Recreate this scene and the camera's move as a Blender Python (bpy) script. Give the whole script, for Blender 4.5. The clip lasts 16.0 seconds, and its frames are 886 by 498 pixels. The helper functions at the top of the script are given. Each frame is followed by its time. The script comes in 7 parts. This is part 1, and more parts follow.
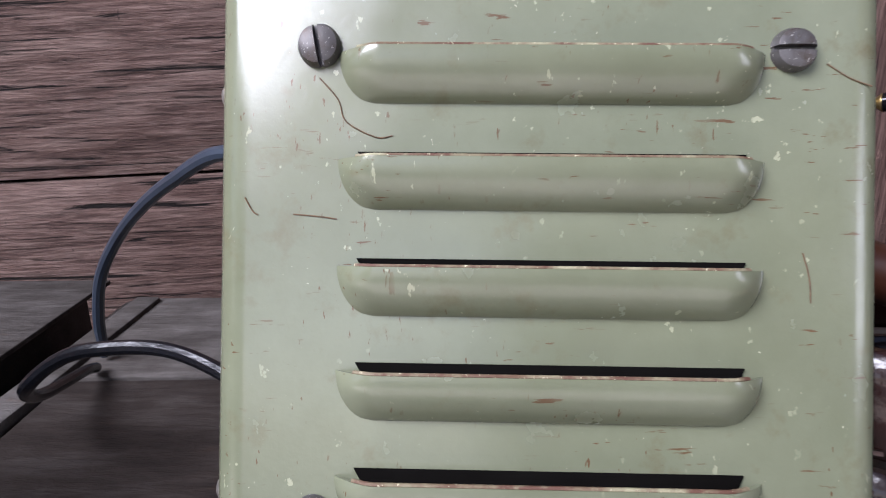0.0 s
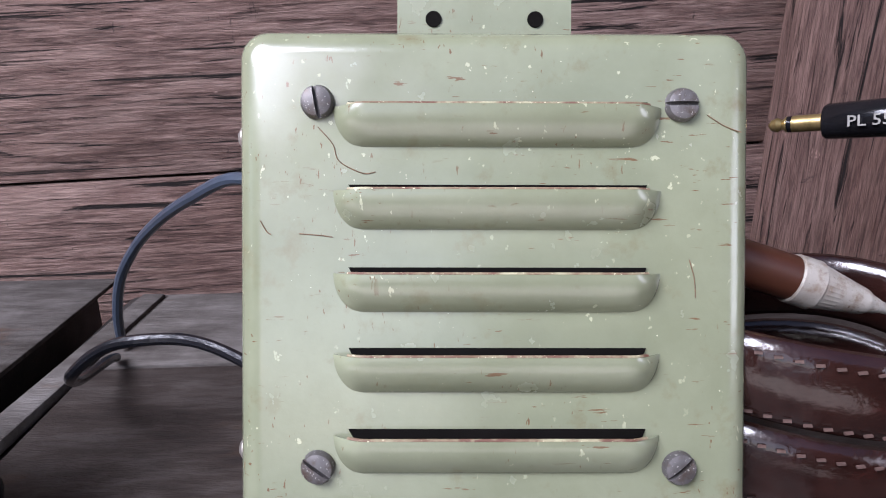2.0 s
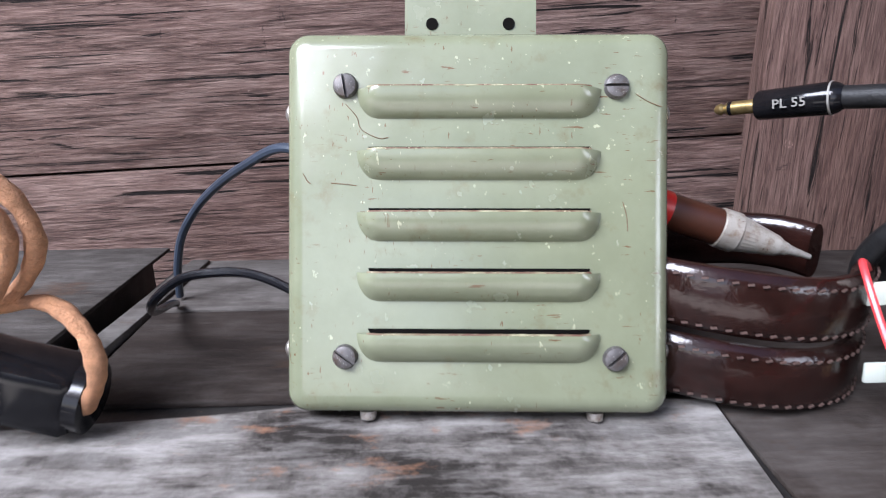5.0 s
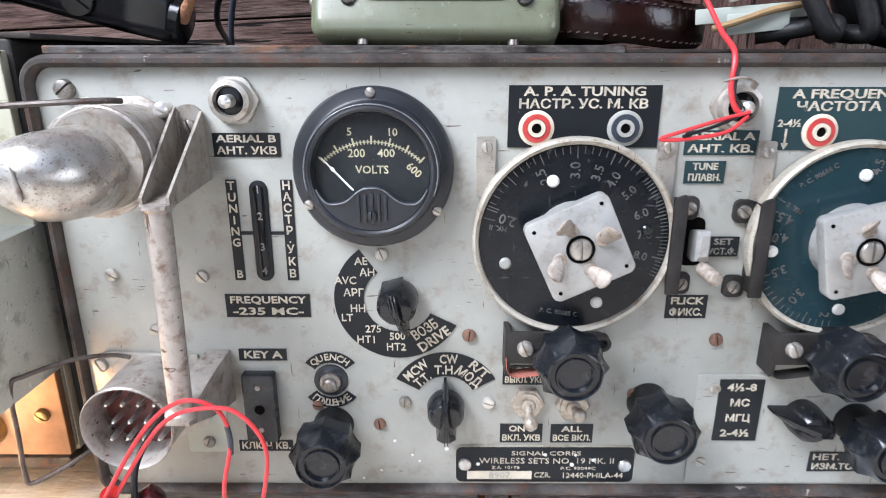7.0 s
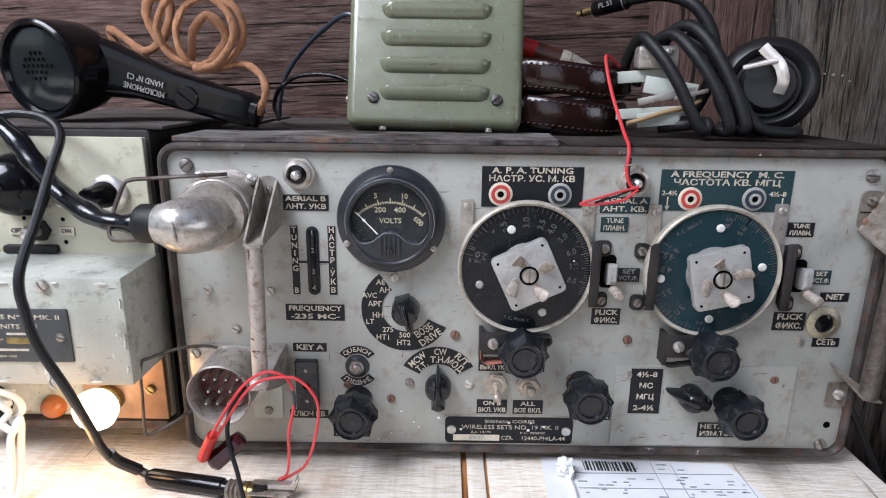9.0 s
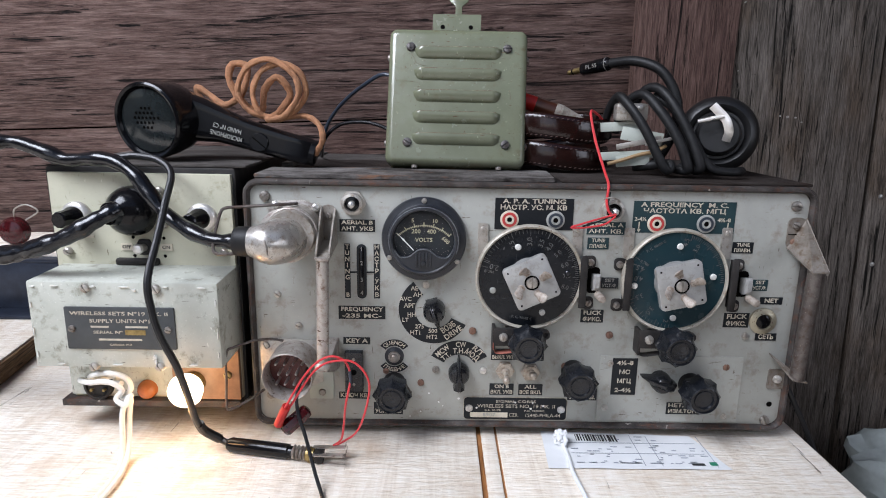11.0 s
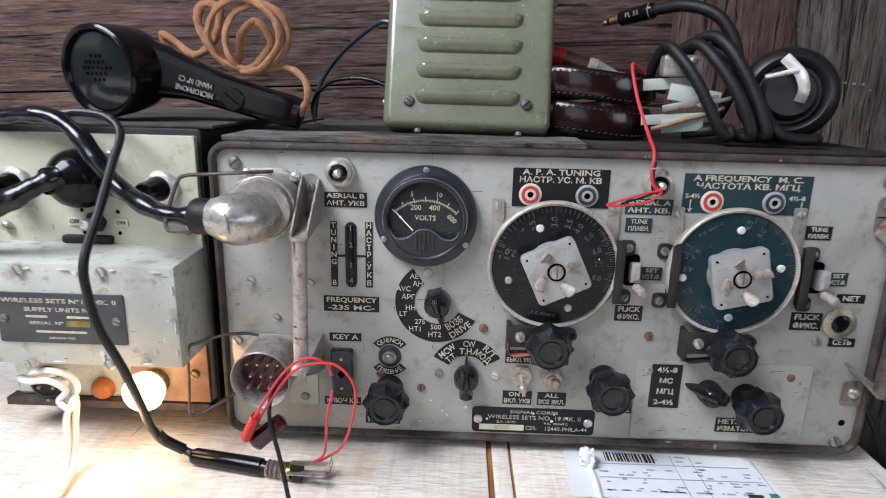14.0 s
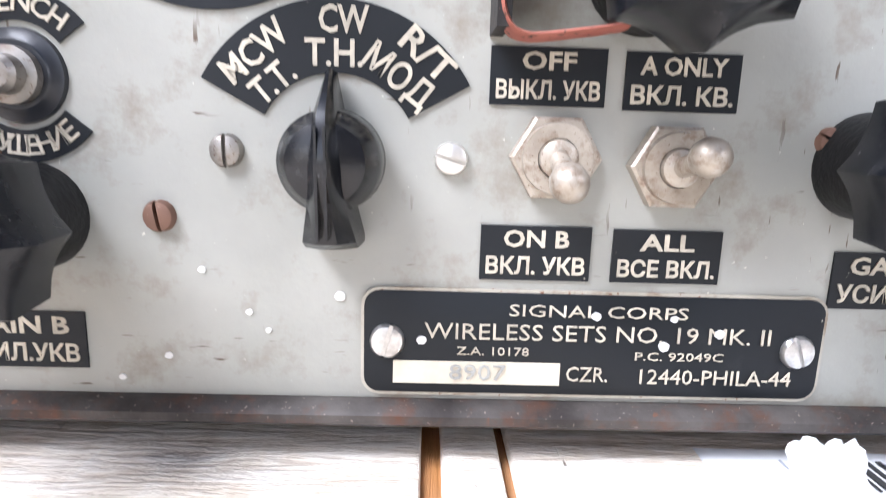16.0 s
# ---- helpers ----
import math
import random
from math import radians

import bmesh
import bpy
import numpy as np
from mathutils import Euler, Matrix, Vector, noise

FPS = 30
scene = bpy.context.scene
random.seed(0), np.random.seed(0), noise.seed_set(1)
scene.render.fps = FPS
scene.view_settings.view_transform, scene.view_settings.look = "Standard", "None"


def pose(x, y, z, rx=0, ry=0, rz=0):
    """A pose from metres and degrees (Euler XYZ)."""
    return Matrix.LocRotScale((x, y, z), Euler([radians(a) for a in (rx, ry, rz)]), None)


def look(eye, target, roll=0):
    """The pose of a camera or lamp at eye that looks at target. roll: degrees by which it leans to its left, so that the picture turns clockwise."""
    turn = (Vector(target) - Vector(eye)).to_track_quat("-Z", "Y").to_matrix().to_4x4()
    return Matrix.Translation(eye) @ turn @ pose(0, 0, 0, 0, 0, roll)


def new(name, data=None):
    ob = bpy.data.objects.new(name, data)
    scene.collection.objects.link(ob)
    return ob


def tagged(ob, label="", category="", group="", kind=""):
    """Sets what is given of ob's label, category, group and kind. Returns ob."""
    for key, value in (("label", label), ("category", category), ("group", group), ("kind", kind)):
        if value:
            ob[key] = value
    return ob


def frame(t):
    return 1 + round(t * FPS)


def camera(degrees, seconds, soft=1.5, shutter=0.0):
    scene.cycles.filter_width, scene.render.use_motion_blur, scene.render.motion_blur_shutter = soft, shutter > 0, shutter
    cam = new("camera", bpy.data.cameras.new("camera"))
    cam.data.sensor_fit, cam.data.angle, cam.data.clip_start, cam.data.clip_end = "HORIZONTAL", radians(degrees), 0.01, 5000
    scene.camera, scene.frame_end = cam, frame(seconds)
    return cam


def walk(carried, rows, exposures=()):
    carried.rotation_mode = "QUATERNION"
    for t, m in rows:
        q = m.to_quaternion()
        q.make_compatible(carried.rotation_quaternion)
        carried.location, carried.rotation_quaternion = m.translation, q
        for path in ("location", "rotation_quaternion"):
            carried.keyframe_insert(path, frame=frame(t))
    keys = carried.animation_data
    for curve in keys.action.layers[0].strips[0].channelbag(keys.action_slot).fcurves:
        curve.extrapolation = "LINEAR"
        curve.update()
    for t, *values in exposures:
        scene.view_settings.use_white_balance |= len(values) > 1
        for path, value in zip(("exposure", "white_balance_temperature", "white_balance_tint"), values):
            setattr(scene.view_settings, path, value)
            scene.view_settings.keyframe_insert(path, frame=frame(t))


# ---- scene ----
cam = camera(72.0, 16.0, soft=1.0, shutter=0.35)
# seconds, eye (x, y, z), yaw, pitch, roll in degrees
ROWS = [
    (0.0, 0.1297, -0.0318, 0.3246, -1.46, -17.1, -0.1),
    (0.5, 0.1309, -0.0426, 0.3315, -2.58, -18.4, -0.24),
    (1.0, 0.1284, -0.0527, 0.3332, -2.87, -18.44, -0.39),
    (1.5, 0.1286, -0.0592, 0.3364, -2.75, -18.46, -0.79),
    (2.0, 0.1311, -0.0614, 0.3393, -3.27, -18.27, -0.15),
    (2.5, 0.1291, -0.0717, 0.3422, -2.54, -18.7, -0.45),
    (3.0, 0.1269, -0.0735, 0.3428, -2.48, -18.94, -0.31),
    (5.3, 0.1369, -0.1354, 0.3335, -1.64, -17.7, -0.46),
    (5.5, 0.1387, -0.1548, 0.3264, -1.76, -17.86, -0.01),
    (6.0, 0.1429, -0.1964, 0.2758, 0.23, -15.8, -0.22),
    (6.5, 0.1495, -0.228, 0.2328, -0.75, -17.38, 0.38),
    (7.0, 0.1558, -0.258, 0.2171, 0.25, -17.37, -0.02),
    (7.5, 0.1644, -0.2923, 0.2162, -0.51, -16.7, 0.97),
    (8.0, 0.1687, -0.3242, 0.2264, 0.19, -16.4, 0.76),
    (8.5, 0.1668, -0.347, 0.2307, 0.9, -14.83, 0.59),
    (8.7, 0.1637, -0.357, 0.2417, 0.41, -15.12, 0.8),
    (10.8, 0.1369, -0.4788, 0.2762, -0.58, -13.36, 0.6),
    (11.0, 0.1361, -0.4796, 0.2755, -0.57, -13.07, 1.0),
    (11.5, 0.1323, -0.4824, 0.277, -0.84, -12.5, 0.85),
    (12.0, 0.1222, -0.48, 0.2703, -0.9, -13.05, 1.16),
    (12.5, 0.1185, -0.4788, 0.2702, -0.93, -13.13, 1.56),
    (13.0, 0.1219, -0.4729, 0.2699, -1.21, -12.76, 1.39),
    (13.5, 0.1319, -0.4494, 0.2657, 0.48, -12.93, 2.05),
    (14.0, 0.1469, -0.3966, 0.2556, 1.39, -14.84, 1.38),
    (14.5, 0.1438, -0.311, 0.2246, 0.49, -15.58, 0.93),
    (15.0, 0.1572, -0.2005, 0.1367, 0.17, -12.57, 1.07),
    (15.5, 0.1678, -0.1281, 0.0882, -1.74, -12.66, 1.57),
    (16.0, 0.1724, -0.1111, 0.0652, -1.64, -11.52, 1.82),
]
walk(cam, [(t, pose(x, y, z, 0, 0, yaw) @ pose(0, 0, 0, 90 + pitch) @ pose(0, 0, 0, 0, 0, roll)) for t, x, y, z, yaw, pitch, roll in ROWS],
     exposures=[(0.0, 0.62, 6100, 24), (1.0, 0.86, 6050, 25), (3.0, 1.06, 6030, 25), (5.5, 1.18, 6000, 17), (6.5, 0.85, 6000, 15), (7.5, 0.56, 6050, 17), (8.5, 0.19, 6080, 18), (11.0, -0.12, 6090, 17), (14.0, -0.05, 6090, 17), (14.5, 0.12, 6050, 17), (15.0, 0.22, 6060, 19), (16.0, 1.15, 6100, 19)])

# ---- world and light ----
world = bpy.data.worlds.new("world")
scene.world = world
world.use_nodes = True
wn = world.node_tree.nodes
sky = wn.new("ShaderNodeTexSky")
sky.sky_type = 'NISHITA'
sky.sun_disc = False
sky.sun_elevation, sky.sun_rotation = radians(38), radians(215)
world.node_tree.links.new(sky.outputs[0], wn["Background"].inputs[0])
wn["Background"].inputs[1].default_value = 0.08


def area_lamp(name, eye, target, sx, sy, watts, colour):
    d = bpy.data.lights.new(name, 'AREA')
    d.shape, d.size, d.size_y, d.energy, d.color = 'RECTANGLE', sx, sy, watts, colour
    ob = new(name, d)
    ob.matrix_world = look(eye, target)
    return ob


# daylight through the open front and the gap in the roof
area_lamp("roof_gap_daylight", (-0.75, -0.62, 1.38), (-0.1, -0.1, 0.0), 1.0, 0.7, 47.0, (0.92, 0.97, 1.0))
area_lamp("side_opening_daylight", (1.56, -1.05, 0.62), (0.20, -0.35, 0.10), 0.7, 0.7, 4.5, (0.95, 0.98, 1.0))
area_lamp("doorway_daylight", (-0.45, -1.86, 0.60), (0.05, 0.1, 0.15), 1.1, 1.2, 2.5, (0.85, 0.94, 1.0))


# ---- materials ----
def ramp(nt, stops):
    r = nt.nodes.new("ShaderNodeValToRGB")
    els = r.color_ramp.elements
    while len(els) < len(stops):
        els.new(0.5)
    for e, (p, c) in zip(els, stops):
        e.position, e.color = p, (*c, 1) if len(c) == 3 else c
    return r


def base(name, rough=0.5, metal=0.0):
    m = bpy.data.materials.new(name)
    m.use_nodes = True
    nt = m.node_tree
    b = nt.nodes["Principled BSDF"]
    b.inputs["Roughness"].default_value, b.inputs["Metallic"].default_value = rough, metal
    tc = nt.nodes.new("ShaderNodeTexCoord")
    return m, nt, b, tc.outputs["Object"]


def nnoise(nt, vec, scale, detail=4.0, rough=0.55, stretch=None, shift=(0, 0, 0), warp=0.0):
    if stretch or any(shift):
        mp = nt.nodes.new("ShaderNodeMapping")
        mp.inputs["Scale"].default_value = stretch or (1, 1, 1)
        mp.inputs["Location"].default_value = shift
        nt.links.new(vec, mp.inputs["Vector"])
        vec = mp.outputs[0]
    n = nt.nodes.new("ShaderNodeTexNoise")
    n.inputs["Scale"].default_value, n.inputs["Detail"].default_value, n.inputs["Roughness"].default_value = scale, detail, rough
    n.inputs["Distortion"].default_value = warp
    nt.links.new(vec, n.inputs["Vector"])
    return n.outputs["Fac"]


def blend(nt, fac, a, b, mode='MIX'):
    mx = nt.nodes.new("ShaderNodeMix")
    mx.data_type, mx.blend_type = 'RGBA', mode
    for sock, v in ((0, fac), (6, a), (7, b)):
        if isinstance(v, (int, float)):
            mx.inputs[sock].default_value = v
        elif isinstance(v, tuple):
            mx.inputs[sock].default_value = (*v, 1)
        else:
            nt.links.new(v, mx.inputs[sock])
    return mx.outputs[2]


def bumped(nt, b, height, strength, dist):
    bp = nt.nodes.new("ShaderNodeBump")
    bp.inputs["Strength"].default_value, bp.inputs["Distance"].default_value = strength, dist
    nt.links.new(height, bp.inputs["Height"])
    nt.links.new(bp.outputs[0], b.inputs["Normal"])


def painted(name, c1, c2, chip, rough=0.45, grime=(0.12, 0.1, 0.08), chips=0.70, metal=0.0, dirt=0.62, grain=0.15, spec=0.3, k=1.0, scuff=None, pale=None, tiny=1.5):
    """Old paint: two close tones, blotches of grime, small chips down to another colour."""
    m, nt, b, v = base(name, rough, metal)
    b.inputs["Specular IOR Level"].default_value = spec
    col = blend(nt, ramp_of(nt, nnoise(nt, v, 18 * k, 6, 0.62), 0.35, 0.65), c1, c2)
    col = blend(nt, ramp_of(nt, nnoise(nt, v, 42 * k, 7, 0.68, shift=(3, 1, 7)), dirt, dirt + 0.2), col, grime)
    specks = ramp_of(nt, nnoise(nt, v, 640 * math.sqrt(k), 3, 0.6), chips, chips + 0.02)
    col = blend(nt, specks, col, chip)
    for tone, stretch, shift, lim in ((scuff, (0.16, 1, 1.3), (5, 2, 3), 0.665), (scuff, (1.2, 1, 0.14), (1, 8, 4), 0.675), (pale, (0.5, 1, 0.22), (9, 3, 6), 0.672)):
        if tone:
            near = ramp_of(nt, nnoise(nt, v, 30, 3, 0.6, shift=shift), 0.47, 0.56)
            line = ramp_of(nt, nnoise(nt, v, 330 * tiny, 3, 0.55, stretch=stretch, shift=shift), lim, lim + 0.03)
            both = nt.nodes.new("ShaderNodeMath")
            both.operation = 'MULTIPLY'
            nt.links.new(near, both.inputs[0])
            nt.links.new(line, both.inputs[1])
            col = blend(nt, both.outputs[0], col, tone)
    nt.links.new(col, b.inputs["Base Color"])
    rr = nt.nodes.new("ShaderNodeMapRange")
    rr.inputs[3].default_value, rr.inputs[4].default_value = max(0.05, rough - 0.12), min(1, rough + 0.2)
    nt.links.new(nnoise(nt, v, 90, 5), rr.inputs[0])
    nt.links.new(rr.outputs[0], b.inputs["Roughness"])
    bumped(nt, b, nnoise(nt, v, 700, 3), grain, 0.0004)
    return m


def ramp_of(nt, fac, lo, hi):
    r = ramp(nt, [(lo, (0, 0, 0)), (hi, (1, 1, 1))])
    nt.links.new(fac, r.inputs[0])
    return r.outputs[0]


def wood(name, dark, mid, light, axis, freq=1.0, rough=0.8, bump=0.6, stain=None, rnd=True):
    """Grain along an axis: fine fibres, broad bands, weathering, a different tone for each board."""
    m, nt, b, v = base(name, rough)
    b.inputs["Specular IOR Level"].default_value = 0.18
    oi = nt.nodes.new("ShaderNodeObjectInfo")
    add = nt.nodes.new("ShaderNodeVectorMath")
    add.operation = 'ADD'
    sc = nt.nodes.new("ShaderNodeMath")
    sc.operation, sc.inputs[1].default_value = 'MULTIPLY', 7.0
    nt.links.new(oi.outputs["Random"], sc.inputs[0])
    nt.links.new(v, add.inputs[0])
    nt.links.new(sc.outputs[0], add.inputs[1])
    v = add.outputs[0]
    s = [1.0, 1.0, 1.0]
    s[axis] = 0.045
    fibre = nnoise(nt, v, 310 * freq, 7, 0.75, stretch=tuple(s), warp=0.35)
    s[axis] = 0.10
    band = nnoise(nt, v, 40 * freq, 4, 0.6, stretch=tuple(s))
    s[axis] = 0.4
    blot = nnoise(nt, v, 9, 5, 0.65, stretch=tuple(s))
    r = ramp(nt, [(0.40, dark), (0.5, mid), (0.61, light)])
    nt.links.new(fibre, r.inputs[0])
    r2 = ramp(nt, [(0.38, dark), (0.5, mid), (0.64, light)])
    nt.links.new(band, r2.inputs[0])
    col = blend(nt, 0.55, r.outputs[0], r2.outputs[0])
    col = blend(nt, ramp_of(nt, blot, 0.45, 0.72), col, stain or mid)
    s[axis] = 0.034
    crack = nnoise(nt, v, 210 * freq, 5, 0.62, stretch=tuple(s), shift=(4, 2, 9), warp=0.5)
    col = blend(nt, ramp_of(nt, crack, 0.58, 0.66), col, tuple(x * 0.4 for x in dark))
    if rnd:
        hv = nt.nodes.new("ShaderNodeHueSaturation")
        mr = nt.nodes.new("ShaderNodeMapRange")
        mr.inputs[3].default_value, mr.inputs[4].default_value = 0.8, 1.2
        nt.links.new(oi.outputs["Random"], mr.inputs[0])
        nt.links.new(mr.outputs[0], hv.inputs["Value"])
        nt.links.new(col, hv.inputs["Color"])
        col = hv.outputs[0]
    nt.links.new(col, b.inputs["Base Color"])
    h = nt.nodes.new("ShaderNodeMath")
    h.operation = 'ADD'
    nt.links.new(fibre, h.inputs[0])
    inv = nt.nodes.new("ShaderNodeMath")
    inv.operation, inv.inputs[1].default_value = 'MULTIPLY_ADD', -2.0
    nt.links.new(ramp_of(nt, crack, 0.54, 0.67), inv.inputs[0])
    nt.links.new(band, inv.inputs[2])
    nt.links.new(inv.outputs[0], h.inputs[1])
    bumped(nt, b, h.outputs[0], bump, 0.0035)
    return m


def weathered(name, dark, mid, light, axis, tint, rough=0.78, bump=0.9):
    """Old unpainted board: close wavy fibres, growth figure, checks, blotches of dirt and a few pale scuffs."""
    m, nt, b, v = base(name, rough)
    b.inputs["Specular IOR Level"].default_value = 0.2
    oi = nt.nodes.new("ShaderNodeObjectInfo")
    sc = nt.nodes.new("ShaderNodeMath")
    sc.operation, sc.inputs[1].default_value = 'MULTIPLY', 9.0
    nt.links.new(oi.outputs["Random"], sc.inputs[0])
    add = nt.nodes.new("ShaderNodeVectorMath")
    nt.links.new(v, add.inputs[0])
    nt.links.new(sc.outputs[0], add.inputs[1])
    v = add.outputs[0]

    def along(k):
        st = [1.0, 1.0, 1.0]
        st[axis] = k
        return tuple(st)

    fine = nnoise(nt, v, 620, 5, 0.72, stretch=along(0.055), warp=0.6)
    fibre = nnoise(nt, v, 240, 6, 0.68, stretch=along(0.06), shift=(3, 3, 1), warp=0.8)
    figure = nnoise(nt, v, 52, 5, 0.62, stretch=along(0.13), shift=(1, 6, 2), warp=1.6)
    blot = nnoise(nt, v, 11, 6, 0.66, stretch=along(0.5), shift=(7, 1, 4))
    r1 = ramp(nt, [(0.36, dark), (0.50, mid), (0.66, light)])
    nt.links.new(fibre, r1.inputs[0])
    r2 = ramp(nt, [(0.38, dark), (0.48, mid), (0.60, light)])
    nt.links.new(figure, r2.inputs[0])
    r3 = ramp(nt, [(0.42, dark), (0.51, mid), (0.60, light)])
    nt.links.new(fine, r3.inputs[0])
    col = blend(nt, 0.45, r1.outputs[0], r2.outputs[0])
    col = blend(nt, 0.40, col, r3.outputs[0])
    col = blend(nt, ramp_of(nt, blot, 0.50, 0.70), col, tint, 'MULTIPLY')
    check = nnoise(nt, v, 150, 6, 0.66, stretch=along(0.045), shift=(4, 2, 9), warp=1.2)
    cut = ramp_of(nt, check, 0.585, 0.63)
    col = blend(nt, cut, col, tuple(x * 0.25 for x in dark))
    cross = nnoise(nt, v, 60, 5, 0.7, stretch=along(2.4), shift=(2, 8, 5))
    col = blend(nt, ramp_of(nt, cross, 0.66, 0.74), col, tuple(x * 0.5 for x in dark))
    scuff = nnoise(nt, v, 46, 7, 0.75, stretch=along(0.6), shift=(6, 6, 3))
    col = blend(nt, ramp_of(nt, scuff, 0.69, 0.74), col, tuple(x * 1.5 for x in light))
    hv = nt.nodes.new("ShaderNodeHueSaturation")
    mr = nt.nodes.new("ShaderNodeMapRange")
    mr.inputs[3].default_value, mr.inputs[4].default_value = 0.85, 1.15
    nt.links.new(oi.outputs["Random"], mr.inputs[0])
    nt.links.new(mr.outputs[0], hv.inputs["Value"])
    nt.links.new(col, hv.inputs["Color"])
    nt.links.new(hv.outputs[0], b.inputs["Base Color"])
    h = nt.nodes.new("ShaderNodeMath")
    h.operation = 'MULTIPLY_ADD'
    h.inputs[1].default_value = -1.6
    nt.links.new(cut, h.inputs[0])
    h2 = nt.nodes.new("ShaderNodeMath")
    h2.operation = 'ADD'
    nt.links.new(fine, h2.inputs[0])
    nt.links.new(fibre, h2.inputs[1])
    nt.links.new(h2.outputs[0], h.inputs[2])
    bumped(nt, b, h.outputs[0], bump, 0.0022)
    return m


def rough_sawn(name, dark, mid, light, brown):
    """Pale rough-sawn pine: saw marks across, faint growth lines along y, dents, dirt and brown stains."""
    m, nt, b, v = base(name, 0.75)
    b.inputs["Specular IOR Level"].default_value = 0.2
    saw = nnoise(nt, v, 330, 5, 0.7, stretch=(0.16, 1, 1), warp=0.4)
    grow = nnoise(nt, v, 95, 5, 0.62, stretch=(1, 0.07, 1), shift=(2, 4, 1), warp=0.9)
    blot = nnoise(nt, v, 14, 7, 0.7, shift=(5, 3, 2))
    r1 = ramp(nt, [(0.30, dark), (0.45, mid), (0.60, light)])
    nt.links.new(saw, r1.inputs[0])
    r2 = ramp(nt, [(0.34, dark), (0.50, mid), (0.64, light)])
    nt.links.new(grow, r2.inputs[0])
    col = blend(nt, 0.34, r1.outputs[0], r2.outputs[0])
    col = blend(nt, ramp_of(nt, blot, 0.52, 0.72), col, brown)
    dirt = nnoise(nt, v, 75, 7, 0.75, stretch=(1, 0.5, 1), shift=(8, 2, 6))
    col = blend(nt, ramp_of(nt, dirt, 0.66, 0.71), col, tuple(x * 0.42 for x in brown))
    crack = nnoise(nt, v, 60, 6, 0.66, stretch=(1, 0.06, 1), shift=(3, 9, 6), warp=1.0)
    cut = ramp_of(nt, crack, 0.665, 0.685)
    col = blend(nt, cut, col, tuple(x * 0.35 for x in brown))
    nt.links.new(col, b.inputs["Base Color"])
    h = nt.nodes.new("ShaderNodeMath")
    h.operation, h.inputs[1].default_value = 'MULTIPLY_ADD', -1.2
    nt.links.new(cut, h.inputs[0])
    nt.links.new(saw, h.inputs[2])
    bumped(nt, b, h.outputs[0], 0.75, 0.0022)
    return m


def plain(name, c, rough=0.5, metal=0.0, var=0.25, scale=120, bump=0.0, spec=0.5):
    m, nt, b, v = base(name, rough, metal)
    dark = tuple(x * (1 - var) for x in c)
    nt.links.new(blend(nt, ramp_of(nt, nnoise(nt, v, scale, 5, 0.6), 0.35, 0.65), dark, c), b.inputs["Base Color"])
    b.inputs["Specular IOR Level"].default_value = spec
    if bump:
        bumped(nt, b, nnoise(nt, v, scale * 4, 3), bump, 0.0006)
    return m


def mottled(name, dark, mid, light, rust, rough=0.85, lo=0.36, fine=130, along=(0.22, 1, 1), bump=0.7):
    """Dusty weathered board: blotches of dirt and dust, faint grain, rusty stains."""
    m, nt, b, v = base(name, rough)
    b.inputs["Specular IOR Level"].default_value = 0.2
    r = ramp(nt, [(lo, dark), (0.5, mid), (0.66, light)])
    nt.links.new(nnoise(nt, v, 15, 8, 0.72), r.inputs[0])
    r2 = ramp(nt, [(lo + 0.02, dark), (0.5, mid), (0.64, light)])
    nt.links.new(nnoise(nt, v, fine, 6, 0.7, stretch=along), r2.inputs[0])
    col = blend(nt, 0.42, r.outputs[0], r2.outputs[0])
    col = blend(nt, ramp_of(nt, nnoise(nt, v, 38, 6, 0.7, stretch=(0.5, 1, 1), shift=(2, 5, 1)), 0.58, 0.70), col, rust)
    nt.links.new(col, b.inputs["Base Color"])
    bumped(nt, b, nnoise(nt, v, 260, 6, 0.7, stretch=along), bump, 0.0015)
    return m


PANEL = painted("panel_grey_paint", (0.322, 0.324, 0.290), (0.378, 0.378, 0.340), (0.62, 0.60, 0.53), 0.38, (0.235, 0.20, 0.155), 0.705, dirt=0.53, k=1.5, scuff=(0.12, 0.09, 0.065))
PLATE = painted("plate_grey_paint", (0.38, 0.40, 0.34), (0.44, 0.46, 0.40), (0.6, 0.58, 0.5), 0.45, (0.28, 0.25, 0.19), 0.74, dirt=0.6)
SUPPLY = painted("supply_grey_green_paint", (0.42, 0.43, 0.372), (0.50, 0.508, 0.445), (0.7, 0.7, 0.64), 0.42, (0.2, 0.19, 0.14), 0.68, dirt=0.54, k=2.2, scuff=(0.07, 0.06, 0.045), pale=(0.75, 0.75, 0.68))
CREAM = painted("cream_panel_paint", (0.46, 0.45, 0.34), (0.53, 0.51, 0.39), (0.2, 0.17, 0.12), 0.45, (0.28, 0.25, 0.16), 0.72, dirt=0.55, k=1.6, scuff=(0.12, 0.09, 0.05), pale=(0.66, 0.64, 0.54))
GREEN = painted("olive_green_enamel", (0.134, 0.145, 0.091), (0.160, 0.172, 0.112), (0.36, 0.36, 0.25), 0.18, (0.122, 0.112, 0.062), 0.735, dirt=0.57, grain=0.08, spec=0.7, k=2.0, scuff=(0.10, 0.06, 0.03), pale=(0.28, 0.29, 0.19), tiny=2.6)
RUST = painted("rusty_dark_steel", (0.034, 0.029, 0.027), (0.105, 0.094, 0.086), (0.24, 0.20, 0.17), 0.45, (0.105, 0.050, 0.032), 0.67, dirt=0.50, metal=0.25, grain=0.35, k=3.0, scuff=(0.17, 0.075, 0.045), pale=(0.42, 0.39, 0.35), tiny=0.8)
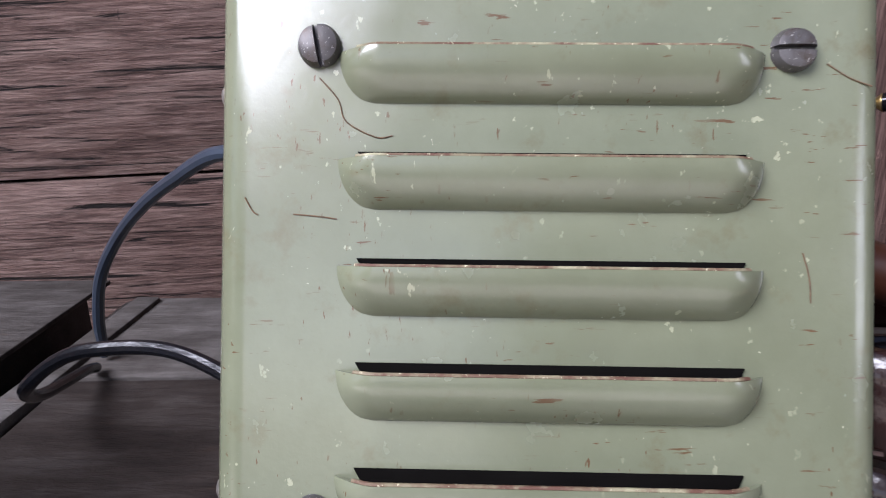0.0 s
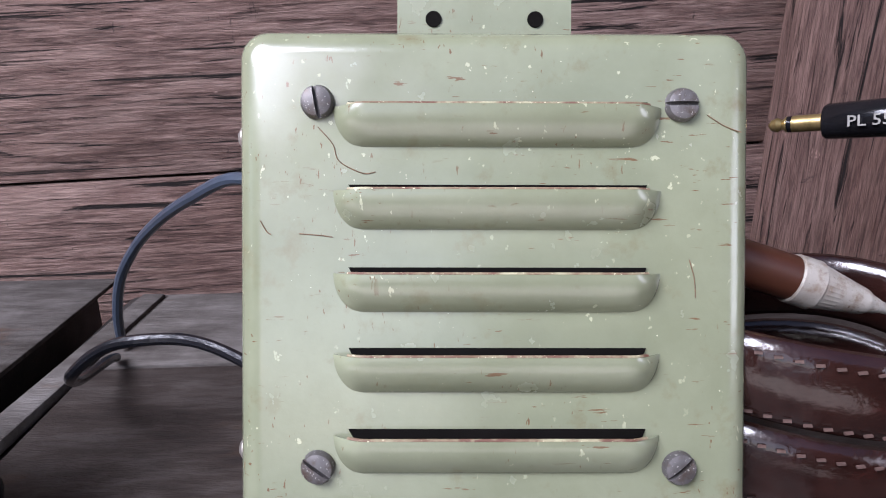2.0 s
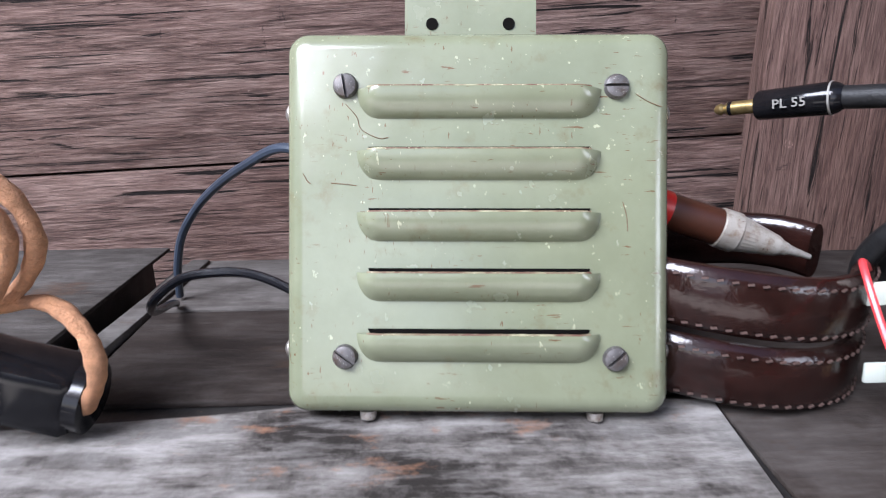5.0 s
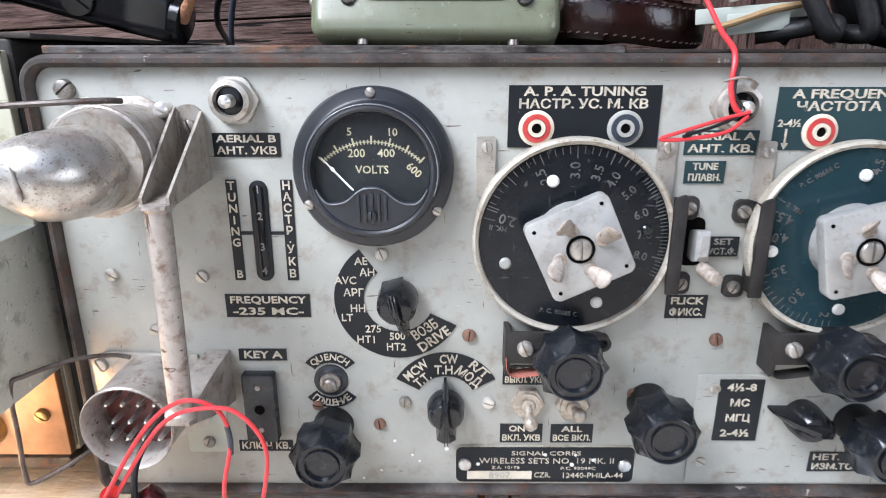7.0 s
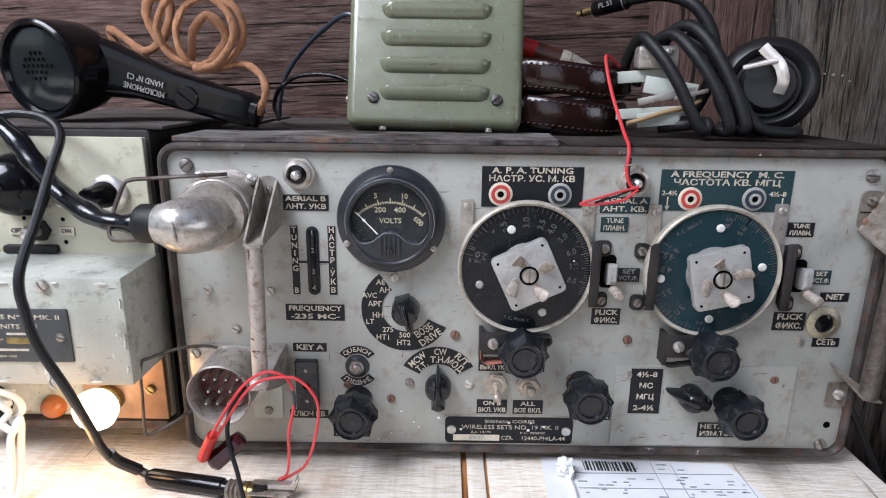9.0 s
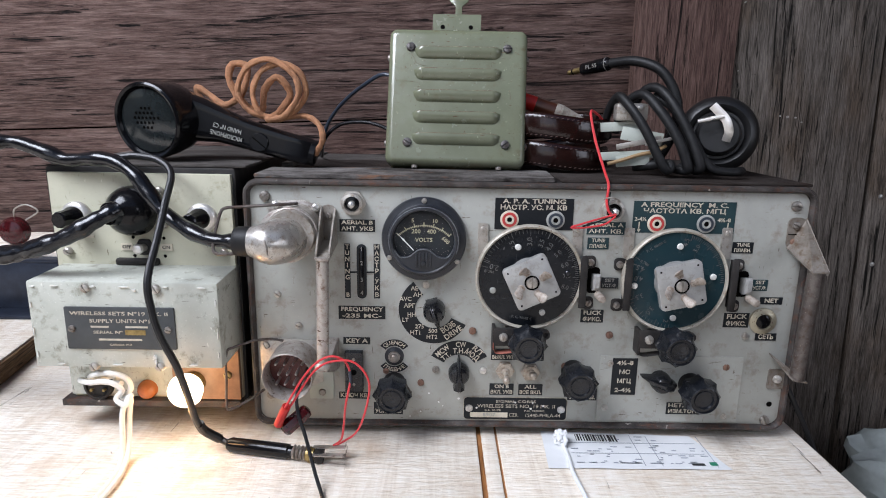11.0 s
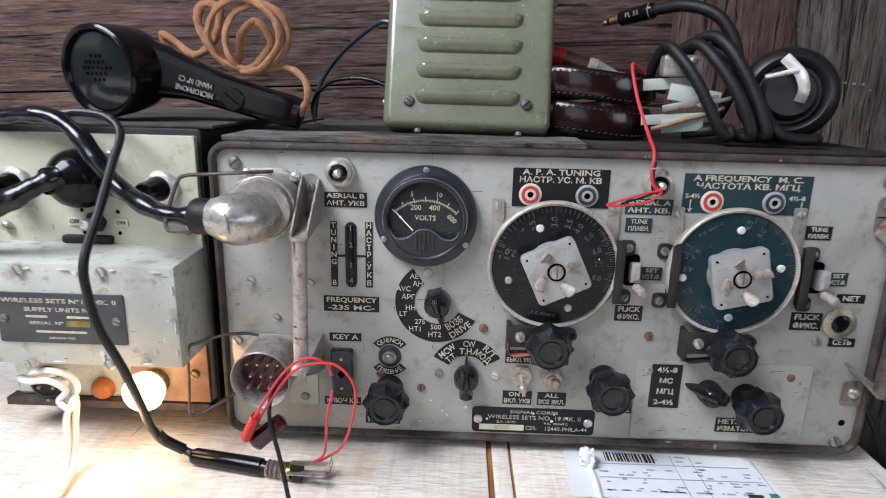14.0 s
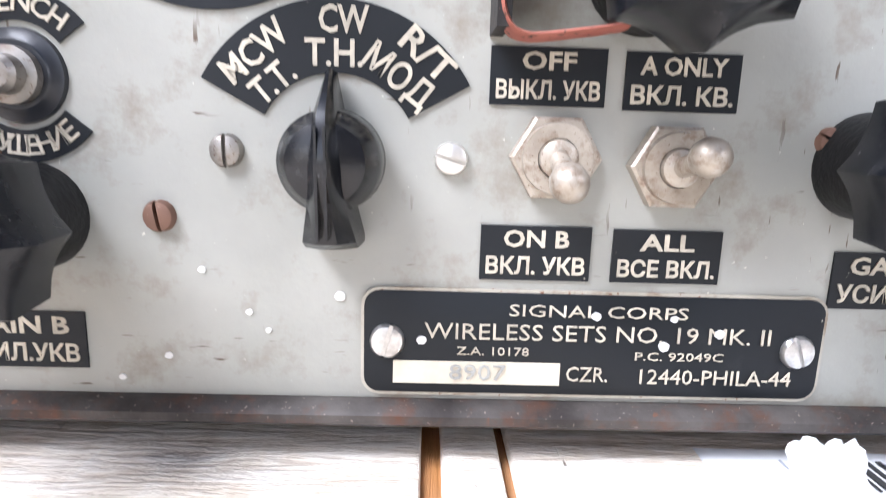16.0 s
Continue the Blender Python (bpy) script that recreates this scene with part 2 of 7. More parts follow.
CASE = painted("black_worn_case", (0.012, 0.011, 0.0105), (0.030, 0.027, 0.025), (0.2, 0.12, 0.08), 0.5, (0.07, 0.043, 0.032), 0.70, grain=0.4, k=3.0)
STEEL = painted("dull_steel", (0.40, 0.375, 0.34), (0.54, 0.51, 0.46), (0.16, 0.11, 0.07), 0.38, (0.22, 0.165, 0.115), 0.68, metal=0.7, dirt=0.52, k=4.0)
NICKEL = painted("worn_nickel", (0.66, 0.63, 0.58), (0.80, 0.77, 0.72), (0.15, 0.12, 0.09), 0.30, (0.34, 0.29, 0.23), 0.70, metal=0.75, dirt=0.56, k=2.5)
RODMAT = painted("worn_handle_metal", (0.38, 0.345, 0.31), (0.50, 0.465, 0.425), (0.14, 0.08, 0.055), 0.40, (0.20, 0.135, 0.105), 0.67, metal=0.55, dirt=0.50, k=4.0, scuff=(0.10, 0.06, 0.04), tiny=1.0)
ALU = painted("cast_aluminium", (0.35, 0.345, 0.33), (0.45, 0.445, 0.425), (0.30, 0.28, 0.24), 0.42, (0.27, 0.25, 0.21), 0.69, metal=0.4, dirt=0.54, k=4.0)
SCREW = painted("old_screw_steel", (0.22, 0.20, 0.18), (0.34, 0.32, 0.29), (0.13, 0.07, 0.045), 0.36, (0.16, 0.11, 0.08), 0.64, metal=0.7, dirt=0.5, k=6.0)
BRIGHT = plain("bright_screw_steel", (0.72, 0.71, 0.69), 0.28, 0.9, 0.3, 500)
BROWNSCREW = painted("rusty_screw", (0.17, 0.095, 0.07), (0.24, 0.14, 0.1), (0.3, 0.2, 0.15), 0.5, (0.09, 0.05, 0.04), 0.66, metal=0.4)
BRASS = plain("tarnished_brass", (0.42, 0.31, 0.13), 0.36, 0.85, 0.45, 200)
NETRING = painted("tarnished_ring", (0.34, 0.30, 0.20), (0.46, 0.42, 0.32), (0.12, 0.08, 0.05), 0.4, (0.2, 0.15, 0.09), 0.62, metal=0.7)
BAKELITE = plain("black_bakelite", (0.006, 0.006, 0.007), 0.15, 0.0, 0.3, 200, 0.02, 0.28)
METER = plain("dark_grey_bakelite", (0.021, 0.0235, 0.029), 0.34, 0.0, 0.3, 120, 0.03)
KNOB = painted("dusty_black_knob", (0.0060, 0.0070, 0.0092), (0.0105, 0.0122, 0.0155), (0.2, 0.19, 0.18), 0.20, (0.036, 0.036, 0.037), 0.72, dirt=0.55, grain=0.06, spec=0.5, k=4.0)
POINTER = painted("worn_black_bakelite", (0.0055, 0.0060, 0.0072), (0.0095, 0.0102, 0.0120), (0.13, 0.13, 0.13), 0.17, (0.030, 0.030, 0.031), 0.70, dirt=0.56, grain=0.05, spec=0.5, k=6.0, pale=(0.10, 0.10, 0.105), tiny=1.0)
LABEL = painted("black_label_paint", (0.0060, 0.0075, 0.0098), (0.0095, 0.0118, 0.0145), (0.4, 0.38, 0.32), 0.4, (0.026, 0.03, 0.032), 0.75, dirt=0.6, grain=0.03)
LABELGREEN = painted("faded_blue_green_label", (0.014, 0.032, 0.038), (0.02, 0.045, 0.05), (0.3, 0.3, 0.27), 0.38, (0.045, 0.055, 0.05), 0.76, dirt=0.62, grain=0.03)
LETTER = plain("cream_lettering", (0.60, 0.54, 0.43), 0.55, 0.0, 0.35, 260)
DIMLETTER = plain("faded_lettering", (0.22, 0.21, 0.19), 0.55, 0.0, 0.35, 500)
YELLOW = plain("yellowed_scale_paint", (0.42, 0.385, 0.25), 0.55, 0.0, 0.35, 400)
RUBBER = plain("black_rubber", (0.0095, 0.0095, 0.0102), 0.40, 0.0, 0.4, 150, 0.25)
RUBBERGREY = plain("dusty_grey_rubber", (0.0125, 0.0125, 0.0130), 0.50, 0.0, 0.5, 220, 0.35, 0.28)
VINYL = plain("glossy_black_sheath", (0.0058, 0.0063, 0.0082), 0.22, 0.0, 0.3, 60, 0.35)
BLUEGREY = plain("blue_grey_sheath", (0.032, 0.042, 0.06), 0.3, 0.0, 0.3, 100)
REDWIRE = plain("red_wire_insulation", (0.62, 0.045, 0.05), 0.33, 0.0, 0.15, 300)
REDDARK = plain("dark_red_resin", (0.055, 0.006, 0.008), 0.15, 0.0, 0.4, 300)
REDPLASTIC = plain("red_plastic", (0.5, 0.02, 0.015), 0.35, 0.0, 0.2, 300)
WHITEWIRE = plain("white_wire_insulation", (0.76, 0.75, 0.70), 0.42, 0.0, 0.12, 200)
WHITE = plain("white_dial_paint", (0.72, 0.71, 0.66), 0.5, 0.0, 0.12, 300)
CREAMRING = plain("cream_ring", (0.64, 0.58, 0.46), 0.5, 0.0, 0.15, 300)
DIALBLACK = painted("black_dial_enamel", (0.0050, 0.0062, 0.0082), (0.0080, 0.0098, 0.0125), (0.2, 0.2, 0.2), 0.2, (0.022, 0.024, 0.027), 0.76, dirt=0.56, grain=0.02, scuff=(0.05, 0.05, 0.052), pale=(0.09, 0.09, 0.09))
DIALGREEN = painted("blue_green_dial_enamel", (0.013, 0.032, 0.040), (0.017, 0.042, 0.050), (0.2, 0.2, 0.2), 0.2, (0.03, 0.045, 0.045), 0.76, dirt=0.56, grain=0.02, scuff=(0.05, 0.055, 0.055), pale=(0.09, 0.10, 0.10))
# Near-black without sheen; paints the shade inside slits, slots and holes.
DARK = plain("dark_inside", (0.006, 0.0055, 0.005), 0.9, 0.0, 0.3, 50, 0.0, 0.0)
LEATHER = plain("dark_brown_leather", (0.0175, 0.0062, 0.0048), 0.17, 0.0, 0.5, 90, 0.30)
STITCH = plain("pale_stitching", (0.075, 0.044, 0.036), 0.6, 0.0, 0.3, 300)
CLIPWHITE = painted("pale_green_clip_paint", (0.40, 0.43, 0.38), (0.50, 0.53, 0.47), (0.3, 0.28, 0.2), 0.45, (0.3, 0.28, 0.2), 0.68)
PAPER = plain("white_paper", (0.74, 0.75, 0.75), 0.75, 0.0, 0.05, 60)
INK = plain("grey_print", (0.36, 0.38, 0.42), 0.8, 0.0, 0.2, 100)
INKBLACK = plain("black_print", (0.03, 0.03, 0.03), 0.8, 0.0, 0.2, 100)
INKGREEN = plain("green_print", (0.03, 0.25, 0.14), 0.8, 0.0, 0.2, 100)
TABLEWOOD = rough_sawn("pale_pine", (0.54, 0.43, 0.32), (0.80, 0.71, 0.59), (0.90, 0.845, 0.76), (0.62, 0.48, 0.35))
TABLEWOOD_SIDE = wood("orange_brown_joint", (0.20, 0.08, 0.025), (0.34, 0.15, 0.05), (0.42, 0.21, 0.08), 1, 0.6, 0.75, 0.4, (0.5, 0.37, 0.27))
WALLWOOD = weathered("dark_weathered_boards", (0.024, 0.014, 0.011), (0.108, 0.064, 0.053), (0.235, 0.165, 0.140), 0, (0.62, 0.54, 0.50))
POSTWOOD = weathered("reddish_brown_board", (0.024, 0.013, 0.010), (0.088, 0.049, 0.040), (0.165, 0.105, 0.085), 2, (0.7, 0.6, 0.55), 0.68)
SIDEWOOD = weathered("grey_brown_upright_boards", (0.024, 0.020, 0.016), (0.098, 0.083, 0.070), (0.22, 0.19, 0.165), 2, (0.75, 0.62, 0.5))
TOPBOARD = mottled("grey_dusty_board", (0.016, 0.013, 0.011), (0.105, 0.094, 0.086), (0.27, 0.255, 0.24), (0.21, 0.105, 0.06), lo=0.43)
DARKBOARD = mottled("brown_stained_board", (0.009, 0.006, 0.005), (0.022, 0.016, 0.013), (0.058, 0.050, 0.045), (0.032, 0.019, 0.012))
MIDBOARD = mottled("grey_brown_board", (0.022, 0.018, 0.015), (0.060, 0.053, 0.048), (0.125, 0.115, 0.107), (0.065, 0.040, 0.028))
SUPPLATE = plain("grey_metal_plate", (0.075, 0.08, 0.082), 0.35, 0.3, 0.25, 60)
BOXSCREW = painted("dark_box_screw", (0.060, 0.055, 0.053), (0.115, 0.108, 0.105), (0.26, 0.25, 0.23), 0.42, (0.05, 0.032, 0.022), 0.64, metal=0.4, dirt=0.5, k=6.0)
RODDARK = painted("dark_worn_tube", (0.085, 0.07, 0.062), (0.16, 0.14, 0.125), (0.30, 0.26, 0.22), 0.4, (0.07, 0.04, 0.03), 0.66, metal=0.5, dirt=0.5, k=4.0)
BRACKET = painted("dull_bracket_steel", (0.25, 0.225, 0.195), (0.35, 0.325, 0.285), (0.12, 0.08, 0.055), 0.5, (0.17, 0.12, 0.085), 0.68, metal=0.2, dirt=0.5, k=5.0, scuff=(0.10, 0.06, 0.04))
DIRTYBRACKET = painted("dirty_bracket_steel", (0.15, 0.13, 0.108), (0.235, 0.21, 0.18), (0.40, 0.36, 0.31), 0.5, (0.12, 0.08, 0.05), 0.68, metal=0.2, dirt=0.48, k=5.0, scuff=(0.06, 0.04, 0.03))
DIALMARK = plain("rubbed_dial_marks", (0.125, 0.125, 0.12), 0.5, 0.0, 0.6, 300)
DOME = painted("pitted_nickel", (0.44, 0.42, 0.385), (0.60, 0.575, 0.53), (0.09, 0.065, 0.05), 0.26, (0.30, 0.24, 0.185), 0.63, metal=0.7, dirt=0.50, k=5.0, scuff=(0.13, 0.095, 0.07))
WING = painted("tarnished_wing_metal", (0.30, 0.26, 0.22), (0.41, 0.365, 0.315), (0.14, 0.10, 0.07), 0.52, (0.20, 0.14, 0.10), 0.66, metal=0.2, dirt=0.48, k=8.0)
SCRATCH = plain("brown_scratch", (0.13, 0.075, 0.035), 0.7, 0, 0.5, 900)
WORN = painted("worn_louvre_edge", (0.30, 0.29, 0.18), (0.10, 0.055, 0.03), (0.42, 0.38, 0.25), 0.6, (0.09, 0.04, 0.025), 0.64, dirt=0.40, k=4.0)
TOGGLE = painted("tarnished_switch_metal", (0.36, 0.31, 0.25), (0.50, 0.45, 0.38), (0.14, 0.09, 0.06), 0.38, (0.22, 0.15, 0.10), 0.68, metal=0.5, dirt=0.5, k=8.0)
SHEDWOOD = wood("shed_boards", (0.05, 0.035, 0.03), (0.12, 0.09, 0.07), (0.2, 0.16, 0.13), 2, 0.5, 0.8, 0.6)


def cord_mat(name, c):
    m, nt, b, v = base(name, 0.85)
    col = blend(nt, ramp_of(nt, nnoise(nt, v, 900, 3, 0.6), 0.35, 0.65), tuple(x * 0.82 for x in c), c)
    col = blend(nt, ramp_of(nt, nnoise(nt, v, 110, 5), 0.5, 0.7), col, tuple(x * 1.25 for x in c))
    nt.links.new(col, b.inputs["Base Color"])
    bumped(nt, b, nnoise(nt, v, 420, 6, 0.75, warp=0.8), 1.0, 0.0040)
    return m


CORD = cord_mat("orange_braided_cord", (0.60, 0.29, 0.145))


def glass_mat(name, tint=(1, 1, 1), rough=0.02):
    m, nt, b, v = base(name, rough)
    b.inputs["Base Color"].default_value = (*tint, 1)
    b.inputs["Transmission Weight"].default_value, b.inputs["IOR"].default_value = 1.0, 1.12
    return m


GLASS = glass_mat("clear_glass")


def glow(name, c, strength):
    m, nt, b, v = base(name, 0.5)
    b.inputs["Base Color"].default_value = (*c, 1)
    b.inputs["Emission Color"].default_value = (*c, 1)
    b.inputs["Emission Strength"].default_value = strength
    return m


BULB = glow("lit_bulb", (1.0, 0.86, 0.60), 6.0)


# ---- mesh helpers ----
def box(bm, c, s, bev=0.0, m=None, seg=2):
    g = bmesh.ops.create_cube(bm, size=1.0, matrix=(m or Matrix()) @ Matrix.Translation(c) @ Matrix.Diagonal((*s, 1)))
    if bev:
        es = list({e for v in g["verts"] for e in v.link_edges})
        bmesh.ops.bevel(bm, geom=es, offset=bev, segments=seg, affect='EDGES', profile=0.5)
    return bm


def bbox(x0, x1, y0, y1, z0, z1, bev=0.0):
    return box(bmesh.new(), ((x0 + x1) / 2, (y0 + y1) / 2, (z0 + z1) / 2), (abs(x1 - x0), abs(y1 - y0), abs(z1 - z0)), bev)


def ring_sweep(bm, rings, close=False, caps=True):
    """Skin rings of equal length."""
    vs = [[bm.verts.new(p) for p in r] for r in rings]
    n = len(vs[0])
    pairs = list(zip(vs, vs[1:])) + ([(vs[-1], vs[0])] if close else [])
    for a, b in pairs:
        for i in range(n):
            bm.faces.new((a[i], a[(i + 1) % n], b[(i + 1) % n], b[i]))
    if caps and not close:
        for r, f in ((vs[0], -1), (vs[-1], 1)):
            try:
                bm.faces.new(r[::f])
            except ValueError:
                pass
    bmesh.ops.recalc_face_normals(bm, faces=bm.faces)
    return bm


def frame_of(axis):
    a = Vector(axis).normalized()
    u = a.cross(Vector((0, 0, 1)) if abs(a.z) < 0.9 else Vector((1, 0, 0))).normalized()
    return a, u, a.cross(u)


def lathe(profile, origin, axis, seg=28, bm=None, wob=None):
    """Turn (along, radius) pairs round an axis."""
    bm = bm or bmesh.new()
    a, u, w = frame_of(axis)
    o = Vector(origin)
    rings = []
    for h, r in profile:
        ring = []
        for i in range(seg):
            t = 2 * math.pi * i / seg
            rr = max(r, 1e-5) * (wob(t, h) if wob else 1.0)
            ring.append(o + a * h + u * (rr * math.cos(t)) + w * (rr * math.sin(t)))
        rings.append(ring)
    return ring_sweep(bm, rings)


def rod(p0, p1, r, r2=None, seg=12, bm=None):
    d = Vector(p1) - Vector(p0)
    L = d.length
    return lathe([(0, r), (L, r2 if r2 is not None else r)], p0, d, seg, bm)


def smooth_path(pts, steps=8):
    P = [Vector(p) for p in pts]
    P = [P[0] * 2 - P[1]] + P + [P[-1] * 2 - P[-2]]
    out = []
    for i in range(1, len(P) - 2):
        for k in range(steps):
            t = k / steps
            a, b, c, d = P[i - 1:i + 3]
            out.append(0.5 * (2 * b + (c - a) * t + (2 * a - 5 * b + 4 * c - d) * t * t + (3 * b - a - 3 * c + d) * t ** 3))
    return out + [P[-2]]


def tube(pts, r, seg=10, steps=8, bm=None, radius=None, flat=1.0):
    """A cable through points; radius(s) may vary its thickness."""
    bm = bm or bmesh.new()
    path = smooth_path(pts, steps)
    rings, u = [], None
    for i, p in enumerate(path):
        d = (path[min(i + 1, len(path) - 1)] - path[max(i - 1, 0)]).normalized()
        if u is None:
            u = frame_of(d)[1]
        u = (u - d * u.dot(d)).normalized()
        w = d.cross(u)
        rr = r * (radius(i / (len(path) - 1)) if radius else 1.0)
        rings.append([p + u * (rr * math.cos(2 * math.pi * k / seg)) + w * (rr * flat * math.sin(2 * math.pi * k / seg)) for k in range(seg)])
    return ring_sweep(bm, rings)


def prism(poly, y0, y1, bev=0.0, bm=None):
    """An outline in x, z pushed from y0 to y1."""
    own = bmesh.new()
    a = [own.verts.new((x, y0, z)) for x, z in poly]
    b = [own.verts.new((x, y1, z)) for x, z in poly]
    own.faces.new(a)
    own.faces.new(b[::-1])
    n = len(poly)
    for i in range(n):
        own.faces.new((a[i], b[i], b[(i + 1) % n], a[(i + 1) % n]))
    bmesh.ops.recalc_face_normals(own, faces=own.faces)
    if bev:
        bmesh.ops.bevel(own, geom=list(own.edges), offset=bev, segments=2, affect='EDGES', profile=0.5)
    if bm is None:
        return own
    me = bpy.data.meshes.new("tmp")
    own.to_mesh(me)
    bm.from_mesh(me)
    bpy.data.meshes.remove(me)
    own.free()
    return bm


def round_rect(x0, x1, z0, z1, r, n=5):
    out = []
    for cx, cz, a0 in ((x1 - r, z1 - r, 0), (x0 + r, z1 - r, 90), (x0 + r, z0 + r, 180), (x1 - r, z0 + r, 270)):
        for k in range(n + 1):
            t = radians(a0 + 90 * k / n)
            out.append((cx + r * math.cos(t), cz + r * math.sin(t)))
    return out


def arc_poly(cx, cz, r0, r1, a0, a1, n=28):
    outer = [(cx + r1 * math.cos(radians(a0 + (a1 - a0) * k / n)), cz + r1 * math.sin(radians(a0 + (a1 - a0) * k / n))) for k in range(n + 1)]
    inner = [(cx + r0 * math.cos(radians(a0 + (a1 - a0) * k / n)), cz + r0 * math.sin(radians(a0 + (a1 - a0) * k / n))) for k in range(n, -1, -1)]
    return outer + inner


def part(name, bm, material, parent=None, label="", flat=False):
    me = bpy.data.meshes.new(name)
    bm.to_mesh(me)
    bm.free()
    me.materials.append(material)
    if not flat:
        me.shade_smooth()
        me.set_sharp_from_angle(angle=radians(35))
    ob = new(name, me)
    if parent is not None:
        ob.parent = parent
        ob.matrix_parent_inverse = parent.matrix_world.inverted()
    if label:
        ob["label"] = label
    return ob


def shared(name, me, parent, m):
    """Another object on the same mesh, at a pose in the parent's own space."""
    ob = new(name, me)
    ob.parent = parent
    ob.matrix_basis = m
    return ob


def thing(name, label, category, at=(0, 0, 0), group="", kind="", m=None):
    ob = new(name)
    ob.empty_display_size = 0.02
    ob.matrix_world = m or Matrix.Translation(at)
    bpy.context.view_layer.update()
    return tagged(ob, label, category, group, kind)


FLAT_TEXT = Matrix.Rotation(radians(90), 4, 'X')


def text_bm(s, size, m, bold=0.0, depth=0.00012, stretch=1.0, space=1.0, fit=None):
    """Lettering lying in x, z and facing -y, centred on the pose m; fit: its width in metres."""
    cu = bpy.data.curves.new("t", 'FONT')
    cu.body, cu.size, cu.align_x, cu.align_y, cu.extrude, cu.offset = s, size, 'CENTER', 'CENTER', depth, bold * size
    cu.resolution_u, cu.space_character = 2, space
    ob = bpy.data.objects.new("t", cu)
    me = bpy.data.meshes.new_from_object(ob)
    bm = bmesh.new()
    bm.from_mesh(me)
    bpy.data.objects.remove(ob)
    bpy.data.curves.remove(cu)
    bpy.data.meshes.remove(me)
    if fit and bm.verts:
        xs = [v.co.x for v in bm.verts]
        stretch = fit / (max(xs) - min(xs))
    bm.transform(m @ FLAT_TEXT @ Matrix.Diagonal((stretch, 1, 1, 1)))
    return bm


def merge(*bms):
    out = bms[0]
    for b in bms[1:]:
        me = bpy.data.meshes.new("tmp")
        b.to_mesh(me)
        out.from_mesh(me)
        bpy.data.meshes.remove(me)
        b.free()
    return out


def arc_text(s, cx, cz, r, mid, step, size, y, bold=0.02, flip=False):
    """Letters set one by one round an arc; mid and step in degrees, clockwise."""
    bms = []
    n = len(s)
    for i, ch in enumerate(s):
        if ch == " ":
            continue
        a = mid + (i - (n - 1) / 2) * step * (-1 if not flip else 1)
        t = radians(a)
        turn = a - 90 if not flip else a + 90
        m = Matrix.Translation((cx + r * math.cos(t), y, cz + r * math.sin(t))) @ Matrix.Rotation(-radians(turn), 4, 'Y')
        bms.append(text_bm(ch, size, m, bold))
    return merge(*bms)

# ---- structure ----
table = thing("table_top", "pale rough pine table top with open joints", "table", kind="structure")
for x0, x1, y0, y1 in ((-0.36, 0.1725, -0.75, 0.365), (0.1765, 0.1885, -0.75, 0.365), (0.1905, 0.457, -0.75, 0.365)):
    part("plank", bbox(x0, x1, y0, y1, -0.03, 0.0, 0.0012), TABLEWOOD, table)
part("joint_filler", bbox(0.172, 0.191, -0.75, 0.36, -0.028, -0.0025), TABLEWOOD_SIDE, table, "brown wood showing in the joints")
side_plank = tagged(part("raised_plank", bbox(-1.25, -0.2794, -0.6, 0.36, 0.0, 0.022, 0.002), TABLEWOOD), "pale thick plank lying beside the table top", "plank", kind="structure")
side_plank.matrix_world = Matrix.Translation((0.0, 0.0, 0.001)) @ Matrix.Rotation(radians(9), 4, 'Z')
# Brown side of the plank, with its shade put into the colour.
PLANKEDGE = weathered("shaded_plank_edge", (0.05, 0.028, 0.014), (0.16, 0.095, 0.05), (0.30, 0.20, 0.12), 1, (0.7, 0.6, 0.5))
plank_edge = tagged(part("plank_edge", bbox(-0.2788, -0.2760, -0.598, 0.358, 0.0005, 0.0200, 0.0008), PLANKEDGE), "brown edge of the pale plank, darkened as its shaded side", "plank", kind="structure")
plank_edge.matrix_world = side_plank.matrix_world.copy()
shelf = tagged(part("lower_shelf", bbox(0.42, 1.59, -0.9, 0.350, -0.31, -0.280, 0.002), SHEDWOOD), "dark lower plank shelf beside the table", "shelf", kind="structure")

wall = thing("wall_north", "dark weathered horizontal board wall", "wall", kind="structure")
for i, (z0, z1) in enumerate(((-0.8, -0.15), (-0.147, 0.05), (0.053, 0.2390), (0.2408, 0.462), (0.465, 0.70), (0.703, 0.95), (0.953, 1.2), (1.203, 1.5))):
    b = part("board", bbox(-1.58, 0.41, 0.372 + 0.002 * (i % 2), 0.3925, z0, z1, 0.0018), WALLWOOD, wall)
    b.matrix_world = Matrix.Translation((-0.35, 0, 0.24)) @ Matrix.Rotation(radians(-2.5), 4, 'Y') @ Matrix.Translation((0.35, 0, -0.24))
part("backing", bbox(-1.6, 1.6, 0.394, 0.43, -0.8, 1.5), DARK, wall)
post = part("post_board", bbox(0.392, 0.524, 0.354, 0.3925, -0.8, 1.5, 0.003), POSTWOOD, wall, "reddish brown upright board")
for x0, x1 in ((0.525, 0.7315), (0.7385, 0.93), (0.934, 1.15), (1.153, 1.37), (1.373, 1.6)):
    b = part("upright_board", bbox(x0, x1, 0.360, 0.3925, -0.8, 1.5, 0.0025), SIDEWOOD, wall)
    b.matrix_world = Matrix.Translation((0.72, 0, 0.1)) @ Matrix.Rotation(radians(-2.0), 4, 'Y') @ Matrix.Translation((-0.72, 0, -0.1))
nail_bm = lathe([(0, 0.0032), (0.0012, 0.003), (0.002, 0.001)], (0, 0, 0), (0, -1, 0), 10)
nail = part("nail", nail_bm, BRIGHT, wall)
nail.location = (0.752, 0.360, 0.165)
shared("nail", nail.data, wall, Matrix.Translation((0.757, 0.360, 0.068)))

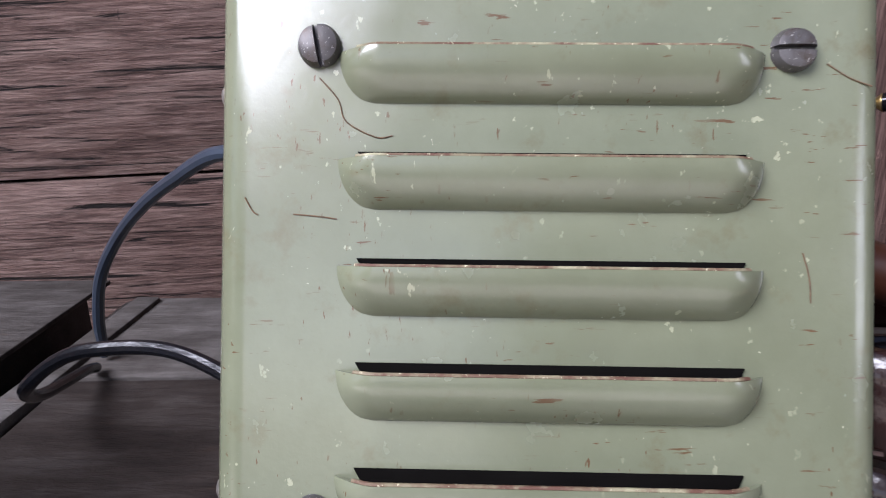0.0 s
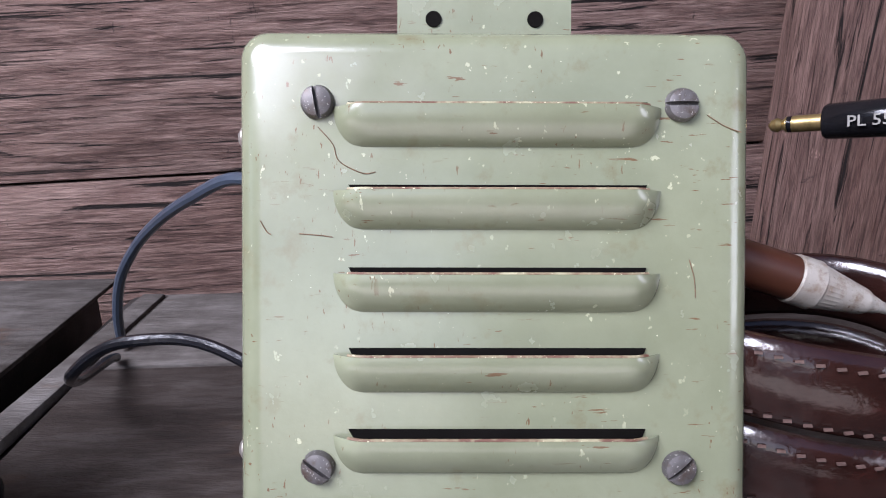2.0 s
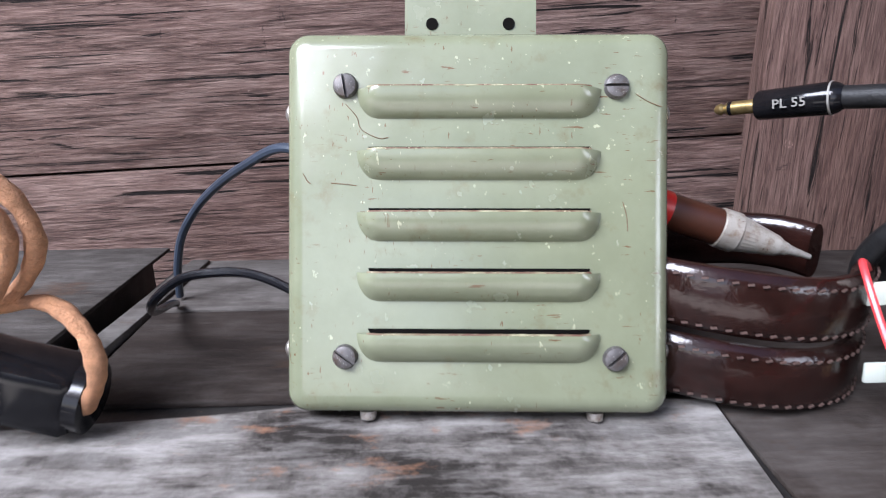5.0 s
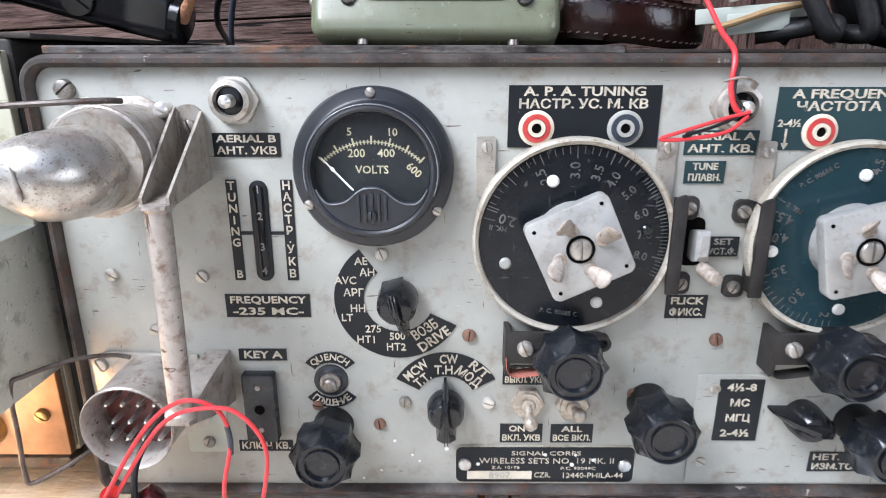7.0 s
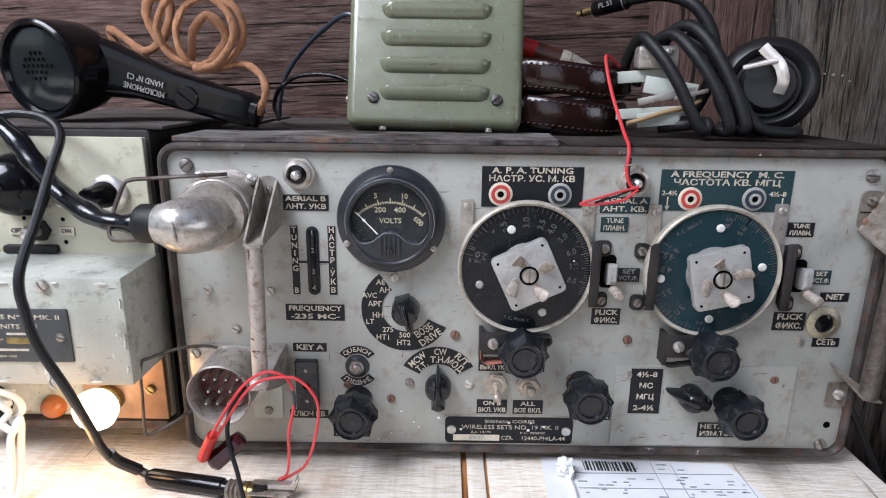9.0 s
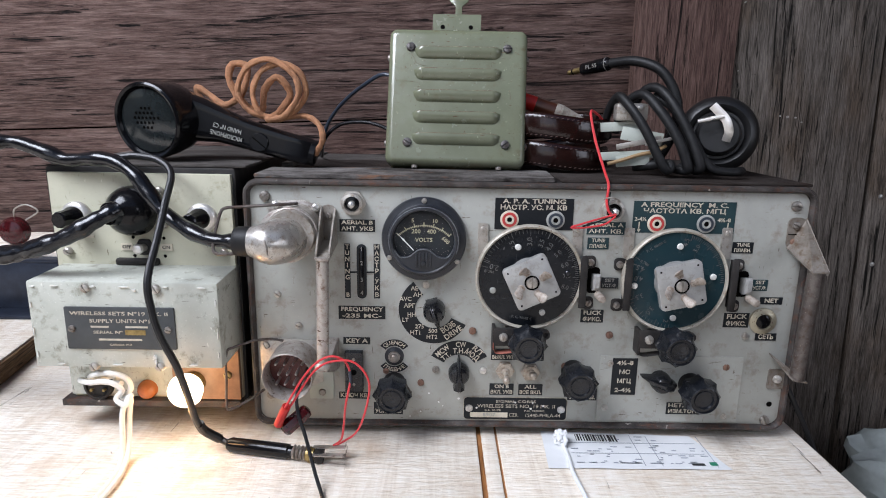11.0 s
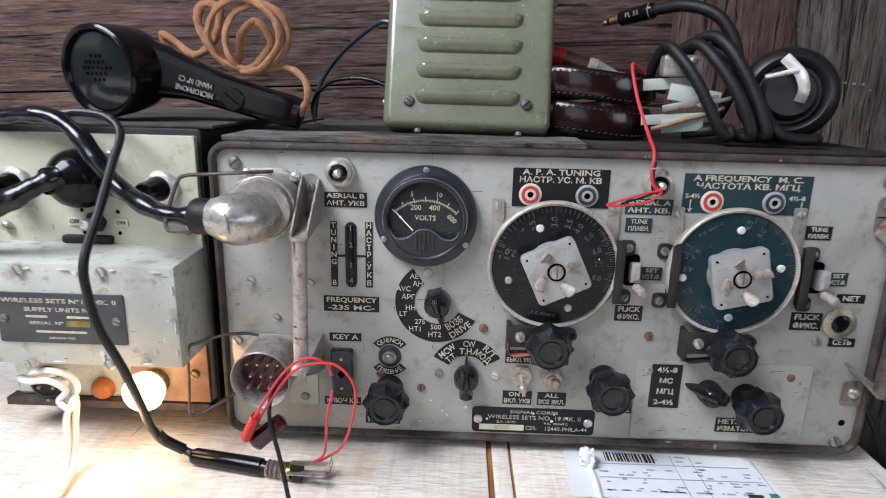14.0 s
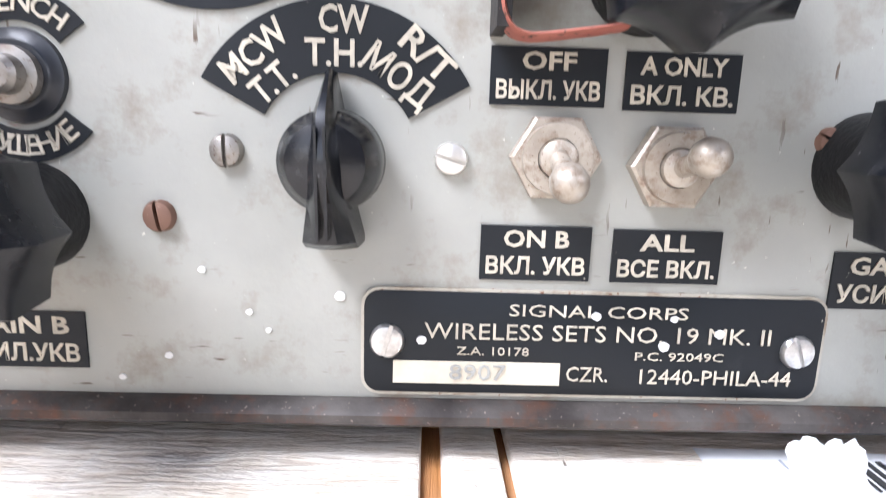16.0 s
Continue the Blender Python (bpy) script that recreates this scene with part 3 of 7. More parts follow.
for name, a in (("wall_west_low", (-1.64, -1.6, -1.9, 0.43, -0.8, 0.35)), ("wall_west_high", (-1.64, -1.6, -1.9, 0.43, 1.15, 1.5)),
                ("wall_west_back", (-1.64, -1.6, -0.15, 0.43, 0.35, 1.15)), ("wall_west_front", (-1.64, -1.6, -1.9, -0.95, 0.35, 1.15)),
                ("wall_east_low", (1.6, 1.64, -1.9, 0.43, -0.8, 0.2)), ("wall_east_high", (1.6, 1.64, -1.9, 0.43, 1.05, 1.5)),
                ("wall_east_back", (1.6, 1.64, -0.6, 0.43, 0.2, 1.05)), ("wall_east_front", (1.6, 1.64, -1.9, -1.5, 0.2, 1.05)), ("wall_south_west", (-1.64, -1.2, -1.94, -1.9, -0.8, 1.5)),
                ("wall_south_east", (0.1, 1.64, -1.94, -1.9, -0.8, 1.5)), ("wall_south_top", (-1.2, 0.1, -1.94, -1.9, 1.4, 1.5))):
    tagged(part(name, bbox(*a), SHEDWOOD), "plain shed board wall", "wall", kind="structure")
tagged(part("ceiling", bbox(-1.64, 1.64, -0.25, 0.43, 1.5, 1.54), SHEDWOOD), "shed board ceiling", "ceiling", kind="structure")
tagged(part("floor", bbox(-1.64, 1.64, -1.94, 0.43, -0.84, -0.8), SHEDWOOD), "shed board floor", "floor", kind="structure")
ground = tagged(part("ground", bbox(-60, 60, -60, 60, -0.9, -0.85), plain("grey_ground", (0.28, 0.27, 0.24), 0.9, 0, 0.3, 2)), "pale trodden ground outside the shed", "ground", kind="structure")

# ---- radio set ----
radio = thing("radio_set", "grey wartime wireless set with knobs, dials and voltmeter", "radio")


def shell(outer, inner, y_back, y_front, y_in):
    bm = bmesh.new()
    return ring_sweep(bm, [[(x, y_back, z) for x, z in outer], [(x, y_front + 0.001, z) for x, z in outer],
                           [(x * 0.999 + 0.0002, y_front, z) for x, z in outer], [(x, y_front, z) for x, z in inner], [(x, y_in, z) for x, z in inner]])


OUT, INN = round_rect(-0.0175, 0.4375, 0.0066, 0.2185, 0.011), round_rect(-0.0132, 0.4332, 0.0124, 0.2142, 0.009)
part("case", shell(OUT, INN, 0.236, 0.004, 0.006), CASE, radio, "black worn metal case")
rim_path = [(x, 0.0005, z) for x, z in round_rect(-0.0152, 0.4352, 0.0100, 0.2163, 0.010, 6)]
rim = bmesh.new()
pr = [Vector(p) for p in rim_path]
rings = []
for i, p in enumerate(pr):
    d = (pr[(i + 1) % len(pr)] - pr[i - 1]).normalized()
    out = Vector((d.z, 0, -d.x))
    rings.append([p + out * (0.0027 * math.cos(a)) + Vector((0, 0.0050 * math.sin(a), 0)) for a in [2 * math.pi * k / 10 for k in range(10)]])
ring_sweep(rim, rings, close=True)
part("rim", rim, RUST, radio, "rust-stained steel rim of the case")
part("front_panel", prism(round_rect(-0.0130, 0.4330, 0.0124, 0.2140, 0.009), 0.0, 0.004, 0.0006), PANEL, radio, "pale grey painted front panel with scuffs")
part("cover_sheet", prism(round_rect(0.2752, 0.3965, 0.0145, 0.0745, 0.001), -0.0011, 0.001), PANEL, radio, "screwed-on grey cover sheet")
for x in (0.03, 0.39):
    for y in (0.045, 0.205):
        part("foot", lathe([(0, 0.0100), (0.004, 0.0105), (0.0068, 0.0095)], (x, y, 0.0), (0, 0, 1), 20), RUBBERGREY, radio, "low black rubber foot")
for z in (0.03, 0.06, 0.09, 0.12, 0.15, 0.18):
    part("side_rib", bbox(0.4372, 0.4395, 0.01, 0.228, z - 0.004, z + 0.004, 0.001), CASE, radio)


def lettering(parent, y, *rows):
    """rows: text, centre x, centre z, width, height."""
    for s, x, z, w, h in rows:
        part("lettering", text_bm(s, h * 1.38, Matrix.Translation((x, y, z)), 0.022, fit=w), LETTER, parent, "cream lettering", flat=True)


def label_plate(x0, x1, z0, z1, lines, mat=LABEL, y=0.0, mats=LETTER, size=0.62, inset=0.9):
    ob = part("label_plate", prism([(x0, z0), (x1, z0), (x1, z1), (x0, z1)], y - 0.0005, y + 0.0003), mat, radio, "black label with cream words" if mat is LABEL else "dark blue-green label with cream words")
    n = len(lines)
    bms = []
    for i, s in enumerate(lines):
        if not s:
            continue
        zc = z1 - (i + 0.5) * (z1 - z0) / n
        h = (z1 - z0) / n * size
        w = (x1 - x0) * inset * (min(1.0, len(s) / max(len(q) for q in lines)) ** 0.6)
        bms.append(text_bm(s, h * 1.38, Matrix.Translation(((x0 + x1) / 2, y - 0.0006, zc)), 0.022, fit=w))
    for bm in bms:
        part("lettering", bm, mats, ob, "cream lettering", flat=True)
    return ob


label_plate(0.0579, 0.0862, 0.1773, 0.1873, ["AERIAL B", "АНТ. УКВ"])
label_plate(0.0556, 0.0941, 0.1037, 0.1149, ["FREQUENCY", "-235 MC-"])
label_plate(0.0590, 0.0814, 0.0815, 0.0875, ["KEY A"], inset=0.8)
label_plate(0.0544, 0.0808, 0.0319, 0.0379, ["КЛЮЧ КВ."], inset=0.9)
label_plate(0.1825, 0.2031, 0.0371, 0.0474, ["ON B", "ВКЛ. УКВ"])
label_plate(0.2072, 0.2277, 0.0371, 0.0472, ["ALL", "ВСЕ ВКЛ."])
label_plate(0.1829, 0.2034, 0.0690, 0.0790, ["OFF", "ВЫКЛ. УКВ"])
label_plate(0.2068, 0.2273, 0.0687, 0.0788, ["A ONLY", "ВКЛ. КВ."])
label_plate(0.0840, 0.1089, 0.0178, 0.0288, ["GAIN B", "УСИЛ.УКВ"])
label_plate(0.2495, 0.2745, 0.0330, 0.0440, ["GAIN A", "УСИЛ.КВ."])
label_plate(0.2560, 0.2868, 0.1781, 0.1884, ["AERIAL A", "АНТ. КВ."], LABELGREEN)
label_plate(0.2573, 0.2745, 0.1660, 0.1756, ["TUNE", "ПЛАВН."], LABELGREEN, inset=0.8)
label_plate(0.2560, 0.2747, 0.1035, 0.1147, ["FLICK", "ФИКС."], inset=0.8)
label_plate(0.3749, 0.3918, 0.1644, 0.1736, ["TUNE", "ПЛАВН."], inset=0.8)
label_plate(0.3752, 0.3962, 0.1009, 0.1135, ["FLICK", "ФИКС."], inset=0.8)
label_plate(0.3953, 0.4078, 0.1330, 0.1424, ["SET", "УСТ.Ф."], LABELGREEN)
label_plate(0.4032, 0.4219, 0.1214, 0.1275, ["NET"], inset=0.6)
label_plate(0.4035, 0.4212, 0.0896, 0.0959, ["СЕТЬ"], inset=0.7)
label_plate(0.2705, 0.2845, 0.1335, 0.1425, ["SET", "УСТ.Ф."], y=-0.001, mats=DIMLETTER)
label_plate(0.2857, 0.3067, 0.0393, 0.0724, ["4½-8", "МС", "МГЦ", "2-4½"], y=-0.0012, size=0.46, inset=0.66)
label_plate(0.3349, 0.3661, 0.0217, 0.0326, ["НЕТ. ТОН", "ИЗМ.ТОНА"], y=-0.0012)
apa = label_plate(0.1817, 0.2444, 0.1813, 0.2066, ["", "", ""], LABEL)
lettering(apa, -0.0006, ("A. P. A. TUNING", 0.2130, 0.2040, 0.050, 0.0037), ("НАСТР. УС. М. КВ", 0.2125, 0.1990, 0.053, 0.0037))
afr = label_plate(0.2922, 0.3741, 0.1802, 0.2059, ["", ""], LABELGREEN)
lettering(afr, -0.0006, ("A FREQUENCY  M. C.", 0.3330, 0.2030, 0.070, 0.0037), ("ЧАСТОТА КВ. МГЦ", 0.3330, 0.1980, 0.066, 0.0037),
          ("2-4½", 0.2985, 0.1912, 0.0095, 0.003), ("4½-8", 0.3655, 0.1912, 0.0105, 0.003))
for x in (0.2975, 0.3690):
    part("arrow", merge(prism([(x - 0.0004, 0.189), (x + 0.0004, 0.189), (x + 0.0004, 0.182), (x - 0.0004, 0.182)], -0.0007, -0.0004),
                        prism([(x - 0.0016, 0.1832), (x, 0.1805), (x + 0.0016, 0.1832)], -0.0007, -0.0004)), LETTER, afr)


def strip_label(x0, x1, words, zs):
    ob = part("label_plate", prism([(x0, 0.1217), (x1, 0.1217), (x1, 0.1675), (x0, 0.1675)], -0.0005, 0.0003), LABEL, radio, "upright black label with cream letters")
    part("lettering", merge(*[text_bm(c, 0.0052, Matrix.Translation(((x0 + x1) / 2, -0.0006, z)), 0.02) for c, z in zip(words, zs)]), LETTER, ob, flat=True)


strip_label(0.0613, 0.0659, "TUNINGB", [0.1648, 0.1597, 0.1546, 0.1495, 0.1444, 0.1393, 0.1245])
strip_label(0.0849, 0.0898, "НАСТР.УКВ", [0.1648, 0.1598, 0.1548, 0.1498, 0.1448, 0.141, 0.1362, 0.1305, 0.1248])
slot = part("tuning_slot", prism(round_rect(0.0712, 0.0790, 0.1215, 0.1672, 0.0038), -0.0009, 0.002, 0.0003), LABEL, radio, "black oval tuning slot with a numbered wheel")
part("wheel", prism(round_rect(0.0728, 0.0774, 0.1235, 0.1652, 0.002), -0.0013, 0.0, 0.0003), BAKELITE, slot)
part("lettering", merge(*[text_bm(c, 0.0048, Matrix.Translation((0.0752, -0.0015, z)), 0.01) for c, z in (("1", 0.1632), ("2", 0.1515), ("3", 0.1375), ("4", 0.1265))]), DIMLETTER, slot, flat=True)
for x0, x1 in ((0.0659, 0.0714), (0.0790, 0.0849)):
    part("index_bar", prism([(x0, 0.1430), (x1, 0.1430), (x1, 0.1445), (x0, 0.1445)], -0.0005, 0.0003), LABEL, slot)


# screws with slots
def screw(x, z, r=0.0030, h=0.0022, turn=0.0, mat=SCREW, parent=None, y=0.0, m=None):
    """A round-headed screw with a cut slot."""
    bm = bmesh.new()
    for s in (-1, 1):
        pts = []
        for k in range(11):
            t = math.pi * k / 10
            pts.append((r * math.cos(t), s * (0.12 * r + r * 0.88 * math.sin(t))))
        half = [(a, b) for a, b in pts]
        rings = [[(a * f, -y1, b * f + s * 0.12 * r * (1 - f)) for a, b in half] for f, y1 in ((1, -0.001), (1, h * 0.35), (0.86, h * 0.8), (0.5, h))]
        ring_sweep(bm, rings)
    box(bm, (0, -h * 0.15, 0), (1.9 * r, h * 0.3, 0.3 * r))
    mm = (m or Matrix.Translation((x, y, z))) @ Matrix.Rotation(radians(turn), 4, 'Y')
    bm.transform(mm)
    return part("screw", bm, mat, parent or radio)


for x, z, r, a, mt in ((-0.0005, 0.2050, 0.0042, -40, SCREW), (0.4222, 0.2035, 0.0042, 5, SCREW), (0.4215, 0.0165, 0.0042, 60, SCREW), (0.0058, 0.1243, 0.003, 35, STEEL),
                       (0.0222, 0.0973, 0.003, 20, STEEL), (0.0465, 0.1235, 0.003, 50, STEEL), (0.1667, 0.0946, 0.0031, 100, BROWNSCREW), (0.2811, 0.0927, 0.0031, 80, BROWNSCREW),
                       (0.1240, 0.0474, 0.0029, 80, BROWNSCREW), (0.1275, 0.1340, 0.003, 70, STEEL), (0.1365, 0.0595, 0.0030, 88, SCREW), (0.1765, 0.0592, 0.0030, 15, NICKEL),
                       (0.2820, 0.0267, 0.003, 30, STEEL), (0.2837, 0.0675, 0.003, 50, STEEL), (0.3823, 0.0653, 0.003, 90, BROWNSCREW), (0.3850, 0.0200, 0.003, 40, STEEL),
                       (0.2452, 0.0643, 0.0026, 30, BROWNSCREW), (0.0945, 0.0578, 0.0026, 10, BROWNSCREW), (0.3950, 0.0935, 0.003, 85, STEEL)):
    screw(x, z, r, r * 0.7, a, mt)
part("open_hole", lathe([(0, 0.0024), (0.0004, 0.0022)], (0.4238, -0.0002, 0.0315), (0, -1, 0), 14), DARK, radio, "empty dark screw hole")


# aerial and net sockets
def aerial(x, z, d=0.012):
    s = part("aerial_socket", lathe([(0, 0.0098), (0.003, 0.0098), (0.0032, 0.0085), (d * 0.7, 0.0082), (d * 0.75, 0.0062), (0.006, 0.0058)], (x, 0, z), (0, -1, 0), 6 * 4,
                                    wob=lambda t, h: 1.0 + (0.05 * math.cos(6 * t) if h < 0.0031 else 0)), STEEL, radio, "threaded steel aerial socket")
    part("insulator", lathe([(0, 0.0058), (d * 0.55, 0.0056), (d * 0.6, 0.003)], (x, 0, z), (0, -1, 0), 20), BAKELITE, s)
    part("pin", lathe([(0, 0.0028), (d + 0.001, 0.0026), (d + 0.0025, 0.0010)], (x, 0, z), (0, -1, 0), 14), NICKEL, s, "bright metal pin")


aerial(0.0690, 0.2008)
aerial(0.2745, 0.1985)
net = part("net_socket", lathe([(0, 0.0112), (0.002, 0.0112), (0.0035, 0.009), (0.004, 0.0068), (0.002, 0.0062)], (0.4075, 0, 0.1070), (0, -1, 0), 28), NETRING, radio, "tarnished round push-button ring")
part("button", lathe([(0, 0.006), (0.003, 0.0058), (0.004, 0.004), (0.004, 0)], (0.4075, 0, 0.1070), (0, -1, 0), 22), BAKELITE, net)


def ring_socket(x, z, mat, rim):
    s = part("ring_socket", lathe([(0, 0.0074), (0.0012, 0.0074), (0.0016, 0.0066), (0.0016, 0.0052)], (x, 0, z), (0, -1, 0), 28), rim, radio, "round ring-marked socket")
    part("ring", lathe([(0.0010, 0.0060), (0.0021, 0.0058), (0.0021, 0.0038), (0.0012, 0.0036)], (x, 0, z), (0, -1, 0), 28), mat, s)
    part("eyelet", lathe([(0.001, 0.0038), (0.0026, 0.0036), (0.0026, 0.0022), (0.0008, 0.0020)], (x, 0, z), (0, -1, 0), 20), rim, s)
    part("hole", lathe([(0.0012, 0.0021), (0.0019, 0.0019)], (x, 0, z), (0, -1, 0), 14), DARK, s)


BLUERING = plain("dark_blue_ring", (0.035, 0.045, 0.06), 0.4)
REDRING = plain("red_ring", (0.52, 0.055, 0.05), 0.4)
GREYRING = plain("grey_ring_rim", (0.38, 0.38, 0.35), 0.45)
ring_socket(0.1935, 0.1893, REDRING, CREAMRING)
ring_socket(0.2303, 0.1893, BLUERING, GREYRING)
ring_socket(0.3113, 0.1878, REDRING, CREAMRING)
ring_socket(0.3510, 0.1882, BLUERING, GREYRING)


# voltmeter
# Pale grey that paints the highlights along the window and bezel edges.
BEZEL = plain("bezel_highlight_grey", (0.20, 0.21, 0.23), 0.35, 0.0, 0.6, 400)
MX, MZ, MR = 0.1255, 0.1728, 0.0338
meter = part("voltmeter", lathe([(0, MR), (0.0045, MR), (0.0060, MR - 0.001), (0.0064, 0.0292), (0.0068, 0.0285), (0.0115, 0.0280), (0.0132, 0.0268), (0.0136, 0.0256), (0.0130, 0.0246), (0.0095, 0.0240), (0.0050, 0.0240)], (MX, 0, MZ), (0, -1, 0), 56), METER, radio, "round black bakelite voltmeter")
part("meter_face", lathe([(0.0070, 0.0240), (0.0078, 0.0240), (0.0080, 0)], (MX, 0, MZ), (0, -1, 0), 48), LABEL, meter, "black dial face")
cover = []
for k in range(41):
    x = -0.0228 + 0.0456 * k / 40
    cover.append((MX + x, MZ - 0.0132 + 0.0068 * math.exp(-(abs(x) / 0.0090) ** 3) + 0.0062 * max(0.0, (abs(x) - 0.0170) / 0.0058) ** 2))
for k in range(25):
    a = radians(-17 - 146 * k / 24)
    cover.append((MX + 0.0243 * math.cos(a), MZ + 0.0243 * math.sin(a)))
part("meter_cover", prism(cover, -0.0128, -0.0085), METER, meter, "dark grey lower cover")
for k in range(5):
    part("rib", bbox(MX - 0.0056 + 0.0028 * k - 0.0007, MX - 0.0056 + 0.0028 * k + 0.0007, -0.0137, -0.012, MZ - 0.0215 + 0.0006 * abs(k - 2), MZ - 0.0085 - 0.0003 * abs(k - 2), 0.0003), METER, meter)
screw(MX, MZ - 0.0178, 0.0022, 0.0020, 85, METER, meter, y=-0.0130)
part("rear_glass", lathe([(0, 0.0242), (0.0006, 0.0240), (0.0007, 0)], (MX, -0.0110, MZ), (0, -1, 0), 40), GLASS, meter, "clear glass cover").visible_shadow = False
# Thin pale tubes draw the glass edge highlight and the bezel's upper highlight.
part("window_edge", tube([(x, -0.0131, z) for x, z in cover[:41]], 0.00032, 6, 2), BEZEL, meter, "pale line painted for the window edge highlight")
part("bezel_edge", tube([(MX + 0.0272 * math.cos(radians(a)), -0.0134, MZ + 0.0272 * math.sin(radians(a))) for a in range(-20, 202, 6)], 0.00030, 6, 2), BEZEL, meter, "pale line painted for the bezel highlight")
tick = []
for k in range(31):
    a = radians(133.4 - 86.8 * k / 30)
    r1 = 0.0300 if k % 5 else 0.0316
    c, s = math.cos(a), math.sin(a)
    b = bmesh.new()
    box(b, (0.0282 / 2 + r1 / 2, 0, 0), (r1 - 0.0282, 0.0002, 0.00048 if k % 5 else 0.00075))
    b.transform(Matrix.Translation((MX, -0.0082, MZ - 0.0173)) @ Matrix.Rotation(-a, 4, 'Y'))
    tick.append(b)
scale_arc = prism(arc_poly(MX, MZ - 0.0173, 0.0290, 0.0294, 46.6, 133.4, 30), -0.0083, -0.0081)
part("scale", merge(scale_arc, *tick), YELLOW, meter, "yellow scale marks", flat=True)
num = [text_bm(s, h, Matrix.Translation((MX + x, -0.0083, MZ + z)) @ Matrix.Rotation(radians(r), 4, 'Y'), 0.012) for s, x, z, h, r in
       (("5", -0.0088, 0.0158, 0.0044, 0), ("10", 0.0086, 0.0156, 0.0044, 0), ("200", -0.0062, 0.0071, 0.0048, 0), ("400", 0.0060, 0.0071, 0.0048, 0), ("600", 0.0172, 0.0002, 0.0046, 42), ("VOLTS", 0.0, 0.0003, 0.0046, 0))]
part("lettering", merge(*num), YELLOW, meter, "yellow figures", flat=True)
part("needle", lathe([(0, 0.0004), (0.0108, 0.0004), (0.0115, 0.0008), (0.0124, 0.0008), (0.0132, 0.0003), (0.0185, 0.0002)], (MX - 0.0080, -0.0092, MZ - 0.0080), (-0.0080, 0, 0.0085), 8), WHITE, meter, "white needle")
for x, z in ((MX, MZ + 0.0312), (MX - 0.0275, MZ - 0.0150), (MX + 0.0268, MZ - 0.0175)):
    screw(x, z, 0.0021, 0.0016, 30, STEEL, meter, y=-0.0058)


# tuning dials
def dial(cx, cz, R, mat, plate_turn, nums, ticks, extra):
    d = part("tuning_dial", lathe([(0.003, R - 0.003), (0.0065, R - 0.0028), (0.0070, R - 0.0034), (0.0070, 0.010)], (cx, 0, cz), (0, -1, 0), 72), mat, radio, "large round tuning dial with a pale rim")
    part("dial_rim", lathe([(0.0012, R - 0.0012), (0.0040, R), (0.0080, R - 0.0003), (0.0092, R - 0.0014), (0.0084, R - 0.0027), (0.0068, R - 0.0031)], (cx, 0, cz), (0, -1, 0), 72), CREAMWORN, d, "worn cream rim")
    y = -0.00715
    tb = []
    for a, long in ticks:
        b = bmesh.new()
        L = 0.0050 if long else 0.0030
        box(b, (R - 0.0038 - L / 2, 0, 0), (L, 0.0002, 0.00045 if long else 0.00032))
        b.transform(Matrix.Translation((cx, y, cz)) @ Matrix.Rotation(-radians(a), 4, 'Y'))
        tb.append(b)
    part("scale", merge(*tb), DIALMARK, d, "faded scale marks", flat=True)
    nb = []
    for s, a, r, h in nums:
        t = radians(a)
        m = Matrix.Translation((cx + r * math.cos(t), y, cz + r * math.sin(t))) @ Matrix.Rotation(-radians(a if not s.startswith("P.") else a - 90 if a < 180 else a + 90), 4, 'Y')
        nb.append(text_bm(s, h, m, 0.008))
    part("lettering", merge(*nb), DIALMARK, d, "faded figures", flat=True)
    for a, r, mt in extra:
        part("stud", lathe([(0.006, 0.0026), (0.0079, 0.0026), (0.0086, 0.0018), (0.0086, 0)], (cx + r * math.cos(radians(a)), 0, cz + r * math.sin(radians(a))), (0, -1, 0), 18), mt, d)
    boss = part("boss", lathe([(0.006, 0.0172), (0.012, 0.0168), (0.0152, 0.0160)], (cx, 0, cz), (0, -1, 0), 40), ALU, d, "cast grey hub")
    s = 0.0182
    pl = prism(round_rect(-s, s, -s, s, 0.0035), -0.0210, -0.0150, 0.0006)
    pl.transform(Matrix.Translation((cx, 0, cz)) @ Matrix.Rotation(-radians(plate_turn), 4, 'Y'))
    plate = part("dial_plate", pl, ALU, d, "square cast aluminium dial plate")
    Q = Matrix.Translation((cx, 0, cz)) @ Matrix.Rotation(-radians(plate_turn), 4, 'Y')
    for i in range(4):
        a = radians(45 + 90 * i)
        b = lathe([(0.0205, 0.0009), (0.0213, 0.0008)], (0.0205 * math.cos(a), 0, 0.0205 * math.sin(a)), (0, -1, 0), 10)
        b.transform(Q)
        part("pin_hole", b, DARK, plate)
        a = radians(90 * i + 4)
        px, pz = 0.0095 * math.cos(a), 0.0095 * math.sin(a)
        rg = lathe([(0.0207, 0.0030), (0.0225, 0.0028), (0.0225, 0.0)], (px, 0, pz), (0, -1, 0), 16)
        w = bmesh.new()
        rings = []
        for t, wid, th in ((0, 0.0022, 0.0017), (0.25, 0.0030, 0.0013), (0.6, 0.0040, 0.0010), (0.85, 0.0037, 0.0009), (0.96, 0.0024, 0.0007), (1.0, 0.0010, 0.0004)):
            c = Vector((px + 0.0066 * t * math.cos(a + 0.5), -0.0215 - 0.0078 * t, pz + 0.0066 * t * math.sin(a + 0.5)))
            u = Vector((math.cos(a + 2.0), 0, math.sin(a + 2.0)))
            v = u.cross(Vector((math.cos(a + 0.5) * 0.5, -0.85, math.sin(a + 0.5) * 0.5))).normalized()
            rings.append([c + u * (wid * math.cos(q)) + v * (th * math.sin(q)) for q in [2 * math.pi * k / 12 for k in range(12)]])
        ring_sweep(w, rings)
        bm = merge(rg, w)
        bm.transform(Q)
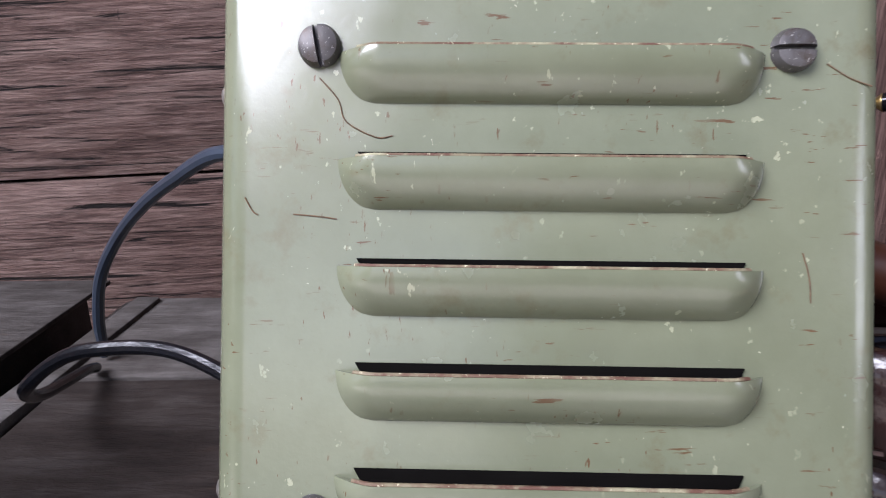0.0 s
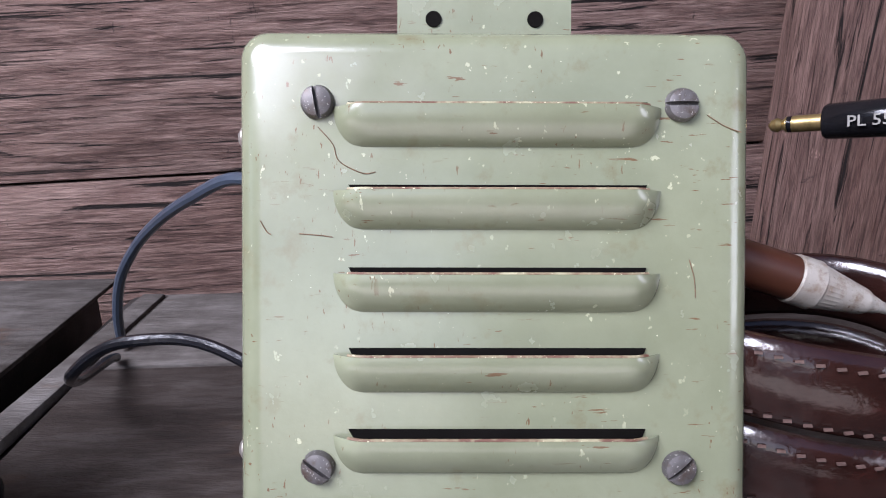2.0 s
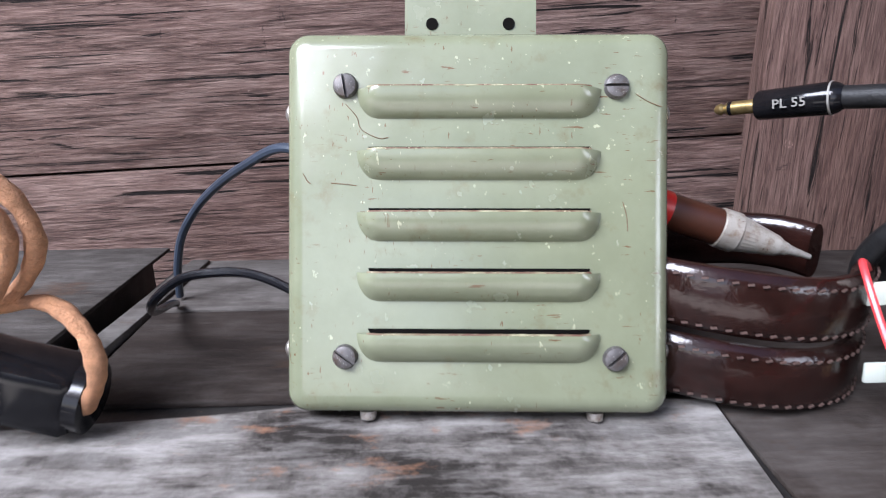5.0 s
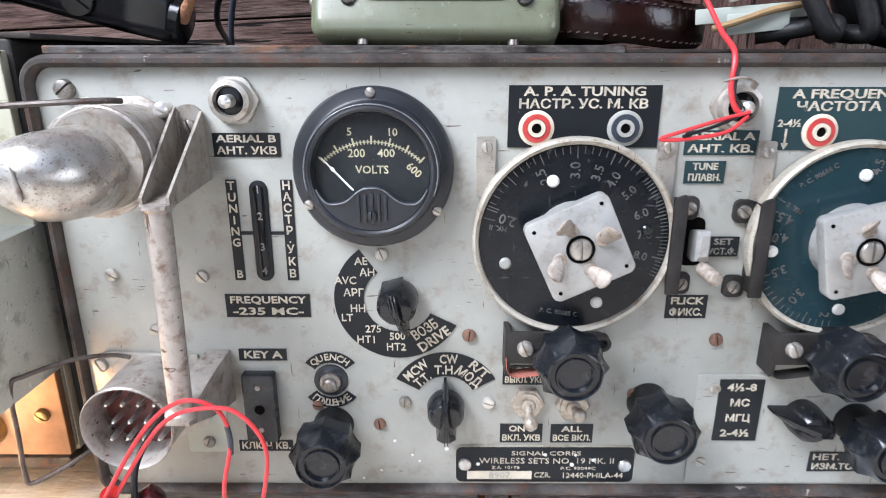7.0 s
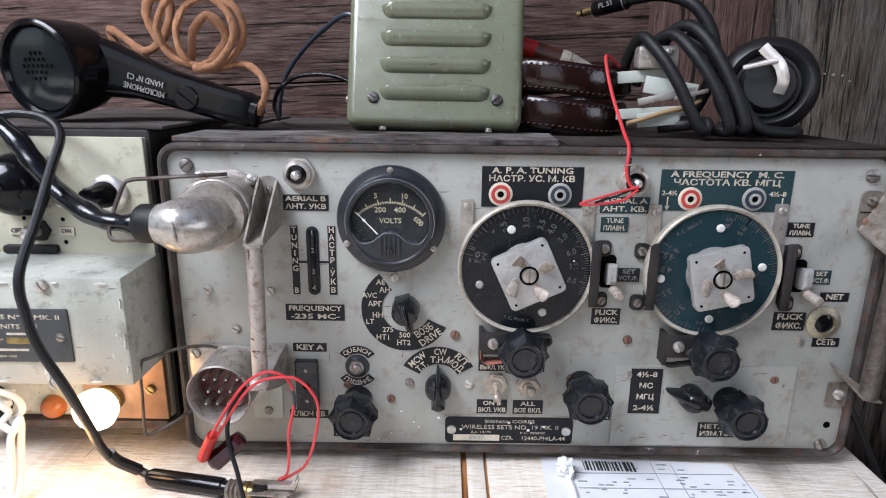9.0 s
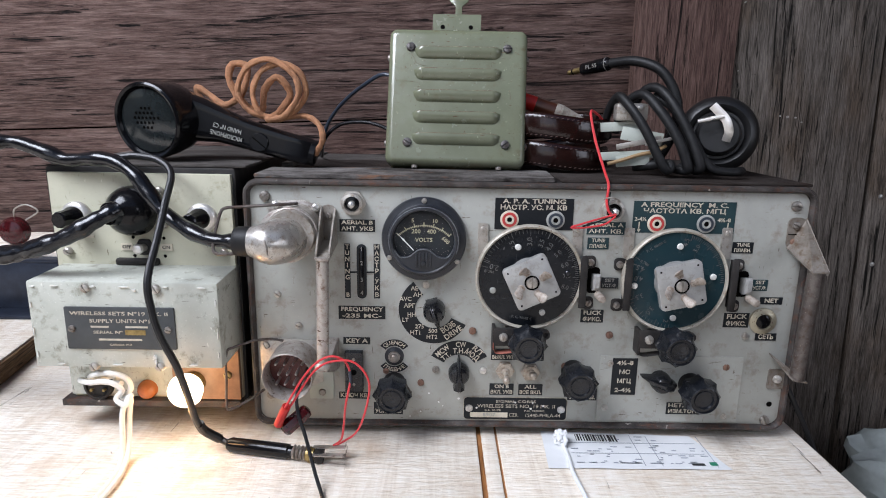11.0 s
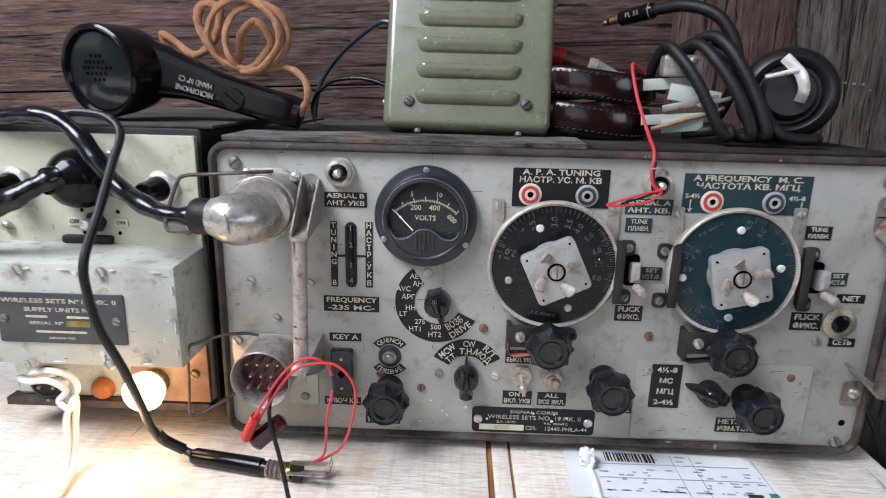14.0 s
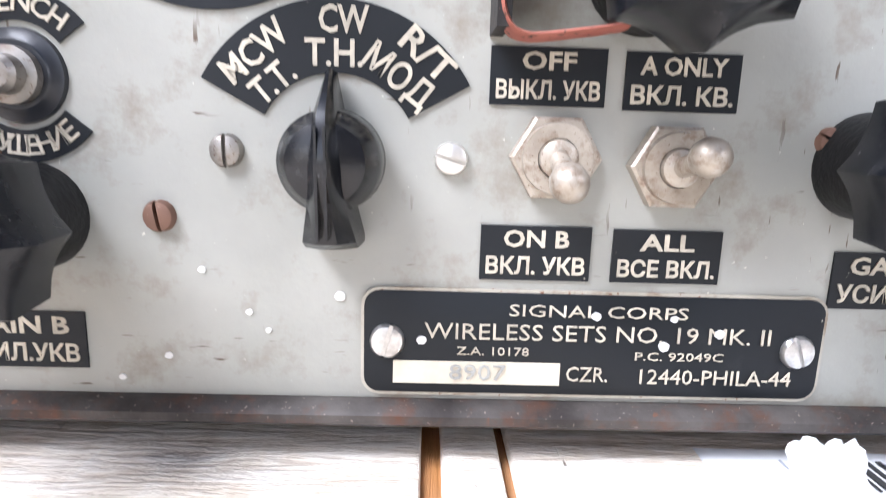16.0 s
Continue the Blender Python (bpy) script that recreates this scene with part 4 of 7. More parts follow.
        part("wing_screw", bm, WING, plate, "wing-headed clamp screw")
    part("hub_ring", lathe([(0.0203, 0.0060), (0.0216, 0.0059), (0.0216, 0.0048), (0.0203, 0.0047)], (cx, 0, cz), (0, -1, 0), 28), DARK, plate, "black ring")
    screw(cx, cz, 0.0047, 0.0022, 88, STEEL, plate, y=-0.0207)
    return d


CREAMWORN = painted("worn_cream_metal", (0.36, 0.33, 0.27), (0.48, 0.45, 0.38), (0.20, 0.10, 0.06), 0.42, (0.20, 0.13, 0.08), 0.65, dirt=0.53, metal=0.2, k=3.0, scuff=(0.12, 0.07, 0.04))
t1 = [(160 - 4.6 * k, k % 5 == 0) for k in range(26)] + [(45 - 2.4 * k, k % 6 == 0) for k in range(30)] + [(158, True), (166, True)]
dial(0.2108, 0.1428, 0.0438, DIALBLACK, 25, [("2.0", 163, 0.030, 0.0062), ("2.5", 118, 0.031, 0.0056), ("3.0", 92, 0.030, 0.0060), ("3.5", 74, 0.030, 0.0056), ("4.0", 60, 0.030, 0.0056),
                                          ("5.0", 43, 0.030, 0.0052), ("6.0", 22, 0.030, 0.0052), ("7.0", 4, 0.030, 0.0052), ("8.0", -14, 0.030, 0.0050), ("MK. II", 171, 0.033, 0.0032), ("P. C. 90685 C", 262, 0.034, 0.0030)],
     t1, [(112, 0.0275, WHITE), (8, 0.031, KNOB), (200, 0.031, GREYRING), (292, 0.031, WHITE)])
t2 = [(75 - 2.6 * k, k % 5 == 0) for k in range(30)] + [(182 + 4.5 * k, k % 5 == 0) for k in range(20)] + [(150, True), (158, True), (62, True)]
dial(0.3288, 0.1418, 0.0435, DIALGREEN, 13, [("4.5", 160, 0.031, 0.0060), ("4.0", 176, 0.030, 0.0058), ("3.5", 205, 0.031, 0.0056), ("3.0", 233, 0.031, 0.0060), ("2", 262, 0.034, 0.0058), ("4.5", 80, 0.033, 0.0055),
                                          ("5.0", 62, 0.031, 0.0052), ("MK. II", 150, 0.030, 0.0032), ("P. C. 90686 C", 122, 0.034, 0.0030)],
     t2, [(88, 0.029, WHITE), (8, 0.0305, WHITE), (187, 0.033, WHITE), (272, 0.031, WHITE)])
for x, z in ((0.1728, 0.1775), (0.2487, 0.1775), (0.2903, 0.1755), (0.3690, 0.1768)):
    b = part("index_bracket", prism(round_rect(x - 0.0040, x + 0.0040, z - 0.017, z + 0.0085, 0.001), -0.0018, 0.0), STEEL, radio, "small steel index bracket")
    screw(x + 0.0003, z + 0.004, 0.0024, 0.0016, 80, STEEL, b, y=-0.0018)


REDLEAD = painted("chipped_red_lead", (0.27, 0.085, 0.062), (0.36, 0.13, 0.095), (0.06, 0.04, 0.03), 0.6, (0.2, 0.06, 0.04), 0.62, dirt=0.55)


# fluted knobs
def knob(x, z, d=0.0330, r=0.0138, collar=0.0098):
    k = part("knob", lathe([(d * 0.42, r * 0.70), (d * 0.46, r * 0.98), (d * 0.76, r * 1.04), (d * 0.83, r * 0.95), (d * 0.95, r * 0.87), (d, r * 0.82), (d * 1.01, r * 0.78), (d * 0.965, r * 0.75), (d * 0.965, r * 0.60),
                           (d, r * 0.57), (d, r * 0.53), (d * 0.94, r * 0.50), (d * 0.93, 0)], (x, 0, z), (0, -1, 0), 64,
                           wob=lambda t, h: 1.0 + (0.16 * (1 - abs(math.sin(4 * t))) ** 1.3 - 0.03 if d * 0.44 < h < d * 0.9 else 0.0)), KNOB, radio, "black fluted bakelite knob")
    part("collar", lathe([(0, collar), (d * 0.34, collar * 0.98), (d * 0.45, collar * 0.9)], (x, 0, z), (0, -1, 0), 30), RUBBERGREY, k, "dusty dark collar")
    return k


knob(0.1015, 0.0468)
knob(0.2525, 0.0600)
knob(0.2093, 0.0920, 0.0345, 0.0138, 0.0108)
knob(0.3285, 0.0918, 0.0345, 0.0138, 0.0108)
knob(0.3525, 0.0500)
for x, z in ((0.2093, 0.0930), (0.3285, 0.0925)):
    c = part("drive_clamp", prism(round_rect(x - 0.0265, x + 0.0170, z - 0.0070, z + 0.0085, 0.003), -0.0120, -0.0098, 0.0006), CASE, radio, "dark drive bracket")
    part("bracket_leg", prism([(x - 0.0268, z - 0.0125), (x - 0.0245, z - 0.0125), (x - 0.0245, z + 0.0085), (x - 0.0268, z + 0.0085)], -0.0118, 0.0), CASE, c)
    red = tube([(x - 0.0262, -0.0085, z - 0.004), (x - 0.0255, -0.0085, z - 0.0105), (x - 0.022, -0.0085, z - 0.0135), (x - 0.012, -0.0085, z - 0.0125), (x - 0.006, -0.0085, z - 0.0115)], 0.0042, 12, flat=0.16)
    part("spring_strip", red, REDLEAD if x < 0.3 else CASE, c, "red-painted spring strip" if x < 0.3 else "dark spring strip")
    screw(x - 0.0180, z + 0.001, 0.0036, 0.003, 65, STEEL, c, y=-0.0120)
    part("eye", lathe([(0.0095, 0.0040), (0.0135, 0.0038), (0.0135, 0.0022), (0.0110, 0.0020)], (x + 0.0160, 0, z + 0.0035), (0, -1, 0), 18), CASE, c)


# rotary switches and their arc labels
def wedge_knob(x, z, turn, long, back, d=0.016, r=0.0085):
    k = part("selector_knob", lathe([(0, r * 0.9), (0.003, r), (d * 0.72, r * 0.94), (d * 0.95, r * 0.72), (d, r * 0.5), (d, 0)], (x, 0, z), (0, -1, 0), 32), POINTER, radio, "black bakelite pointer knob")
    w = bmesh.new()
    rings = []
    for v, wid, top in ((-back, 0.0050, d * 0.70), (-back * 0.9, 0.0050, d * 0.95), (-back * 0.5, 0.0036, d * 1.15), (0, 0.0028, d * 1.28), (long * 0.5, 0.0020, d * 1.15), (long, 0.0006, d * 0.55)):
        rings.append([(-wid, -0.0015, v), (wid, -0.0015, v), (wid * 0.9, -top * 0.8, v), (wid * 0.35, -top, v), (-wid * 0.35, -top, v), (-wid * 0.9, -top * 0.8, v)])
    ring_sweep(w, rings)
    for s in (-1, 1):
        box(w, (s * 0.0007, -d * 1.02, -back * 0.2), (0.0004, d * 0.5, back * 1.2))
    w.transform(Matrix.Translation((x, 0, z)) @ Matrix.Rotation(-radians(turn), 4, 'Y'))
    part("pointer", w, POINTER, k)
    return k


ae = part("arc_label", prism(arc_poly(0.1345, 0.1125, 0.0159, 0.0293, 126, 334, 48), -0.0005, 0.0003), LABEL, radio, "black arc-shaped label with cream words")
rows = (("AE", 128, 0.0245, 0), ("АН", 133, 0.0188, 0), ("AVC", 155, 0.0253, 0), ("АРГ", 167, 0.0205, 0), ("LT", 197, 0.0255, 0), ("НН", 190, 0.0192, 0), ("275", 227, 0.0190, 0), ("НТ1", 229, 0.0253, 0), ("500", 263, 0.0185, 0), ("НТ2", 262, 0.0240, 0))
part("lettering", merge(*[text_bm(s, 0.0050, Matrix.Translation((0.1345 + r * math.cos(radians(a + 4)), -0.0006, 0.1125 + r * math.sin(radians(a + 4)))), 0.012) for s, a, r, _ in rows]), LETTER, ae, "cream lettering", flat=True)
b1 = text_bm("ВОЗБ", 0.0068, Matrix(), 0.02, fit=0.0130)
b1.transform(Matrix.Translation((0.1345 + 0.0192 * math.cos(radians(308)), -0.0006, 0.1125 + 0.0192 * math.sin(radians(308)))) @ Matrix.Rotation(-radians(34), 4, 'Y'))
b2 = text_bm("DRIVE", 0.0068, Matrix(), 0.02, fit=0.0165)
b2.transform(Matrix.Translation((0.1345 + 0.0256 * math.cos(radians(309)), -0.0006, 0.1125 + 0.0256 * math.sin(radians(309)))) @ Matrix.Rotation(-radians(36), 4, 'Y'))
for t in (b1, b2):
    part("lettering", t, LETTER, ae, "cream lettering", flat=True)
wedge_knob(0.1345, 0.1140, 196, 0.0165, 0.0090, 0.018, 0.0092)

mcw = part("arc_label", prism(arc_poly(0.1560, 0.0590, 0.0145, 0.0268, 29, 151, 36), -0.0005, 0.0003), LABEL, radio, "black arc-shaped label with cream words")
mb = []
for s, a, r, turn, w in (("MCW", 129, 0.0224, 40, 0.0132), ("T.T.", 131, 0.0166, 40, 0.0082), ("CW", 87, 0.0232, 0, 0.0086), ("T.H.", 91, 0.0176, 0, 0.0100), ("R/T", 49, 0.0238, -41, 0.0104), ("МОД", 53, 0.0177, -37, 0.0132)):
    t = text_bm(s, 0.0064, Matrix(), 0.018, fit=w)
    t.transform(Matrix.Translation((0.1560 + r * math.cos(radians(a)), -0.0006, 0.0590 + r * math.sin(radians(a)))) @ Matrix.Rotation(-radians(turn), 4, 'Y'))
    mb.append(t)
for t in mb:
    part("lettering", t, LETTER, mcw, "cream lettering", flat=True)
wedge_knob(0.1560, 0.0585, 1, 0.0150, 0.0146, 0.014, 0.0090)

for s, a0, a1, mid, st, flip in (("QUENCH", 38, 142, 90, 15, False), ("ГЛУШЕНИЕ", 218, 322, 270, 11.5, True)):
    q = part("arc_label", prism(arc_poly(0.1015, 0.0712, 0.0092, 0.0148, a0, a1, 24), -0.0005, 0.0003), LABEL, radio, "small black arc label")
    part("lettering", arc_text(s, 0.1015, 0.0712, 0.0121, mid, st, 0.0047, -0.0006, 0.014, flip), LETTER, q, "cream lettering", flat=True)
qn = part("push_switch", lathe([(0, 0.0082), (0.0010, 0.0080), (0.0014, 0.0062), (0.0018, 0.0058), (0.0018, 0.0050)], (0.1015, 0, 0.0712), (0, -1, 0), 28), METER, radio, "round dark switch with a steel button")
part("button", lathe([(0.0012, 0.0050), (0.0034, 0.0049), (0.0038, 0.0034), (0.0062, 0.0033), (0.0070, 0.0024), (0.0071, 0.0)], (0.1015, 0, 0.0712), (0, -1, 0), 20), SCREW, qn)


def toggle(x, z, dx, dz):
    n = part("toggle_switch", lathe([(0, 0.0082), (0.0030, 0.0082), (0.0034, 0.0076)], (x, 0, z), (0, -1, 0), 6), TOGGLE, radio, "steel toggle switch with a hexagon nut")
    part("washer", lathe([(0.003, 0.0064), (0.0046, 0.0062), (0.0046, 0.0036), (0.0030, 0.0034)], (x, 0, z), (0, -1, 0), 28), TOGGLE, n)
    part("sleeve", lathe([(0.003, 0.0036), (0.0058, 0.0033), (0.0064, 0.0024)], (x, 0, z), (0, -1, 0), 20), TOGGLE, n)
    b = lathe([(0, 0.0019), (0.005, 0.0018), (0.0064, 0.0017), (0.0074, 0.0026), (0.0088, 0.0032), (0.0103, 0.0033), (0.0118, 0.0028), (0.0127, 0.0016), (0.0130, 0)], (x, -0.005, z), (dx, -1, dz), 16)
    part("lever", b, TOGGLE, n, "ball-ended lever")


toggle(0.1950, 0.0600, 0.0, -0.36)
toggle(0.2165, 0.0590, 0.06, 0.25)

# name plate
npl = part("name_plate", prism(round_rect(0.1611, 0.2493, 0.0144, 0.0346, 0.003), -0.0010, 0.0002, 0.0002), LABEL, radio, "black name plate with pale lettering and two screws")
part("plate_edge", prism(round_rect(0.1605, 0.2499, 0.0138, 0.0352, 0.0036), -0.0007, 0.0002), CREAMWORN, npl)
rows = (("SIGNAL CORPS", 0.2055, 0.0312, 0.0341, 0.0024), ("WIRELESS SETS NO. 19 MK. II", 0.2060, 0.0268, 0.0665, 0.0033), ("Z.A. 10178", 0.1857, 0.0230, 0.0138, 0.0017), ("P.C. 92049C", 0.2217, 0.0226, 0.0172, 0.0017),
        ("CZR.", 0.2041, 0.0186, 0.0080, 0.0031), ("12440-PHILA-44", 0.2289, 0.0184, 0.0297, 0.0031))
for s, x, z, w, h in rows:
    part("lettering", text_bm(s, h * 1.38, Matrix.Translation((x, -0.0012, z)), -0.004, fit=w), LETTER, npl, "cream lettering", flat=True)
sp = part("serial_strip", prism([(0.1667, 0.0164), (0.1988, 0.0164), (0.1988, 0.0209), (0.1667, 0.0209)], -0.0013, -0.0006), CREAMRING, npl, "cream strip with a stamped number")
part("lettering", text_bm("8907", 0.0044, Matrix.Translation((0.1828, -0.0015, 0.0187)), 0.0, fit=0.0108), GREYRING, sp, flat=True)
screw(0.1655, 0.0248, 0.0033, 0.0014, 105, BRIGHT, npl, y=-0.0010)
screw(0.2446, 0.0242, 0.0033, 0.0014, 70, BRIGHT, npl, y=-0.0010)
WPAINT = plain("white_paint_flake", (0.72, 0.71, 0.68), 0.6, 0, 0.1, 300)
rng = random.Random(5)
for x, z, r in ((0.1720, 0.0250, 0.0013), (0.2185, 0.0247, 0.0014), (0.2290, 0.0275, 0.0013), (0.2200, 0.0303, 0.0010), (0.2050, 0.0305, 0.0012), (0.1565, 0.0330, 0.0014), (0.1310, 0.0375, 0.0010), (0.1430, 0.0260, 0.0008), (0.1240, 0.0205, 0.0010), (0.1395, 0.0295, 0.0009), (0.1150, 0.0160, 0.0009)):
    poly = [(x + 0.75 * r * rng.uniform(0.85, 1.12) * math.cos(k * 0.45), z + 0.65 * r * rng.uniform(0.85, 1.12) * math.sin(k * 0.45)) for k in range(14)]
    part("paint_fleck", prism(poly, -0.0014 if x > 0.16 and z < 0.033 else -0.0003, 0.0), WPAINT, radio)

# key socket
ks = part("key_socket", prism(round_rect(0.0605, 0.0755, 0.0405, 0.0764, 0.0012), -0.0060, 0.0, 0.0008), KNOB, radio, "black two-hole key socket block")
for z in (0.0700, 0.0585, 0.0475):
    part("hole", lathe([(0.0058, 0.0026 if z == 0.0585 else 0.0014), (0.0064, 0.0024 if z == 0.0585 else 0.0012)], (0.0680, 0, z), (0, -1, 0), 14), DARK if z == 0.0585 else SCREW, ks)


# lever catches beside the dials
def catch(x, z, flip):
    s = -1 if flip else 1
    c = part("catch_bracket", prism([(x - 0.0040, z - 0.0205), (x + 0.0018, z - 0.0205), (x + 0.0018, z + 0.021), (x + 0.0005, z + 0.0235), (x - 0.0025, z + 0.0225), (x - 0.0040, z + 0.021)], -0.0125, -0.0105, 0.0005), CASE, radio, "black catch bracket")
    part("bracket_foot", bbox(x + s * 0.001 - 0.001, x + s * 0.001 + 0.001, -0.011, 0, z - 0.0200, z + 0.020), CASE, c)
    for dz in (0.0155, -0.0190):
        f = part("foot_plate", prism(round_rect(min(x + s * 0.001, x + s * 0.0105), max(x + s * 0.001, x + s * 0.0105), z + dz - 0.0052, z + dz + 0.0052, 0.003), -0.0022, 0.0, 0.0004), CASE, c)
        screw(x + s * 0.0062, z + dz, 0.0029, 0.002, 40 if dz > 0 else 120, SCREW, f, y=-0.0022)


catch(0.2545, 0.1400, False)
catch(0.2905, 0.1385, True)
catch(0.3752, 0.1390, False)
for x, z in ((0.2640, 0.1400), (0.3860, 0.1385)):
    b = bmesh.new()
    ring_sweep(b, [[(x + dx * w * 0.8, y, z + 0.010 * k + dz * h) for dx, dz in ((-1, -1), (1, -1), (1.15, 0), (1, 1), (-1, 1), (-1.1, 0))] for y, k, w, h in ((-0.002, 0, 0.0025, 0.006), (-0.008, 0.05, 0.0030, 0.0070), (-0.0125, 0.15, 0.0034, 0.0066), (-0.0145, 0.2, 0.0020, 0.0045))])
    lv = part("flick_lever", b, ALU, radio, "pale grey cast flick lever")
    part("lever_tip", lathe([(0, 0.0030), (0.010, 0.0031), (0.0115, 0.0026), (0.0118, 0.0014)], (x + 0.0012, -0.012, z - 0.0085), (0.15, -1, -0.1), 16), WING, lv)
    part("slot_shadow", prism(round_rect(x - 0.0048, x + 0.0052, z - 0.011, z + 0.011, 0.003), -0.0006, 0.0), DARK, lv)

# band pointer knob
bk = part("band_switch", lathe([(0, 0.0085), (0.004, 0.0088), (0.011, 0.0080), (0.014, 0.0060), (0.015, 0)], (0.3262, -0.001, 0.0535), (0, -1, 0), 30), POINTER, radio, "black pointer-shaped band switch")
w = bmesh.new()
ring_sweep(w, [[(v, -0.002, -wid), (v, -0.002, wid), (v, -top * 0.8, wid * 0.9), (v, -top, wid * 0.3), (v, -top, -wid * 0.3), (v, -top * 0.8, -wid * 0.9)] for v, wid, top in ((-0.0175, 0.0006, 0.009), (-0.009, 0.0030, 0.016), (0, 0.0040, 0.019), (0.0085, 0.0044, 0.016), (0.0125, 0.0034, 0.010))])
w.transform(Matrix.Translation((0.3262, 0, 0.0535)) @ Matrix.Rotation(radians(17), 4, 'Y'))
part("pointer", w, POINTER, bk)


# grab handles
def sheet(pts, th, n):
    """A flat plate through points, th thick along n."""
    bm = bmesh.new()
    n = Vector(n).normalized() * th
    ring_sweep(bm, [[Vector(p) for p in pts], [Vector(p) + n for p in pts]])
    return bm


hl = part("grab_handle", lathe([(0, 0.0058), (0.0015, 0.0060), (0.003, 0.0048), (0.083, 0.0046), (0.0845, 0.0062), (0.087, 0.0064), (0.088, 0.005)], (0.0522, -0.045, 0.1675), (-0.0020, 0, -0.087), 22), RODMAT, radio, "worn tubular grab handle on sheet brackets")
for bm_ in (sheet([(0.0552, -0.001, 0.1965), (0.0562, -0.001, 0.1680), (0.0578, -0.0470, 0.1660), (0.0578, -0.0470, 0.1700)], 0.0012, (-1, 0, 0)),
            sheet([(0.0432, -0.001, 0.1985), (0.0432, -0.001, 0.1700), (0.0472, -0.0475, 0.1660), (0.0472, -0.0475, 0.1700)], 0.0012, (1, 0, 0)),
            sheet([(0.0436, -0.001, 0.1700), (0.0556, -0.001, 0.1684), (0.0572, -0.050, 0.1660), (0.0472, -0.050, 0.1660)], 0.0012, (0, 0, 1)),
            prism(round_rect(0.0434, 0.0550, 0.1690, 0.1990, 0.005), -0.0012, 0.0)):
    part("top_bracket", bm_, BRACKET, hl, "folded sheet metal bracket")
screw(0.0495, 0.1900, 0.0030, 0.0020, 70, SCREW, hl, y=-0.0012)
lb = bmesh.new()
ring_sweep(lb, [[(x0, y, z0), (x1, y, z0), (x1, y, z1), (x0, y, z1)] for y, x0, x1, z0, z1 in ((0.0, 0.0440, 0.0550, 0.0600, 0.0870), (-0.014, 0.0440, 0.0550, 0.0640, 0.0870), (-0.030, 0.0450, 0.0555, 0.0700, 0.0865), (-0.048, 0.0445, 0.0540, 0.0775, 0.0820))])
part("bottom_bracket", lb, RODMAT, hl, "grey painted bracket")
part("foot_plate", prism(round_rect(0.0300, 0.0500, 0.0320, 0.0620, 0.001), -0.0014, 0.0), PLATE, hl)
screw(0.0405, 0.0380, 0.0030, 0.002, 110, SCREW, hl, y=-0.0014)

hr = part("grab_handle", rod((0.4268, -0.0300, 0.1580), (0.4250, -0.0300, 0.0690), 0.0056, seg=20), RODDARK, radio, "dark worn tubular grab handle on sheet brackets")
for bm_ in (prism(round_rect(0.4175, 0.4315, 0.1690, 0.1945, 0.005), -0.0014, 0.0),
            sheet([(0.4185, -0.001, 0.1690), (0.4315, -0.001, 0.1935), (0.4335, -0.0360, 0.1580), (0.4210, -0.0360, 0.1570)], 0.0012, (0, 0, 1)),
            sheet([(0.4315, -0.001, 0.1935), (0.4315, -0.001, 0.1700), (0.4330, -0.0360, 0.1560), (0.4330, -0.0360, 0.1590)], 0.0012, (-1, 0, 0))):
    part("top_bracket", bm_, DIRTYBRACKET, hr, "folded sheet metal bracket")
part("bracket_seam", prism([(0.4180, 0.1806), (0.4305, 0.1806), (0.4305, 0.1812), (0.4180, 0.1812)], -0.0018, -0.0012), DARK, hr)
screw(0.4235, 0.1880, 0.0030, 0.0022, 30, SCREW, hr, y=-0.0014)
screw(0.4232, 0.1745, 0.0030, 0.0022, 80, BROWNSCREW, hr, y=-0.0014)
for bm_ in (prism(round_rect(0.4190, 0.4340, 0.0460, 0.0640, 0.002), -0.0014, 0.0),
            sheet([(0.4170, -0.001, 0.0780), (0.4330, -0.001, 0.0620), (0.4310, -0.0350, 0.0670), (0.4190, -0.0350, 0.0690)], 0.0012, (0, 0, 1))):
    part("bottom_bracket", bm_, DIRTYBRACKET, hr, "folded sheet metal bracket")
screw(0.4265, 0.0555, 0.0036, 0.0026, 20, NICKEL, hr, y=-0.0014)

# multi-pin connectors
pc = part("pin_connector", prism([(-0.0100, 0.0500), (-0.0040, 0.0420), (0.0250, 0.0400), (0.0420, 0.0480), (0.0400, 0.0850), (-0.0030, 0.0865), (-0.0105, 0.0820)], -0.0018, 0.0, 0.0006), STEEL, radio, "open round multi-pin connector")
bar = bmesh.new()
lathe([(0.001, 0.0200), (0.028, 0.0198), (0.0315, 0.0203), (0.0325, 0.0197), (0.031, 0.0187), (0.006, 0.0187)], (0.0190, 0, 0.0650), (0, -1, 0), 44, bar)
part("barrel", bar, RODMAT, pc, "open steel barrel")
part("insulator", lathe([(0.010, 0.0187), (0.0135, 0.0186), (0.014, 0)], (0.0190, 0, 0.0650), (0, -1, 0), 36), plain("red_brown_bakelite", (0.15, 0.045, 0.036), 0.4, 0, 0.3, 200), pc)
for i in range(3):
    for j in range(4):
        x, z = 0.0190 - 0.0105 + 0.007 * j + (0.002 if i == 1 else 0), 0.0650 + 0.0085 - 0.0085 * i
        if (x - 0.019) ** 2 + (z - 0.065) ** 2 < 0.0155 ** 2:
            part("contact_pin", lathe([(0.013, 0.0013), (0.0255, 0.0012), (0.0270, 0.0006)], (x, 0, z), (0, -1, 0), 10), BRIGHT, pc)
screw(-0.0055, 0.0800, 0.0034, 0.0026, 60, STEEL, pc, y=-0.0018)
screw(-0.0030, 0.0350, 0.0040, 0.0026, 40, SCREW, pc, y=0.0)
